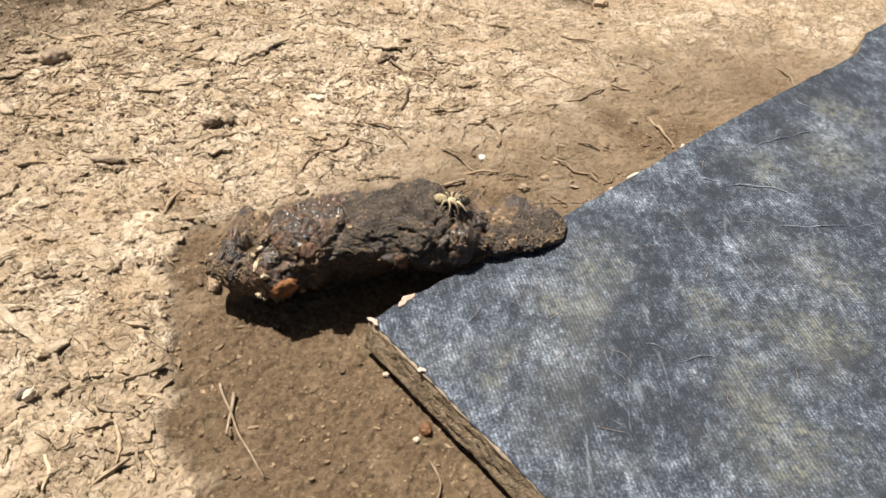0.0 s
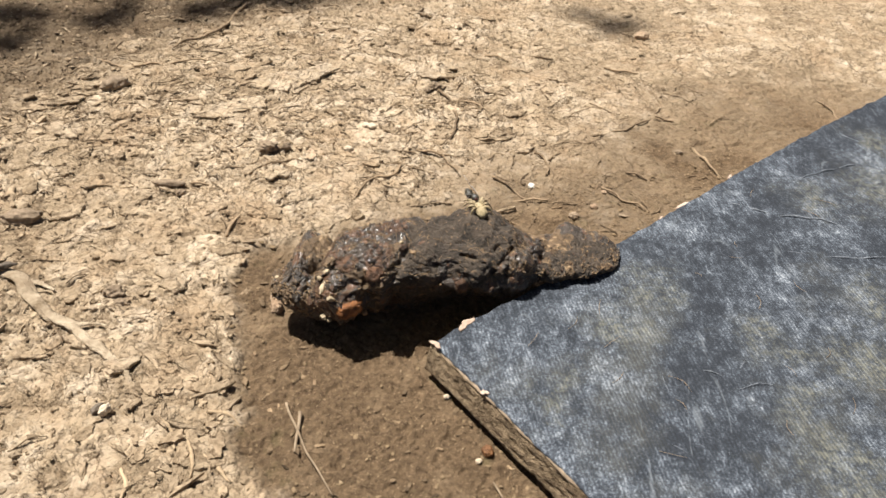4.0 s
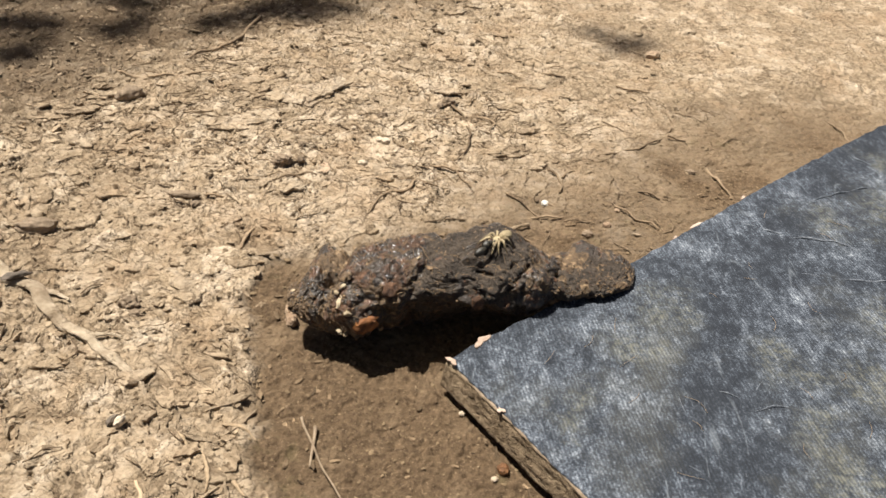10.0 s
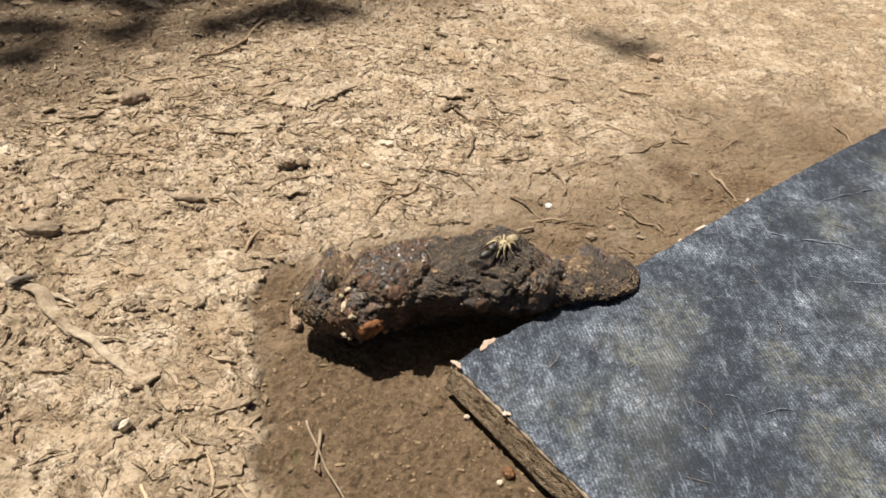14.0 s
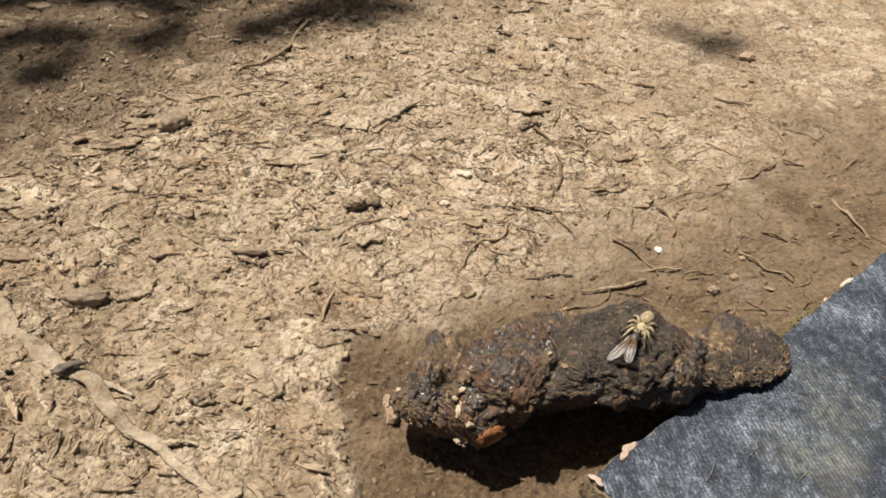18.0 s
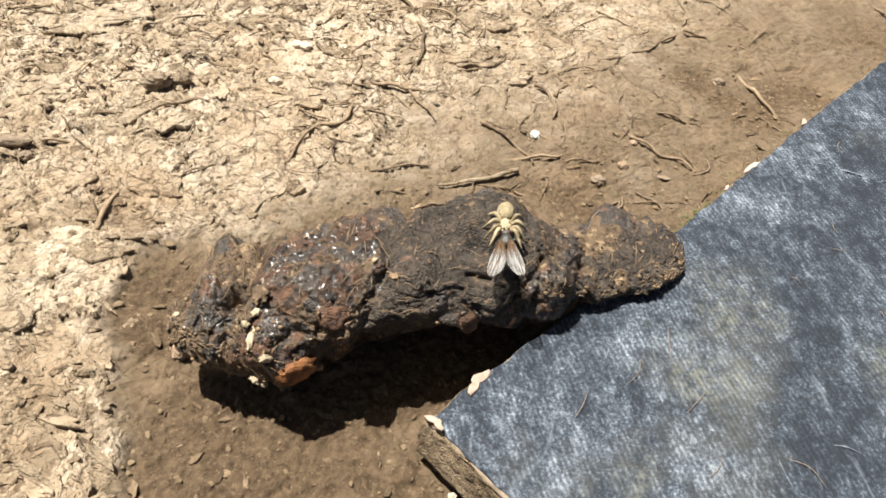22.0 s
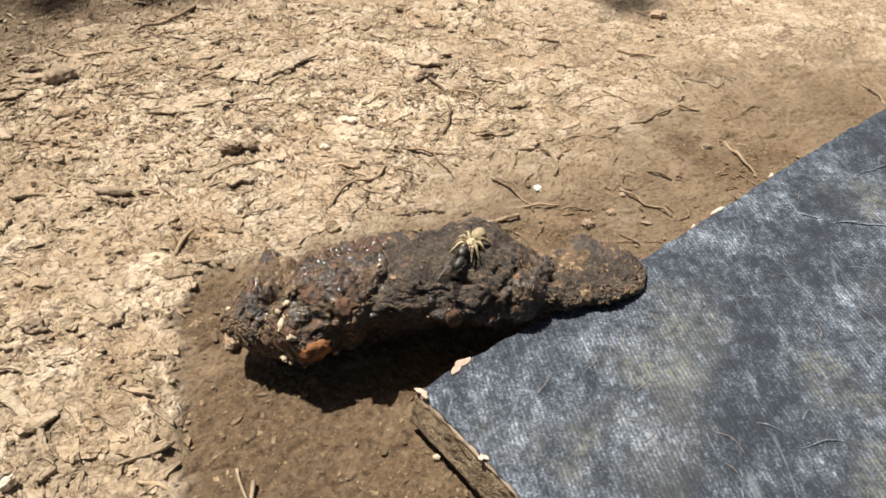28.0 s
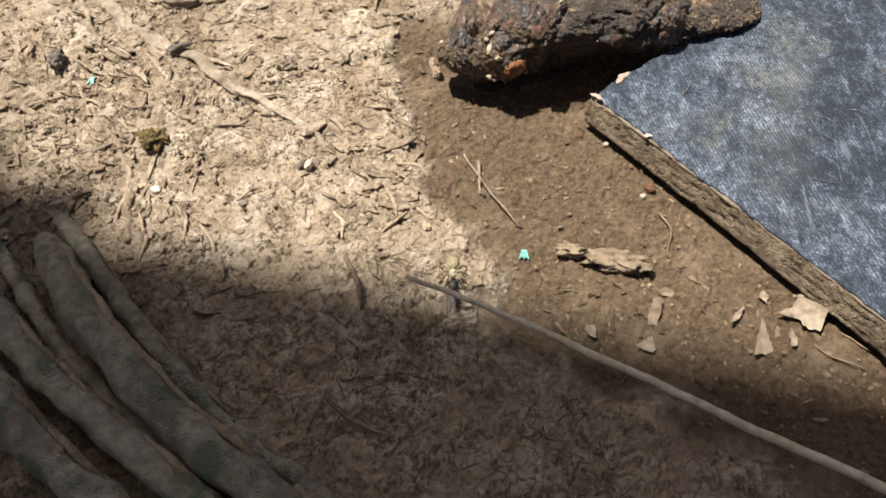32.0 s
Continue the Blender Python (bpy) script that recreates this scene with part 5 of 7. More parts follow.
def build_stones():
    def stone(name, x, y, size, mat, label, category="stone", seed=1, turn=0, sink=0.45, rough=0.28):
        bm = bmesh.new()
        lump(bm, size, seed, rough * 0.85, 2.1, 4)
        ob = tagged(link_mesh(name, bm, mat), label, category)
        ob.matrix_world = pose(x, y, rest(x, y) + size[2] * (1 - sink), 0, 0, turn)
        return ob

    stone("seed_pod", -0.1185, 0.0800, (0.0068, 0.0018, 0.0016), stone_brown, "dark grey-brown seed pod on dry soil", "seed pod", 2, 4, 0.2, 0.18)
    stone("stone", -0.0575, 0.0130, (0.0020, 0.0028, 0.0026), stone_tan, "small tan stone against the dung's end", "stone", 7, 20, 0.3, 0.4)
    stone("stone", -0.0592, 0.0172, (0.0014, 0.0026, 0.0022), stone_tan, "small pale stone against the dung's end", "stone", 9, 10, 0.3, 0.4)
    stone("clod", -0.1120, 0.0745, (0.0022, 0.0016, 0.0015), stone_brown, "small brown clod beside the seed pod", "clod", 4)
    stone("clod", -0.1670, 0.0500, (0.0078, 0.0034, 0.0036), stone_brown, "brown rounded clod on dry soil", "clod", 5, 12, 0.35)
    stone("clod", -0.1740, 0.1600, (0.0070, 0.0042, 0.0042), stone_brown, "grey-brown stone-like clod on dry soil", "clod", 6, 30, 0.3)
    stone("clod", -0.0845, 0.1110, (0.0042, 0.0026, 0.0026), stone_brown, "dark knobbly clod among pale crust", "clod", 7, 10, 0.3, 0.6)
    stone("clod", -0.0760, 0.1125, (0.0020, 0.0018, 0.0017), stone_brown, "dark crumb beside a clod", "clod", 8, 0)
    stone("white_chip", -0.0648, 0.1100, (0.0022, 0.0042, 0.0005), stone_tan, "pale flat chip on dry soil", "chip", 3, 12)
    stone("pebble", 0.0600, 0.0865, (0.0017, 0.0014, 0.0011), stone_tan, "small brown pebble on damp soil", "pebble", 2)
    stone("pebble", 0.0650, 0.0970, (0.0012, 0.0010, 0.0008), stone_tan, "small brown pebble on damp soil", "pebble", 9)
    stone("white_chip", 0.0340, 0.0990, (0.0015, 0.0017, 0.0010), white_bit, "tiny white chip on damp soil", "chip", 4, 30)
    stone("clod", 0.0510, 0.0790, (0.0022, 0.0016, 0.0015), stone_brown, "brown crumb of damp soil", "clod", 12)
    stone("chip", 0.0720, 0.0820, (0.0022, 0.0007, 0.0005), leaf_dry, "pale wood chip on damp soil", "chip", 13, -10)
    stone("pebble", 0.0900, 0.0720, (0.0013, 0.0010, 0.0008), stone_tan, "brown pebble near the mat edge", "pebble", 13)
    stone("clod", 0.1030, 0.1350, (0.0024, 0.0016, 0.0014), stone_brown, "brown crumb of damp soil", "clod", 14)
    stone("stone", 0.1020, 0.2610, (0.0042, 0.0026, 0.0024), stone_tan, "tan rounded stone on smooth soil", "stone", 15, 5, 0.35)
    stone("clod", -0.0490, 0.1165, (0.0022, 0.0014, 0.0014), stone_pale, "pale crumb of crust", "clod", 16)
    stone("clod", -0.1150, 0.0125, (0.0036, 0.0026, 0.0024), stone_brown, "dark brown crumb on dry soil", "clod", 17, 0, 0.3, 0.5)
    stone("clod", -0.1120, 0.0090, (0.0034, 0.0018, 0.0017), stone_brown, "flat dark crumb on dry soil", "clod", 18, 10, 0.3, 0.4)
    for k, (x, y, r) in enumerate(((-0.0440, 0.1370, 0.0015), (-0.0410, 0.1360, 0.0017), (-0.0290, 0.1390, 0.0014), (-0.0580, 0.1470, 0.0010))):
        stone("pebble", x, y, (r * 1.2, r, r * 0.8), stone_pale, "pale rounded pebble on dry soil", "pebble", 40 + k, 20 * k)
    for k, (x, y, r) in enumerate(((-0.0140, 0.1790, 0.0024), (-0.0460, 0.1620, 0.0019), (-0.0790, 0.1280, 0.0014), (-0.0180, 0.1770, 0.0016))):
        stone("clod", x, y, (r * 1.3, r, r * 0.9), stone_brown, "dark brown crumb among pale crust", "clod", 50 + k, 25 * k, 0.35, 0.5)
    stone("stone", -0.0970, -0.0390, (0.0013, 0.0022, 0.0016), stone_pale, "small pale stone with a dark side", "stone", 19, -25, 0.25)
    stone("pebble", -0.0998, -0.0385, (0.0012, 0.0022, 0.0016), stone_dark, "small black pebble beside a pale stone", "pebble", 20, -25, 0.3)
    stone("stone", -0.2040, 0.0090, (0.0030, 0.0042, 0.0032), stone_dark, "dark grey angular stone by the root", "stone", 21, 10, 0.25, 0.4)
    stone("pebble", -0.1480, -0.0510, (0.0018, 0.0014, 0.0013), white_bit, "small white pebble on dry soil", "pebble", 22)
    stone("moss_clump", -0.1550, -0.0300, (0.0040, 0.0036, 0.0032), moss_clump, "mustard-brown moss clump on dry soil", "moss", 23, 0, 0.35, 0.95)
    stone("nut", 0.0185, -0.0405, (0.0017, 0.0019, 0.0015), nut_skin, "small orange-brown nut beside the board", "nut", 24)
    stone("pebble", 0.0160, -0.0440, (0.0010, 0.0008, 0.0008), stone_pale, "tiny pale pebble on damp soil", "pebble", 25)
    stone("pebble", 0.0050, -0.0210, (0.0010, 0.0008, 0.0008), stone_pale, "tiny pale pebble on damp soil", "pebble", 26)
    for x, y in ((-0.1890, 0.0020), (-0.0230, -0.0700)):
        bit = tagged(new("plastic_bit"), "frayed scrap of green plastic on the soil", "plastic scrap")
        z = rest(x, y) + 0.0009
        for k in range(5):
            bm = bmesh.new()
            a = -0.6 + 0.3 * k
            tube(bm, [(x + 0.0003 * (k - 2), y + 0.0017, z), (x + 0.0004 * (k - 2), y, z + 0.0004), (x + 0.0007 * (k - 2), y - 0.0020 + 0.0006 * (k % 2), z)], [0.0003, 0.0004, 0.0003], 6, 0.4, k, 4, 0.0004)
            part("strand", bm, green_bit, bit)


build_stones()


def build_chips():
    rnd = random.Random(21)

    def chip(x, y, r, mat, label, category, stretch=1.0, tilt=(0, 0, 0), thick=0.00018, curl=10.0, lift=0.0012, points=13, ragged=0.3, group=""):
        outline = [q * rnd.uniform(0.70, 1.15) for q in ragged_outline(r * 0.85, rnd, points + 5, ragged * 0.35)]
        bm = bmesh.new()
        sheet_chip(bm, outline, thick, curl, rnd.random() * 50)
        for v in bm.verts:
            v.co.z += 0.0007 * noise.noise(v.co * 420 + Vector((r * 9000, 0, 3)))
        for v in bm.verts:
            v.co.x *= 1 + (stretch - 1) * 0.6
        ob = tagged(link_mesh("leaf_scrap" if category == "leaf" else "bark_chip", bm, mat, smooth=False), label, category, group)
        ob.matrix_world = pose(x, y, rest(x, y) + lift * 0.6, tilt[0] * 0.6, tilt[1] * 0.6, tilt[2])
        return ob

    # thick bark chunk
    chunk = tagged(new("bark_chunk"), "two-part chunk of pale weathered bark on soil", "bark")
    for x, y, size, seed, turn in ((-0.0085, -0.0678, (0.0044, 0.0024, 0.0024), 31, -8), (0.0058, -0.0720, (0.0094, 0.0038, 0.0028), 33, -12)):
        bm = bmesh.new()
        lump(bm, size, seed, 0.62, 2.6, 4)
        for v in bm.verts:
            v.co.z = min(v.co.z, size[2] * 0.8) + 0.0004 * noise.noise(Vector((v.co.x * 400, v.co.y * 1800, seed)))
        ob = part("bark_plate", bm, bark, chunk)
        ob.matrix_local = pose(x, y, rest(x, y) + size[2] * 0.8, 0, -5, turn)
    def scrap(x, y, z, outline, mat, label, tilt=(0, 0), curl=14.0):
        """A torn dry scrap: an outline in millimetres round its middle, broken along its edges, bent and lifted."""
        line = []
        for (ax, ay), (bx, by) in zip(outline, outline[1:] + outline[:1]):
            for t in (0, 0.25, 0.5, 0.75):
                line.append((ax + (bx - ax) * t + rnd.uniform(-0.35, 0.35), ay + (by - ay) * t + rnd.uniform(-0.35, 0.35)))
        bm = bmesh.new()
        layers = []
        for s in (1, -1):
            rings = []
            for f in (0.35, 0.7, 1.0):
                ring = []
                for px, py in line:
                    qx, qy = px * f * 0.001, py * f * 0.001
                    qz = curl * (qx * qx - 0.5 * qy * qy) + 0.0011 * noise.noise(Vector((qx * 190, qy * 190, x * 900)))
                    ring.append(bm.verts.new((qx, qy, qz + s * 0.00012)))
                rings.append(ring)
            layers.append(rings)
        count = len(line)
        for s, rings in enumerate(layers):
            cap = rings[0] if s == 0 else rings[0][::-1]
            bm.faces.new(cap)
            for a, b in zip(rings, rings[1:]):
                for k in range(count):
                    f = (a[k], b[k], b[(k + 1) % count], a[(k + 1) % count])
                    bm.faces.new(f if s == 0 else f[::-1])
        for k in range(count):
            bm.faces.new((layers[0][2][k], layers[1][2][k], layers[1][2][(k + 1) % count], layers[0][2][(k + 1) % count]))
        ob = tagged(link_mesh("leaf_scrap", bm, mat, smooth=False), label, "leaf")
        ob.matrix_world = pose(x, y, rest(x, y) + z, tilt[0], tilt[1], 0)

    scrap(0.0590, -0.0890, 0.0030, [(-8, 0), (-3, 2.5), (-1, 6.5), (1.5, 5), (6.5, 0.5), (5, -1), (3.5, -5.5), (0, -4.5), (-2, -1.5)], leaf_pale, "large pale torn dry leaf scrap by the board", (10, -8))
    scrap(0.0455, -0.0975, 0.0022, [(-2.5, -5), (-1.5, 0), (0.3, 6), (2.0, 1), (3.0, -3.5), (0.5, -5)], leaf_dry, "pointed dry leaf scrap on soil", (12, 6))
    scrap(0.0150, -0.0900, 0.0020, [(-1.5, -4), (-1, 1), (1, 5), (3.5, 4.5), (2.5, 0), (1.5, -4)], leaf_dry, "bent brown dry leaf scrap", (14, 10))
    scrap(0.0130, -0.1005, 0.0014, [(-3.5, -1.5), (-1, 1), (1.5, 3.5), (2.5, -1), (1.5, -3)], leaf_pale, "bent pale dry leaf scrap", (-8, 8))
    scrap(0.0200, -0.0820, 0.0008, [(-2.5, 0), (0, 1.6), (2.5, 1), (2, -1.2), (-1, -1.4)], leaf_dry, "small flat dry leaf scrap")
    scrap(0.0545, -0.0965, 0.0016, [(-1, -3), (-0.8, 1), (0.3, 3.2), (1.2, 0), (0.9, -2.8)], leaf_pale, "narrow pale leaf scrap by the board", (6, 0))
    scrap(0.0400, -0.0895, 0.0014, [(-3, -3.5), (-0.5, 0.5), (2.2, 3.5), (2.0, 1.5), (0, -1.5)], leaf_dry, "narrow dry leaf scrap", (0, 8))
    scrap(0.0480, -0.0835, 0.0012, [(-1.5, 0), (0, 2.5), (1.8, 1), (1.2, -1.5)], leaf_pale, "small pale leaf scrap by the board", (5, 5))
    for pts in ([(0.0600, -0.0990), (0.0660, -0.1025), (0.0730, -0.1050)], [(0.0690, -0.0940), (0.0760, -0.0990)], [(0.0270, -0.0770), (0.0340, -0.0790)]):
        stem("twig", [(p[0], p[1], 0.0009) for p in pts], [0.0002, 0.00026, 0.00016], root_brown, "thin brown twig beside the board", "twig", 6, 0.5, "twigs", 0.0012)
    chip(-0.0030, -0.0970, 0.0018, leaf_dry, "small curled leaf scrap", "leaf", 1.9, (0, 20, 110), curl=90, lift=0.0012)
    # curled plates along the crust's broken rim
    for x, y, r, st, tz in ((-0.087, -0.028, 0.0050, 1.5, -10), (-0.080, -0.026, 0.0034, 1.3, 30), (-0.074, -0.046, 0.0042, 1.7, 70), (-0.064, -0.036, 0.0034, 1.9, -15), (-0.061, -0.047, 0.0040, 2.0, -40), (-0.070, -0.052, 0.0030, 1.8, 80),
                            (-0.078, -0.038, 0.0030, 1.4, 20), (-0.067, -0.026, 0.0026, 1.5, 0), (-0.070, -0.012, 0.0024, 1.7, -30), (-0.073, 0.008, 0.0026, 1.6, -20), (-0.070, 0.020, 0.0024, 1.4, 40), (-0.082, -0.052, 0.0030, 1.6, 75)) + tuple((rnd.uniform(-0.105, -0.064), rnd.uniform(-0.062, 0.0), rnd.uniform(0.002, 0.005), rnd.uniform(1.2, 2.4), rnd.uniform(-60, 90)) for _ in range(10)):
        bm = bmesh.new()
        outline = [q * rnd.uniform(0.75, 1.12) for q in ragged_outline(r * 0.62, rnd, 15, 0.22)]
        sheet_chip(bm, outline, 0.0007 + 0.06 * r, rnd.uniform(-45, 45), rnd.random() * 50)
        for v in bm.verts:
            v.co.x *= 0.75 + 0.35 * st
        ob = tagged(link_mesh("crust_plate", bm, crust_skin, smooth=False), "broken curled piece of dried soil crust", "crust plate", "crust plates")
        ob.matrix_world = pose(x, y, rest(x, y) + r * 0.06, rnd.uniform(-10, 10), rnd.uniform(-9, 9), tz)
    # loose flakes of crust over the dry soil
    verts_r = random.Random(8)
    def scatter(count, lo, hi, keep):
        """Random places on the soil with their heights."""
        xs = np.array([verts_r.uniform(lo[0], hi[0]) for _ in range(count)])
        ys = np.array([verts_r.uniform(lo[1], hi[1]) for _ in range(count)])
        h, damp, flake, litter, crevice_shade = ground_fields(xs, ys)
        return [(float(x), float(y), float(z)) for x, y, z, d in zip(xs, ys, h, damp) if keep(x, y, d)]

    bm = bmesh.new()
    for k, (x, y, h) in enumerate(scatter(1500, (-0.29, -0.09), (0.16, 0.32), lambda x, y, d: d < 0.4 and (x < 0 or verts_r.random() < 0.45))):
        r = verts_r.uniform(0.0005, 0.0015) * (1.5 if verts_r.random() < 0.12 else 1)
        outline = ragged_outline(r, verts_r, 10, 0.35)
        turn = Euler((verts_r.uniform(-0.3, 0.3), verts_r.uniform(-0.3, 0.3), verts_r.uniform(0, 6.3)))
        sheet_chip(bm, outline, 0.00025 + r * 0.10, verts_r.uniform(-90, 90), k, (x, y, h + r * 0.03), turn)
    tagged(link_mesh("soil_flakes", bm, soil, smooth=False), "loose pale flakes of dried soil crust", "soil flakes", kind="stuff")
    # flat plates of crust that lie bedded in the dry soil, and crumbs between them
    dice = np.random.default_rng(77)

    def spread_places(count, lo, hi):
        xs, ys = dice.uniform(lo[0], hi[0], count), dice.uniform(lo[1], hi[1], count)
        h, damp, flake, litter, crevice_shade = ground_fields(xs, ys)
        return xs, ys, h, damp, litter

    verts, faces, tones = [], [], []

    def bedded(name, label, category, mat=soil):
        """One mesh of the pieces gathered so far, each with its own share of pale flake."""
        me = array_mesh(name, verts, faces, mat, smooth=False)
        me.attributes.new("flake", "FLOAT", "POINT").data.foreach_set("value", np.array(tones, np.float32))
        tagged(new(name, me), label, category, kind="stuff")

    def single(*values):
        """One plate as a piece of its own, under the ground."""
        nonlocal verts, faces, tones
        kept = verts, faces, tones
        verts, faces, tones = [], [], []
        plate(*values)
        me = array_mesh("soil_plate", verts, faces, soil, smooth=False)
        me.attributes.new("flake", "FLOAT", "POINT").data.foreach_set("value", np.array(tones, np.float32))
        new("soil_plate", me).parent = ground
        verts, faces, tones = kept

    def plate(x, y, z, r, thick, lean, wide=1.0, corners=13, tone=0.3, turn=None):
        """A flat piece with a broken outline, a level top, worn rim and steep sides."""
        ang = np.linspace(0, 2 * math.pi, corners, endpoint=False) + dice.uniform(-0.16, 0.16, corners)
        a, b, c = dice.uniform(0, 6.3, 3)
        rad = r * (1 + 0.26 * np.sin(2 * ang + a) + 0.17 * np.sin(3 * ang + b) + 0.10 * np.sin(5 * ang + c)) * dice.uniform(0.82, 1.12, corners)
        turn = dice.uniform(-0.5, 0.5) if turn is None else turn
        px, py = np.cos(ang) * rad * wide, np.sin(ang) * rad
        px, py = px * math.cos(turn) - py * math.sin(turn), px * math.sin(turn) + py * math.cos(turn)
        first = len(verts)
        rise = thick * 0.16 * dice.standard_normal(corners)
        for f, drop in ((0.55, 0.0), (0.93, 0.10), (1.0, 0.34), (0.97, 1.0)):
            zz = z + thick * (1 - drop) - (0.0 if drop else thick * 0.08) + lean[0] * px * f + lean[1] * py * f + rise * (1 - drop)
            verts.extend(zip(x + px * f, y + py * f, zz))
        tones.extend([tone] * 4 * corners)
        faces.append(tuple(range(first, first + corners)))
        for ring in range(3):
            o = first + ring * corners
            faces.extend((o + k, o + k + corners, o + (k + 1) % corners + corners, o + (k + 1) % corners) for k in range(corners))

    xs, ys, hs, ds, ls = spread_places(4200, (-0.30, -0.10), (0.14, 0.33))
    cluster = fbm(xs * 26, ys * 26, 401, 3, 0.6)
    for x, y, h, d, lit, cl in zip(xs, ys, hs, ds, ls, cluster):
        chance = (0.85 if cl > 0.02 else 0.30) * (1 - 0.75 * lit) * (1.0 if x < 0.0 else max(0.06, 1 - x / 0.06)) * (0.55 if y < 0.05 else 1.0)
        if d > 0.25 or dice.random() > chance:
            continue
        r = 0.0010 + 0.0042 * dice.random() ** 3.2
        (single if r > 0.0020 else plate)(x, y, h - 0.0008, r, 0.0009 + 0.0003 * dice.random() + r * 0.06, dice.normal(0, 0.10, 2), dice.uniform(1.0, 2.0), 11 if r < 0.002 else 19, 0.05 + 0.55 * dice.random() ** 1.5)
    # the largest pale plates
    for x, y, r, wide in ((-0.088, 0.179, 0.0105, 1.7), (-0.116, 0.142, 0.0085, 1.5), (-0.102, 0.153, 0.0055, 1.5), (-0.152, 0.105, 0.0060, 1.6), (-0.115, 0.110, 0.0065, 1.5), (-0.140, 0.141, 0.0060, 1.3), (-0.102, 0.136, 0.0045, 1.6),
                          (-0.046, 0.192, 0.0055, 1.4), (-0.019, 0.195, 0.0060, 1.6), (-0.046, 0.168, 0.0050, 1.3), (-0.015, 0.131, 0.0050, 1.5), (-0.042, 0.108, 0.0060, 1.6), (-0.195, 0.119, 0.0050, 1.6), (-0.063, 0.236, 0.0050, 1.2)):
        single(x, y, rest(x, y) - 0.0009, r, 0.0014, dice.normal(0, 0.02, 2), wide, 40, 0.62)
    bedded("bedded_plates", "flat pale plates of dried soil crust bedded in the ground", "soil crust")
    verts, faces, tones = [], [], []
    xs, ys, hs, ds, ls = spread_places(16000, (-0.30, -0.16), (0.12, 0.34))
    for x, y, h, d, lit in zip(xs, ys, hs, ds, ls):
        if d > 0.35 or (x > 0.01 and dice.random() < 0.6) or (y > 0.05 and dice.random() < 0.25):
            continue
        r = 0.00035 + 0.0013 * dice.random() ** 3.5
        first = len(verts)
        tones.extend([0.5 * dice.random()] * 8)
        stretch = dice.uniform(0.7, 1.7)
        turn = dice.uniform(0, 3.14)
        for sx, sy, sz in ((1, 0, 0.1), (0.2, 1, 0), (-0.9, 0.4, 0.1), (-0.5, -0.9, 0), (0.6, -0.8, 0.1), (0.35, 0.3, 0.85), (-0.4, 0.1, 0.75), (0.1, -0.45, 0.8)):
            j = dice.uniform(0.7, 1.25, 3)
            qx, qy = sx * j[0] * stretch * r, sy * j[1] * r
            verts.append((x + qx * math.cos(turn) - qy * math.sin(turn), y + qx * math.sin(turn) + qy * math.cos(turn), h + (sz * j[2] - 0.15) * r))
        faces.extend(tuple(first + k for k in f) for f in ((0, 1, 5), (1, 6, 5), (1, 2, 6), (2, 3, 6), (3, 7, 6), (3, 4, 7), (4, 0, 7), (0, 5, 7), (5, 6, 7)))
    bedded("soil_crumbs", "loose angular crumbs of dry tan soil", "crumbs")
    # splintered strips of bark and root that lie thick round the bare root, and curled bits along the damp rim
    verts, faces, tones = [], [], []
    for cx, cy, sx, sy, count, way in ((-0.185, 0.010, 0.022, 0.030, 120, -1.1), (-0.165, -0.045, 0.022, 0.020, 110, -1.25), (-0.195, -0.030, 0.015, 0.020, 60, -0.6), (-0.078, -0.040, 0.011, 0.016, 55, -0.9), (-0.075, 0.005, 0.006, 0.018, 30, -0.5), (-0.130, -0.050, 0.025, 0.020, 24, -0.8), (-0.190, 0.130, 0.03, 0.03, 70, 0.4)):
        for k in range(count):
            x, y = dice.normal(cx, sx), dice.normal(cy, sy)
            h, d, _, _, _ = (float(q[0]) for q in ground_fields(np.array([x]), np.array([y])))
            if d > 0.5:
                continue
            r = 0.0004 + 0.0010 * dice.random() ** 2
            plate(x, y, h - 0.0002, r, 0.0006 + 0.5 * r, dice.normal(0, 0.16, 2), dice.uniform(2.2, 6.0), 13, 0.3, dice.normal(way, 0.55))
    bedded("bark_strips", "pale splintered strips of bark and root on dry soil", "plant litter", crust_skin)
    # flat chips of bark, husk and soil on the damp ground
    verts, faces, tones = [], [], []
    xs, ys, hs, ds, ls = spread_places(1500, (-0.07, -0.14), (0.13, 0.14))
    for x, y, h, d in zip(xs, ys, hs, ds):
        if d < 0.6 or on_board(Vector((x, y, 0)), -0.003) or (y > 0.0 and dice.random() < 0.5):
            continue
        r = 0.00022 + 0.0007 * dice.random() ** 2.6
        plate(x, y, h - 0.0001, r, 0.00025 + 0.35 * r, dice.normal(0, 0.20, 2), dice.uniform(1.2, 3.2), 9, 0.3, dice.uniform(0, 3.14))
    bedded("damp_litter", "small chips of bark and husk on damp soil", "plant litter", litter_skin)
    # small pale seeds and crumbs on the damp soil
    bm = bmesh.new()
    for k, (x, y, h) in enumerate(scatter(300, (-0.075, -0.13), (0.16, 0.16), lambda x, y, d: d > 0.6 and not on_board(Vector((x, y, 0)), -0.002))):
        r = verts_r.uniform(0.00018, 0.00042) * (1.6 if verts_r.random() < 0.08 else 1)
        lump(bm, (r * verts_r.uniform(1.2, 3.0), r, r * 0.6), k, 0.5, 1.5, 1, (x, y, h + r * 0.3), Euler((0, 0, verts_r.uniform(0, 6.3))))
    tagged(link_mesh("soil_crumbs", bm, crumb), "small pale crumbs and seeds on damp soil", "crumbs", kind="stuff")
    bm = bmesh.new()
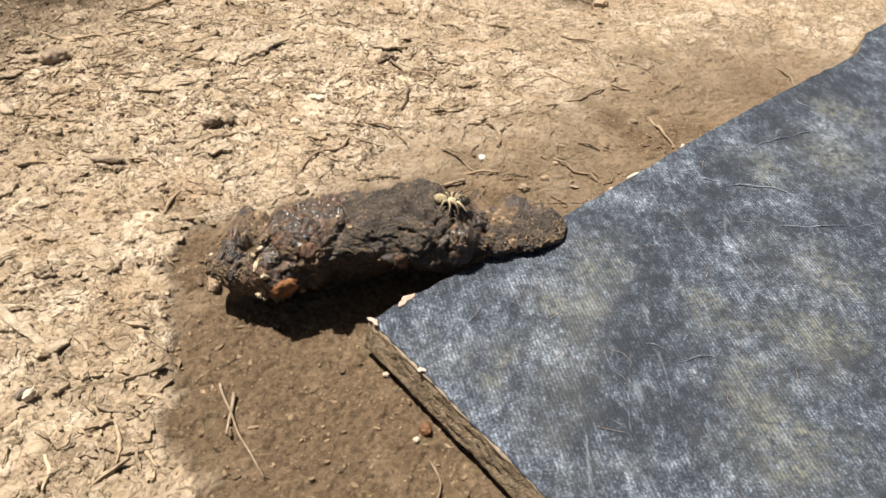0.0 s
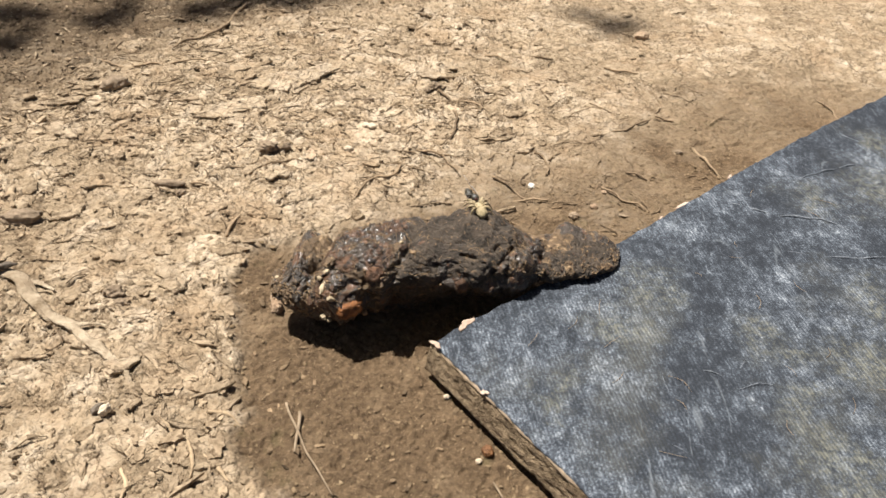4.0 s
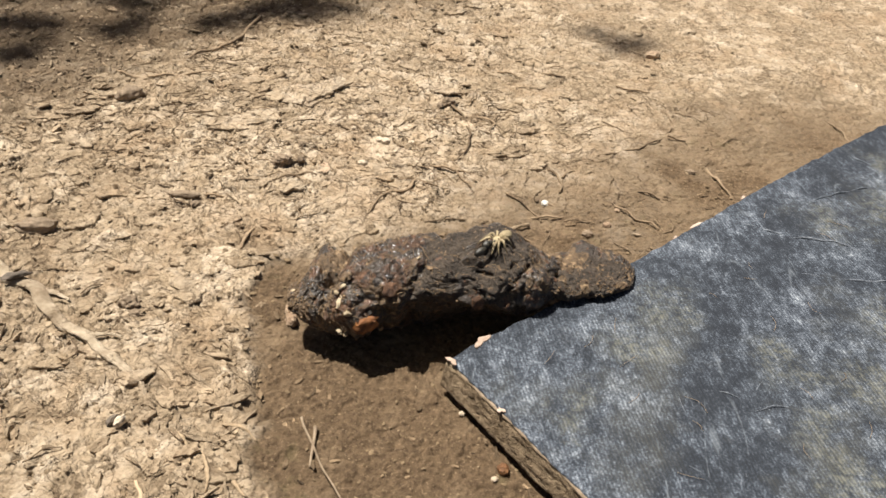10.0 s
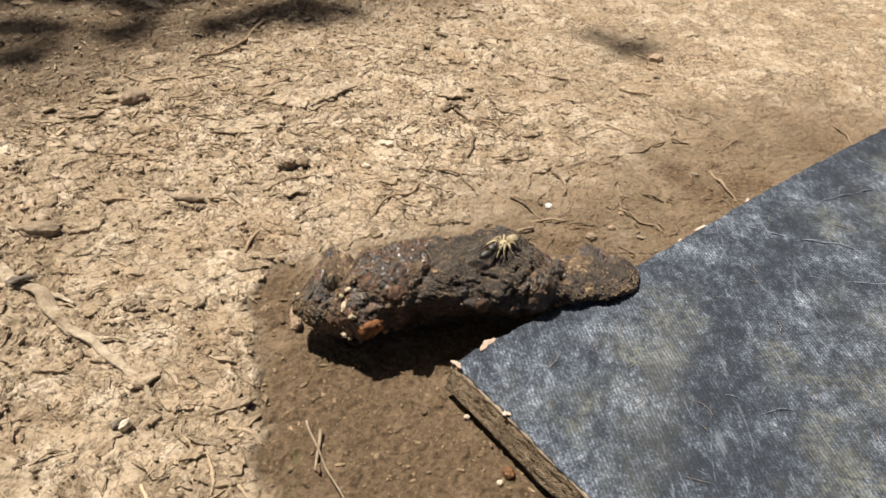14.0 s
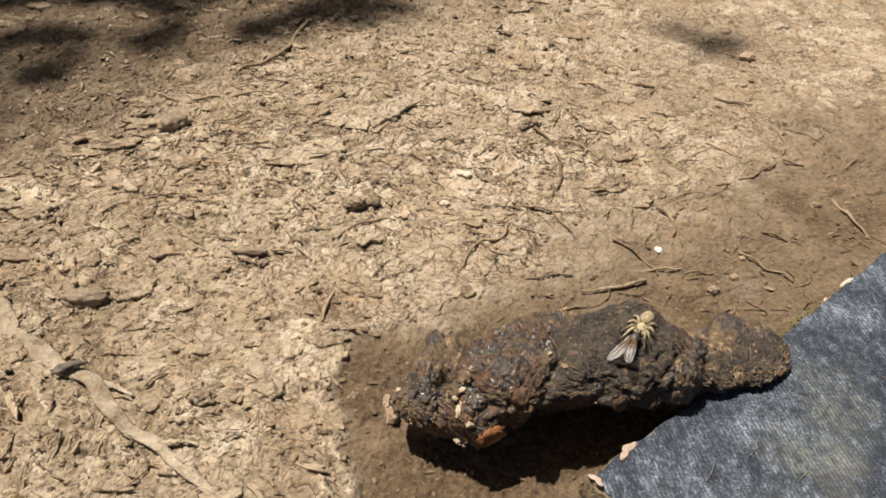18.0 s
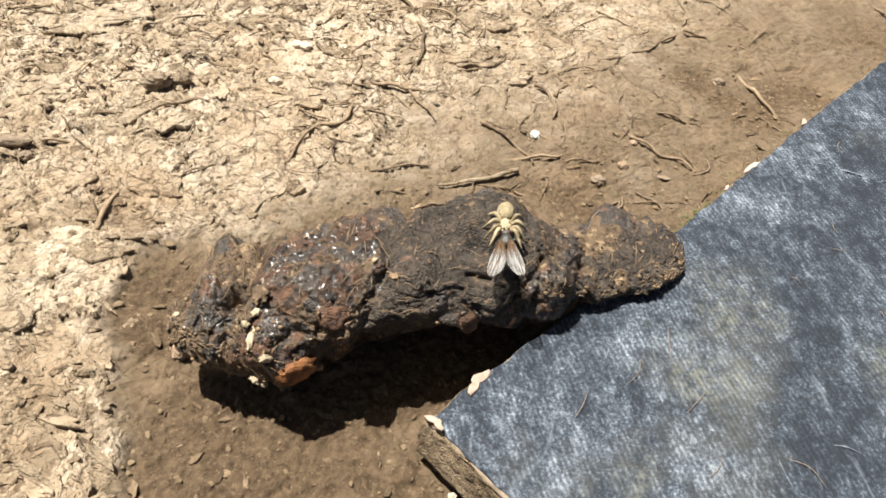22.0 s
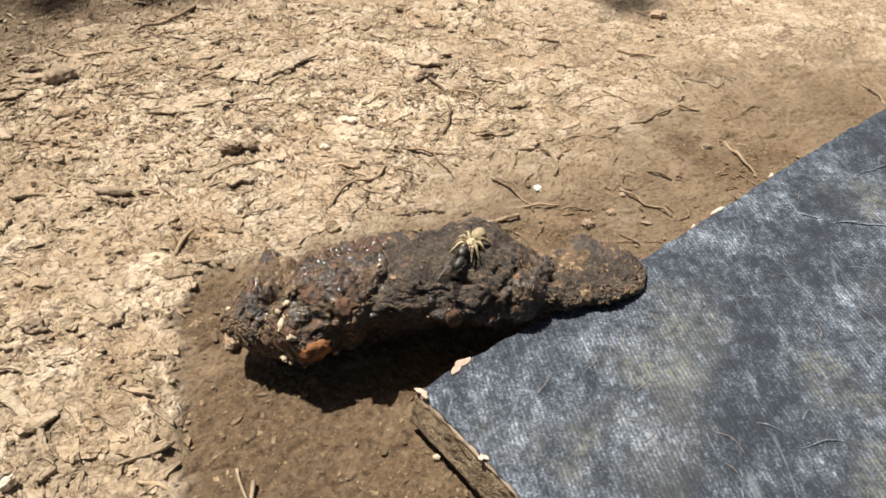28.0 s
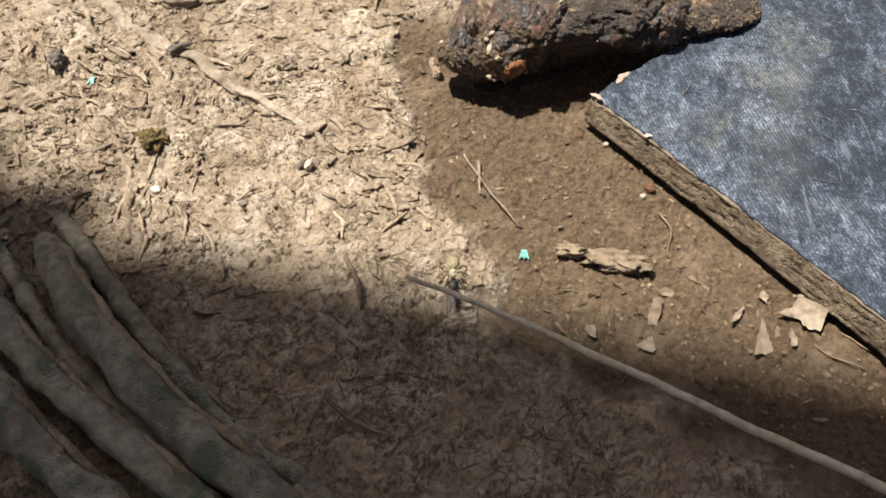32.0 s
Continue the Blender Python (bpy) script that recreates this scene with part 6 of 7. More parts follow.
    for k, (x, y, h) in enumerate(scatter(2400, (-0.075, -0.15), (0.17, 0.17), lambda x, y, d: d > 0.5 and not on_board(Vector((x, y, 0)), -0.002))):
        r = verts_r.uniform(0.00025, 0.0007) * (1.5 if verts_r.random() < 0.06 else 1)
        lump(bm, (r * verts_r.uniform(1, 1.8), r, r * 0.5), k, 0.7, 2.0, 1, (x, y, h + r * 0.2), Euler((0, 0, verts_r.uniform(0, 6.3))))
    tagged(link_mesh("damp_clods", bm, damp_clod, smooth=False), "small crumbled clods of damp brown soil", "soil clods", kind="stuff")
    # low moss along the board's far edge
    bm = bmesh.new()
    for k in range(170):
        u, off = verts_r.gauss(verts_r.choice((0.086, 0.106, 0.120)), 0.008), abs(verts_r.gauss(0, 0.0026)) + 0.0016
        p = mat_place(u, -off)
        r = verts_r.uniform(0.0002, 0.0006)
        lump(bm, (r * 1.3, r, r * 0.8), k, 0.6, 2.0, 1, (p.x, p.y, rest(p.x, p.y) + r * 0.2))
    tagged(link_mesh("moss", bm, moss_green, smooth=False), "low green moss on damp soil along the board", "moss", kind="stuff")
    # fine rootlets and straw over the dry soil, thickest in the shade
    bm = bmesh.new()
    for k in range(900):
        if k < 420:
            x, y = verts_r.uniform(-0.32, -0.08), verts_r.uniform(0.12, 0.36)
        elif k < 540:
            x, y = verts_r.uniform(-0.24, -0.10), verts_r.uniform(-0.16, 0.03)
        elif k < 620:
            x, y = verts_r.uniform(-0.13, 0.02), verts_r.uniform(-0.16, -0.08)
        else:
            x, y = verts_r.uniform(-0.20, 0.12), verts_r.uniform(0.05, 0.26)
        a, s = verts_r.gauss(0.1, 0.9), verts_r.uniform(0.005, 0.022)
        w = Vector((math.cos(a), math.sin(a), 0))
        side = Vector((-w.y, w.x, 0)) * verts_r.uniform(-0.35, 0.35) * s
        pts = [Vector((x, y, 0)), Vector((x, y, 0)) + w * s * 0.5 + side, Vector((x, y, 0)) + w * s]
        r = verts_r.uniform(0.00012, 0.00036)
        xs, ys = np.array([p.x for p in pts]), np.array([p.y for p in pts])
        hs = ground_fields(xs, ys)[0]
        tube(bm, [(p.x, p.y, float(h) + r * verts_r.uniform(0, 1.6)) for p, h in zip(pts, hs)], [r, r, r * 0.5], 4, 0.2, k, 4, 0.0022)
    chips = bmesh.new()
    for k in range(150):
        x, y = (verts_r.uniform(-0.235, -0.110), verts_r.uniform(-0.085, 0.065)) if k < 80 else (verts_r.uniform(-0.27, -0.05), verts_r.uniform(0.06, 0.26))
        a, s = verts_r.gauss(-0.7, 0.7), verts_r.uniform(0.004, 0.016)
        w = Vector((math.cos(a), math.sin(a), 0))
        side = Vector((-w.y, w.x, 0)) * verts_r.uniform(-0.2, 0.2) * s
        pts = [Vector((x, y, 0)), Vector((x, y, 0)) + w * s * 0.5 + side, Vector((x, y, 0)) + w * s]
        r = verts_r.uniform(0.0002, 0.0006)
        hs = ground_fields(np.array([p.x for p in pts]), np.array([p.y for p in pts]))[0]
        tube(chips, [(p.x, p.y, float(h) + r * verts_r.uniform(-0.3, 0.5)) for p, h in zip(pts, hs)], [r * 0.5, r, r * 0.3], 5, 0.4, k, 4, 0.0014)
    tangle = bmesh.new()
    for cx, cy, spread, count in ((-0.004, 0.165, 0.016, 22), (-0.015, 0.120, 0.018, 16), (-0.060, 0.150, 0.022, 14), (-0.088, 0.102, 0.020, 12), (-0.130, 0.125, 0.025, 14), (-0.160, 0.085, 0.022, 12), (0.040, 0.112, 0.014, 8), (-0.100, 0.185, 0.03, 16), (-0.200, 0.130, 0.03, 16), (0.03, 0.19, 0.03, 8), (-0.19, -0.02, 0.02, 12), (-0.15, 0.045, 0.02, 8), (-0.030, 0.145, 0.030, 16), (-0.105, 0.115, 0.035, 18), (-0.150, 0.155, 0.035, 18), (-0.060, 0.195, 0.035, 16), (0.010, 0.150, 0.025, 8), (-0.200, 0.090, 0.025, 14), (0.060, 0.205, 0.030, 6), (0.085, 0.125, 0.030, 4), (-0.185, 0.165, 0.028, 34), (-0.165, 0.200, 0.030, 26), (-0.215, 0.135, 0.025, 20), (-0.120, 0.215, 0.030, 14)):
        for k in range(count):
            x, y = verts_r.gauss(cx, spread), verts_r.gauss(cy, spread * 0.8)
            a, line = verts_r.uniform(-0.9, 1.2), []
            for step in range(verts_r.randint(4, 8)):
                line.append((x, y))
                a += verts_r.gauss(0, 0.5)
                d = verts_r.uniform(0.002, 0.005)
                x, y = x + math.cos(a) * d, y + math.sin(a) * d
            hs = ground_fields(np.array([p[0] for p in line]), np.array([p[1] for p in line]))[0]
            r = verts_r.uniform(0.00016, 0.00036)
            tube(tangle, [(p[0], p[1], float(h) + r * verts_r.uniform(0.2, 1.8)) for p, h in zip(line, hs)], [r * 0.7, r, r * 0.4], 5, 0.25, k, 4, 0.0008)
    tagged(link_mesh("rootlet_tangle", tangle, root_brown), "tangled thin brown rootlets on dry soil", "plant litter", kind="stuff")
    tagged(link_mesh("root_splinters", chips, root_pale), "pale splinters of root and bark strewn on dry soil", "plant litter", kind="stuff")
    tagged(link_mesh("fine_rootlets", bm, root_brown), "fine rootlets and straw strewn over the soil", "plant litter", kind="stuff")


damp_clod = material("damp_clod", (0.10, 0.068, 0.037), (0.23, 0.162, 0.093), 500, 0.93, 0.8, 2200, coarse=150)
crumb = material("crumb", (0.12, 0.08, 0.044), (0.34, 0.25, 0.155), 260, 0.9, 0.5, 1800, coarse=170)
build_chips()


# ---- stems and the raised stalk near the shade ----
def build_stems():
    for pts, rad, label in (([(-0.176, -0.076, 0.002), (-0.167, -0.086, 0.008), (-0.154, -0.101, 0.009), (-0.138, -0.117, 0.009), (-0.116, -0.135, 0.010), (-0.086, -0.155, 0.010), (-0.03, -0.182, 0.010), (0.05, -0.23, 0.006)], [0.0040, 0.0060, 0.0064, 0.0066, 0.0066, 0.0066, 0.006, 0.005], "thick grey-brown woody stem lying in shade"),
                            ([(-0.196, -0.088, 0.006), (-0.175, -0.108, 0.008), (-0.159, -0.121, 0.008), (-0.144, -0.132, 0.009), (-0.124, -0.144, 0.009), (-0.106, -0.155, 0.009), (-0.05, -0.19, 0.008), (0.02, -0.25, 0.005)], [0.0046, 0.0052, 0.0052, 0.0050, 0.0050, 0.005, 0.0045, 0.004], "grey-brown woody stem lying in shade"),
                            ([(-0.195, -0.105, 0.006), (-0.164, -0.133, 0.010), (-0.151, -0.143, 0.010), (-0.132, -0.156, 0.010), (-0.08, -0.19, 0.009), (-0.02, -0.25, 0.006)], [0.005, 0.0062, 0.0062, 0.0060, 0.005, 0.005], "grey-green woody stem lying in shade"),
                            ([(-0.178, -0.062, 0.000), (-0.172, -0.069, 0.003), (-0.157, -0.084, 0.004), (-0.135, -0.107, 0.004), (-0.117, -0.123, 0.004), (-0.095, -0.140, 0.004), (-0.075, -0.152, 0.004), (-0.02, -0.19, 0.003)], [0.0020, 0.0032, 0.0036, 0.0036, 0.0034, 0.0032, 0.003, 0.002], "thin brown woody stem lying in shade"),
                            ([(-0.200, -0.070, 0.001), (-0.190, -0.081, 0.002), (-0.172, -0.099, 0.003), (-0.157, -0.114, 0.003), (-0.135, -0.131, 0.002), (-0.11, -0.147, 0.001)], [0.0024, 0.0030, 0.0030, 0.0028, 0.0026, 0.002], "thin brown woody stem lying in shade")):
        line = [(x, y, rest(x, y) + z) for x, y, z in pts]
        rad = [r * 0.88 for r in rad]
        root = tagged(new("woody_stem"), label, "stem", "woody stems")
        bm = bmesh.new()
        tube(bm, line, rad, 26, 0.10, len(pts) * 3, 14, 0.0010)
        part("stem", bm, stem_grey, root)
        for k in range(1, len(line) - 2):
            a, b = Vector(line[k]), Vector(line[k + 1])
            way = (b - a).normalized()
            side = way.cross(Vector((0, 0, 1))).normalized()
            p = a.lerp(b, 0.35 + 0.1 * k) + (side * (0.5 if k % 2 else -0.5) + Vector((0, 0, 0.78))) * rad[k] * 0.92
            bm = bmesh.new()
            lump(bm, (rad[k] * 0.30, rad[k] * 0.20, rad[k] * 0.16), k, 0.4, 1.6, 2, p, Euler((0, 0, math.atan2(way.y, way.x))))
            part("knot", bm, bark, root, "small dark bark knot")
            side_bm = bmesh.new()
            q = a.lerp(b, 0.1) - side * rad[k] * 0.8 + Vector((0, 0, rad[k] * 0.45))
            tube(side_bm, [q, q + way * rad[k] * 2.6 + Vector((0, 0, rad[k] * 0.2)), q + way * rad[k] * 5.0], [rad[k] * 0.16, rad[k] * 0.24, rad[k] * 0.10], 7, 0.4, k, 6, 0.0006)
            part("bark_ridge", side_bm, bark, root)
    stem("twig", [(-0.077, -0.125, 0.002), (-0.068, -0.131, 0.003), (-0.057, -0.135, 0.002)], [0.0006, 0.0008, 0.0005], root_brown, "thin twig on shaded soil", "twig", 6)
    stem("twig", [(-0.078, -0.078, 0.003), (-0.074, -0.086, 0.004), (-0.071, -0.095, 0.001)], [0.0006, 0.0009, 0.0006], root_brown, "thin upright twig at the edge of the shade", "twig", 6)
    bm = bmesh.new()
    tube(bm, [(-0.0555, -0.0995, 0.028), (-0.0353, -0.1070, 0.028), (-0.0138, -0.1168, 0.028), (0.0064, -0.1262, 0.028), (0.0256, -0.1352, 0.027), (0.0556, -0.1485, 0.026), (0.110, -0.172, 0.020), (0.20, -0.21, 0.001)], [0.0006, 0.0008, 0.00095, 0.0010, 0.0011, 0.0012, 0.0012, 0.0012], 10, 0.10, 3, 12, 0.0003)
    tagged(link_mesh("dry_stalk", bm, straw), "long thin dry stalk leaning low over the soil", "stalk")


build_stems()


# ---- unseen tree, added to cast the shade on the soil ----
def build_shade_tree():
    root = tagged(new("tree"), "unseen tree added to cast the shade on the soil", "tree")
    shift = Vector((SUN.x / SUN.z, SUN.y / SUN.z, 1.0))
    # the bough is an added blocker, set up-sun of the near shade's edge
    edge = Vector((0.9920, -0.1262, 0))
    mid = Vector((-0.055, -0.0895, 0)) + Vector((-0.1262, -0.9920, 0)) * 0.27 + shift * 2.9
    a, b = mid - edge * 1.9, mid + edge * 2.2
    bm = bmesh.new()
    tube(bm, [(a.x - 0.35, a.y + 0.1, -0.05), (a.x - 0.30, a.y + 0.08, 1.2), (a.x - 0.10, a.y + 0.02, 2.4), tuple(a + edge * 0.3)], [0.42, 0.34, 0.30, 0.27], 24, 0.10, 2, 10)
    part("trunk", bm, tree_bark, root)
    bm = bmesh.new()
    tube(bm, [tuple(a - edge * 0.1), tuple(mid - edge * 0.7), tuple(mid), tuple(mid + edge * 0.8), tuple(b)], [0.28, 0.272, 0.27, 0.24, 0.07], 40, 0.012, 4, 14)
    part("bough", bm, tree_bark, root)
    high = shift * 2.2
    bm = bmesh.new()
    tube(bm, [(a.x - 0.2, a.y + 0.1, 2.2), (-2.3, 0.95, 2.4), (-1.6, 0.85, 2.34), (-1.2, 0.80, 2.32), (-0.98, 0.78, 2.30)], [0.06, 0.03, 0.012, 0.006, 0.003], 8, 0.1, 6, 8)
    part("branch", bm, tree_bark, root)
    rnd = random.Random(31)
    # ground spots to shade; each gets an added leaf up-sun of it
    spots = [(-0.285, 0.229, 0.016), (-0.262, 0.236, 0.018), (-0.215, 0.240, 0.016), (-0.207, 0.250, 0.014), (-0.161, 0.255, 0.014), (-0.119, 0.280, 0.016), (-0.093, 0.293, 0.012), (0.086, 0.272, 0.011), (0.070, 0.286, 0.009), (0.100, 0.281, 0.009), (-0.140, 0.268, 0.010), (-0.188, -0.064, 0.018), (-0.222, -0.056, 0.026), (-0.176, -0.070, 0.012), (-0.21, -0.07, 0.02)]
    for k in range(70):
        x = rnd.uniform(-0.42, -0.13)
        spots.append((x, rnd.uniform(0.272 + 0.10 * (x + 0.2), 0.42), rnd.uniform(0.014, 0.028)))
    for k in range(14):
        spots.append((rnd.uniform(-0.34, -0.245), rnd.uniform(0.10, 0.24), rnd.uniform(0.008, 0.014)))
    bm = bmesh.new()
    sheet_chip(bm, [0.020, 0.016, 0.012, 0.011, 0.012, 0.016, 0.020, 0.016, 0.012, 0.011, 0.012, 0.016], 0.0006, 4.0, 3)
    leaf_mesh = bpy.data.meshes.new("leaf")
    bm.to_mesh(leaf_mesh)
    bm.free()
    leaf_mesh.materials.append(tree_leaf)
    # added leaf mass behind the view, blocks sky light to deepen the shade
    crown = bmesh.new()
    for k in range(64):
        z = rnd.uniform(2.0, 4.2)
        c = Vector((rnd.uniform(-3.4, 3.0), rnd.uniform(-3.6, 0.16 * z - 0.85), z))
        if k % 4 == 0:
            bm = bmesh.new()
            foot = a.lerp(b, min(0.85, max(0.05, (c.x - a.x) / (b.x - a.x) * 0.8)))
            tube(bm, [tuple(foot), tuple(foot.lerp(c, 0.5) + Vector((0, 0, 0.25))), tuple(c)], [0.06, 0.035, 0.012], 8, 0.15, k, 6)
            part("limb", bm, tree_bark, root)
        for q in range(58):
            way = Vector((rnd.gauss(0, 0.26), rnd.gauss(0, 0.20), rnd.gauss(0, 0.16)))
            sheet_chip(crown, ragged_outline(rnd.uniform(0.035, 0.065), rnd, 6, 0.25), 0.002, rnd.uniform(-2, 2), k, c + way, Euler((rnd.uniform(-0.8, 0.8), rnd.uniform(-0.8, 0.8), rnd.uniform(0, 6.3))))
    tagged(part("crown", crown, tree_leaf, root, "added mass of dark green leaves that blocks the sky"), kind="stuff")
    for x, y, r in spots:
        p = Vector((x, y, 0)) + high * rnd.uniform(0.97, 1.05)
        leaf = new("leaf", leaf_mesh)
        leaf.parent = root
        leaf.matrix_local = pose(p.x, p.y, p.z, rnd.uniform(-30, 30), rnd.uniform(-30, 30), rnd.uniform(0, 360)) @ Matrix.Scale(r / 0.0125, 4)


build_shade_tree()


# ---- spider and its prey ----
def build_spider():
    root = tagged(new("spider"), "small cream-coloured spider carrying a fly", "spider")
    bm = bmesh.new()
    lump(bm, (0.0025, 0.0019, 0.0017), 3, 0.06, 1.2, 4, (0, 0, 0.0002))
    part("abdomen", bm, spider_pale, root, "rounded cream abdomen")
    bm = bmesh.new()
    lump(bm, (0.0019, 0.0014, 0.0012), 5, 0.08, 1.4, 3, (0.0038, 0, 0))
    part("head", bm, spider_pale, root)
    for s in (1, -1):
        bm = bmesh.new()
        tube(bm, [(0.0052, 0.0005 * s, 0.0), (0.0063, 0.0009 * s, 0.0005), (0.0069, 0.0006 * s, -0.0005)], [0.0004, 0.0005, 0.0003], 6, 0, 1, 4)
        part("palp", bm, spider_pale, root)
        bm = bmesh.new()
        blob(bm, (0.00026, 0.00026, 0.00026), (0.0053, 0.0005 * s, 0.0008), 2)
        part("eye", bm, fly_dark, root)
        for x0, deg, reach, drop in ((0.0049, 35, 0.0044, 0.0010), (0.0044, 64, 0.0040, 0.0016), (0.0036, 98, 0.0041, 0.0018), (0.0030, 138, 0.0050, 0.0020)):
            a = radians(deg)
            w = Vector((math.cos(a), s * math.sin(a), 0))
            hip = Vector((x0, s * 0.0010, 0))
            bm = bmesh.new()
            tube(bm, [hip, hip + w * reach * 0.34 + Vector((0, 0, 0.0011)), hip + w * reach * 0.66 + Vector((0.0006, 0, 0.0004)), hip + w * reach + Vector((0.0008, 0, -drop))], [0.00040, 0.00050, 0.00034, 0.00014], 7, 0.15, 2, 5)
            part("leg", bm, spider_leg, root)
    return root


def wing_sheet(bm, length, side):
    """A thin wing: narrow at the root, widest past the middle, with raised lengthwise veins."""
    n, m = 22, 10
    rows = []
    for i in range(n + 1):
        t = i / n
        lead = 0.0004 + 0.0011 * math.sin(math.pi * min(1.0, t * 1.02)) ** 0.6 * (0.5 + 0.5 * t)
        trail = 0.0003 + 0.0019 * math.sin(math.pi * t ** 1.35) ** 0.75
        if t > 0.93:
            shrink = math.sqrt(max(0.0, 1 - ((t - 0.93) / 0.07) ** 2)) * 0.92 + 0.08
            lead, trail = lead * shrink, max(trail, 0.0005) * shrink
        row = []
        for k in range(m + 1):
            v = k / m
            y = (lead * (1 - v) - trail * v) * side
            fold = 0.00010 * math.sin(v * 17 + t * 2) + 0.0003 * math.sin(3.0 * t) * (v - 0.5)
            row.append(bm.verts.new((t * length, y, fold)))
        rows.append(row)
    for a, b in zip(rows, rows[1:]):
        for k in range(m):
            bm.faces.new((a[k], a[k + 1], b[k + 1], b[k]))
    bmesh.ops.solidify(bm, geom=bm.faces[:], thickness=0.00004)
    return bm


def fly_parts(root, spread):
    bm = bmesh.new()
    lump(bm, (0.0018, 0.0015, 0.0014), 3, 0.06, 1.5, 3, (0.0085, 0, 0))
    part("thorax", bm, fly_dark, root)
    bm = bmesh.new()
    lump(bm, (0.0026, 0.0016, 0.0013), 4, 0.06, 1.5, 3, (0.0122, 0, -0.0012))
    part("abdomen", bm, fly_dark, root)
    bm = bmesh.new()
    blob(bm, (0.0008, 0.0012, 0.0010), (0.0066, 0, 0), 3)
    head = part("head", bm, fly_dark, root)
    for s in (1, -1):
        bm = bmesh.new()
        blob(bm, (0.0006, 0.0005, 0.0007), (0.0065, 0.0008 * s, 0.0002), 2)
        part("eye", bm, fly_eye, head)
        wing = part("wing", wing_sheet(bmesh.new(), 0.0098, s), wing_skin, root, "clear whitish veined wing, brown at its root")
        wing.matrix_local = pose(0.0088, 0.0007 * s, 0.0011, 8 * s, 3, spread * s)
        for x0, deg in ((0.0072, 60), (0.0080, 95), (0.0088, 130)):
            a = radians(deg)
            w = Vector((math.cos(a), s * math.sin(a), 0))
            hip = Vector((x0, s * 0.0009, -0.0008))
            bm = bmesh.new()
            tube(bm, [hip, hip + w * 0.0014 + Vector((0, 0, 0.0004)), hip + w * 0.0030 + Vector((0.0006, 0, -0.0012))], [0.00016, 0.00016, 0.0001], 5, 0, 2, 4)
            part("leg", bm, fly_dark, root)


def build_prey():
    root = tagged(new("fly"), "dead fly with whitish wings held by the spider", "fly")
    fly_parts(root, 16)
    return root


def build_flying():
    root = tagged(new("fly"), "dark fly passing in flight over the soil", "fly")
    fly_parts(root, 30)
    return root


spider = build_spider()
prey = build_prey()
passing_fly = build_flying()


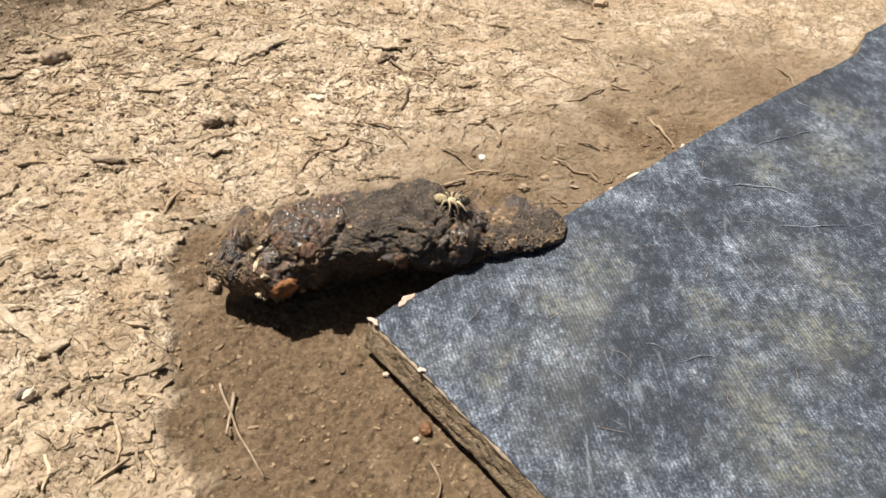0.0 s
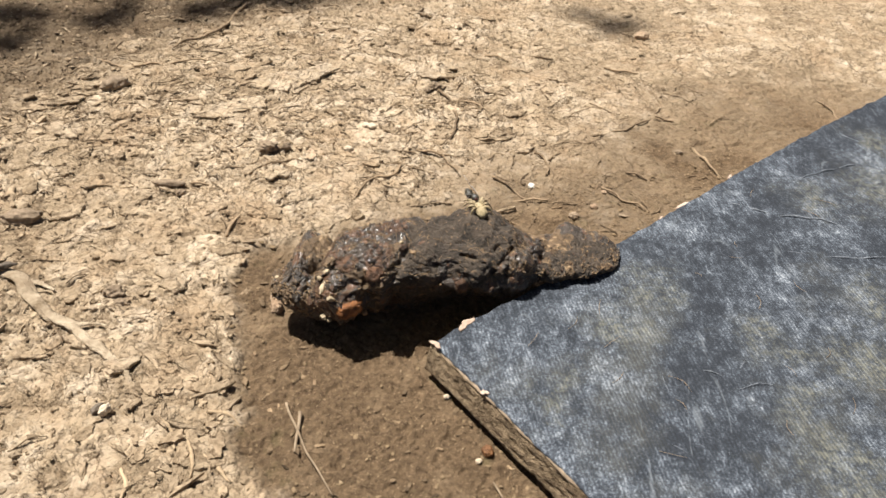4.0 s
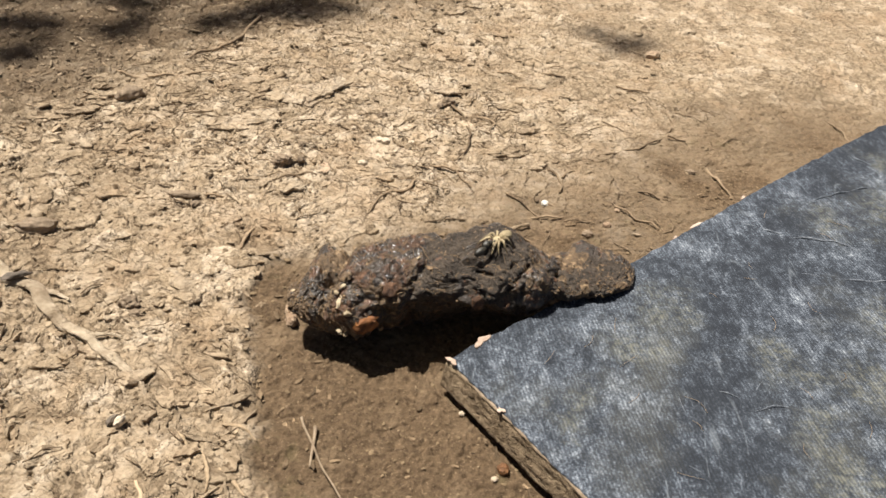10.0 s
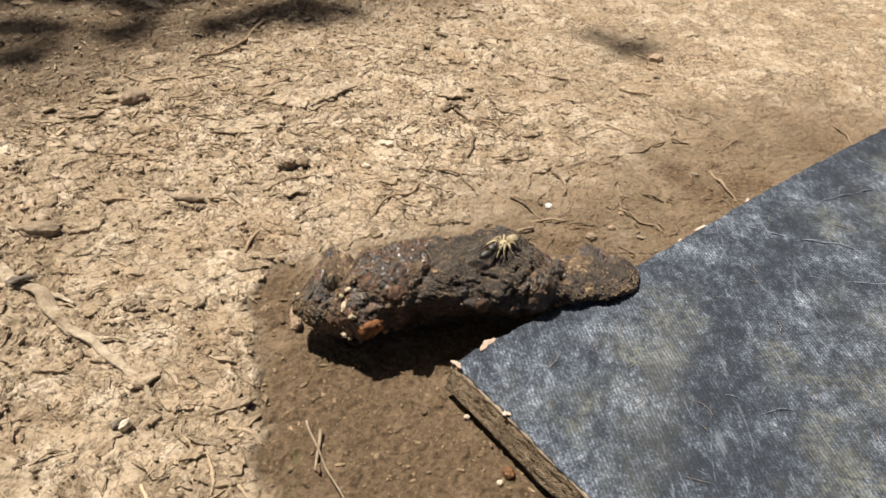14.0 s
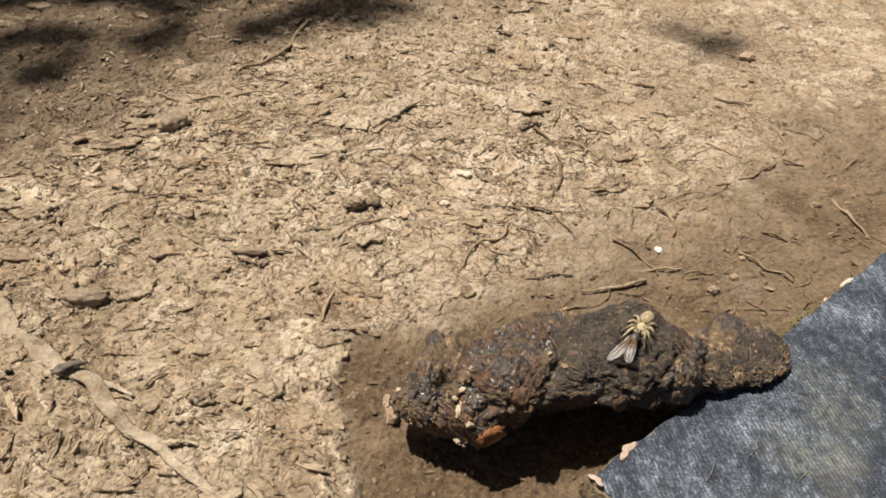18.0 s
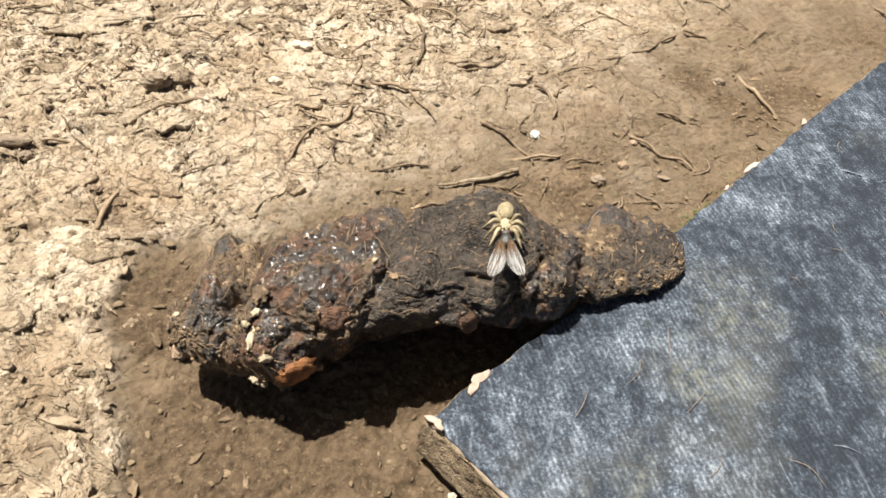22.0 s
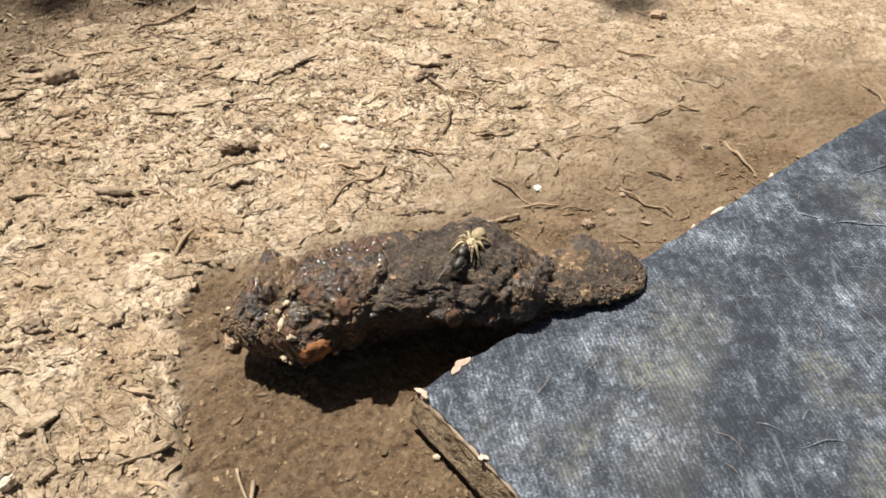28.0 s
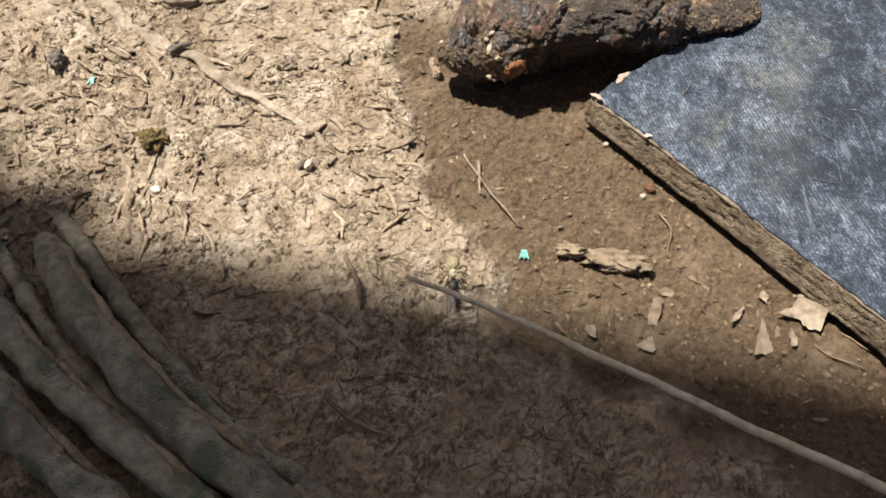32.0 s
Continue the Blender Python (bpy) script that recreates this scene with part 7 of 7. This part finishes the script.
def motions():
    # seconds, place of the spider's abdomen, heading, downward tilt
    way = ((0, 0.0186, 0.0278, 0.0323, -8, 0), (0.5, 0.0190, 0.0282, 0.0326, -2, 0), (1, 0.0184, 0.0273, 0.0326, -4, 0), (1.3, 0.0208, 0.0335, 0.0309, -12, 0), (1.5, 0.0230, 0.0360, 0.0328, -62, 0), (1.7, 0.0291, 0.0360, 0.0335, -105, 8),
           (1.8, 0.0290, 0.0360, 0.0315, -150, 0), (1.9, 0.0287, 0.0360, 0.0298, -198, -8), (2, 0.0275, 0.0360, 0.0298, -150, -20), (2.1, 0.0261, 0.0360, 0.0298, -85, -38), (2.3, 0.0261, 0.0360, 0.0298, -78, -38), (2.5, 0.0248, 0.0360, 0.0292, -75, -38),
           (2.7, 0.0251, 0.0360, 0.0305, -60, -25), (2.9, 0.0226, 0.0360, 0.0300, -15, -5), (3.1, 0.0175, 0.0345, 0.0348, -6, 0), (3.2, 0.0155, 0.0340, 0.0355, 50, -10), (3.3, 0.0133, 0.0340, 0.0345, 110, -20), (3.6, 0.0118, 0.0334, 0.0343, 88, -6),
           (3.9, 0.0122, 0.0318, 0.0347, 98, 0), (4.2, 0.0128, 0.0297, 0.0351, 146, 0), (4.5, 0.0133, 0.0273, 0.0355, 205, 0), (6.5, 0.0145, 0.0283, 0.0349, 226, 2), (7, 0.0146, 0.0286, 0.0347, 222, 0), (9, 0.0149, 0.0278, 0.0351, 224, 2),
           (11, 0.0145, 0.0284, 0.0348, 222, 2), (13, 0.0155, 0.0284, 0.0347, 220, 2), (14.5, 0.0152, 0.0277, 0.0349, 220, 2), (16.5, 0.0138, 0.0282, 0.0351, 216, 2), (17, 0.0135, 0.0283, 0.0351, 212, 0), (17.5, 0.0142, 0.0286, 0.0349, 220, 4),
           (18, 0.0146, 0.0290, 0.0347, 240, 8), (18.5, 0.0150, 0.0294, 0.0347, 242, 8), (19, 0.0153, 0.0298, 0.0347, 265, 4), (20, 0.0143, 0.0304, 0.0345, 267, 4), (21, 0.0148, 0.0289, 0.0347, 267, 4), (23, 0.0144, 0.0293, 0.0347, 267, 5),
           (24, 0.0138, 0.0297, 0.0347, 268, 5), (25, 0.0136, 0.0292, 0.0346, 268, 4), (25.5, 0.0136, 0.0290, 0.0346, 266, 4), (27.5, 0.0126, 0.0278, 0.0347, 246, 4), (28.3, 0.0125, 0.0278, 0.0346, 239, 4), (29.1, 0.0135, 0.0286, 0.0348, 241, 4),
           (29.2, 0.0130, 0.0258, 0.0349, 243, 6), (29.3, 0.0022, 0.0188, 0.0331, 258, 30), (29.7, -0.0001, 0.0102, 0.0313, 258, 40), (29.9, -0.0040, 0.0060, 0.0313, 267, 48), (30, -0.0073, 0.0063, 0.0323, 268, 48), (30.1, -0.0100, 0.0088, 0.0331, 270, 46),
           (30.2, -0.0080, 0.0078, 0.0333, 270, 46), (30.3, -0.010, -0.002, 0.024, 284, 40),
           (30.4, -0.023, -0.032, 0.004, 274, 0), (30.5, -0.024, -0.033, 0.0035, 273, 0), (30.8, -0.026, -0.037, 0.0035, 273, 0), (31.0, -0.024, -0.038, 0.0035, 270, 0), (31.2, -0.022, -0.045, 0.0035, 263, 0), (31.3, -0.030, -0.051, 0.0035, 286, 0),
           (31.4, -0.039, -0.064, 0.0035, 305, 0), (31.5, -0.043, -0.072, 0.0035, 280, 0), (31.7, -0.047, -0.072, 0.0035, 278, 0), (31.8, -0.047, -0.073, 0.0035, 280, 0), (32, -0.045, -0.077, 0.0035, 273, 0))
    rows = [(t, pose(x, y, z - 0.0004, 0, tilt, yaw)) for t, x, y, z, yaw, tilt in way]
    walk(spider, rows)
    rolls = ((0, 65), (1.4, 65), (1.8, 0), (2.1, 60), (3.0, 60), (3.3, 0), (3.6, 40), (4.5, 75), (17.5, 75), (18.2, 10), (25.5, 10), (27.5, 70), (29.2, 65), (29.3, 0), (30.2, 0), (30.4, 65), (31.2, 65), (31.3, 0), (31.5, 65), (32, 65))
    # how the fly is held: seconds, pitch and twist about the jaws
    holds = ((0, 30, 62), (1.3, 30, 55), (1.5, 0, 0), (1.8, 0, 0), (2.1, -15, 0), (2.7, -15, 0), (2.9, 0, 0), (32, 0, 0))
    turned = []
    for t, x, y, z, yaw, tilt in way:
        roll = float(np.interp(t, [r[0] for r in rolls], [r[1] for r in rolls]))
        pitch = float(np.interp(t, [r[0] for r in holds], [r[1] for r in holds]))
        twist = float(np.interp(t, [r[0] for r in holds], [r[2] for r in holds]))
        turned.append((t, pose(x, y, z, 0, tilt, yaw) @ pose(0.0066, 0, 0, roll, pitch, twist) @ pose(-0.0066, 0, 0)))
    walk(prey, turned)
    # the other fly crosses quickly and settles out of sight
    walk(passing_fly, [(0, pose(0.35, 0.95, 0.01, 0, 0, 200)), (13.9, pose(0.35, 0.95, 0.01, 0, 0, 200)), (14.2, pose(0.055, 0.255, 0.045, 0, 0, 260)), (14.3, pose(0.125, 0.185, 0.05, 0, 0, 230)), (14.4, pose(0.045, 0.03, 0.06, 0, 0, 170)),
                       (14.5, pose(-0.115, 0.150, 0.012, 0, 0, 130)), (14.9, pose(-0.50, 0.60, 0.02, 0, 0, 110)), (15.4, pose(-0.70, 0.95, 0.01, 0, 0, 110)), (32, pose(-0.70, 0.95, 0.01, 0, 0, 110))])


motions()
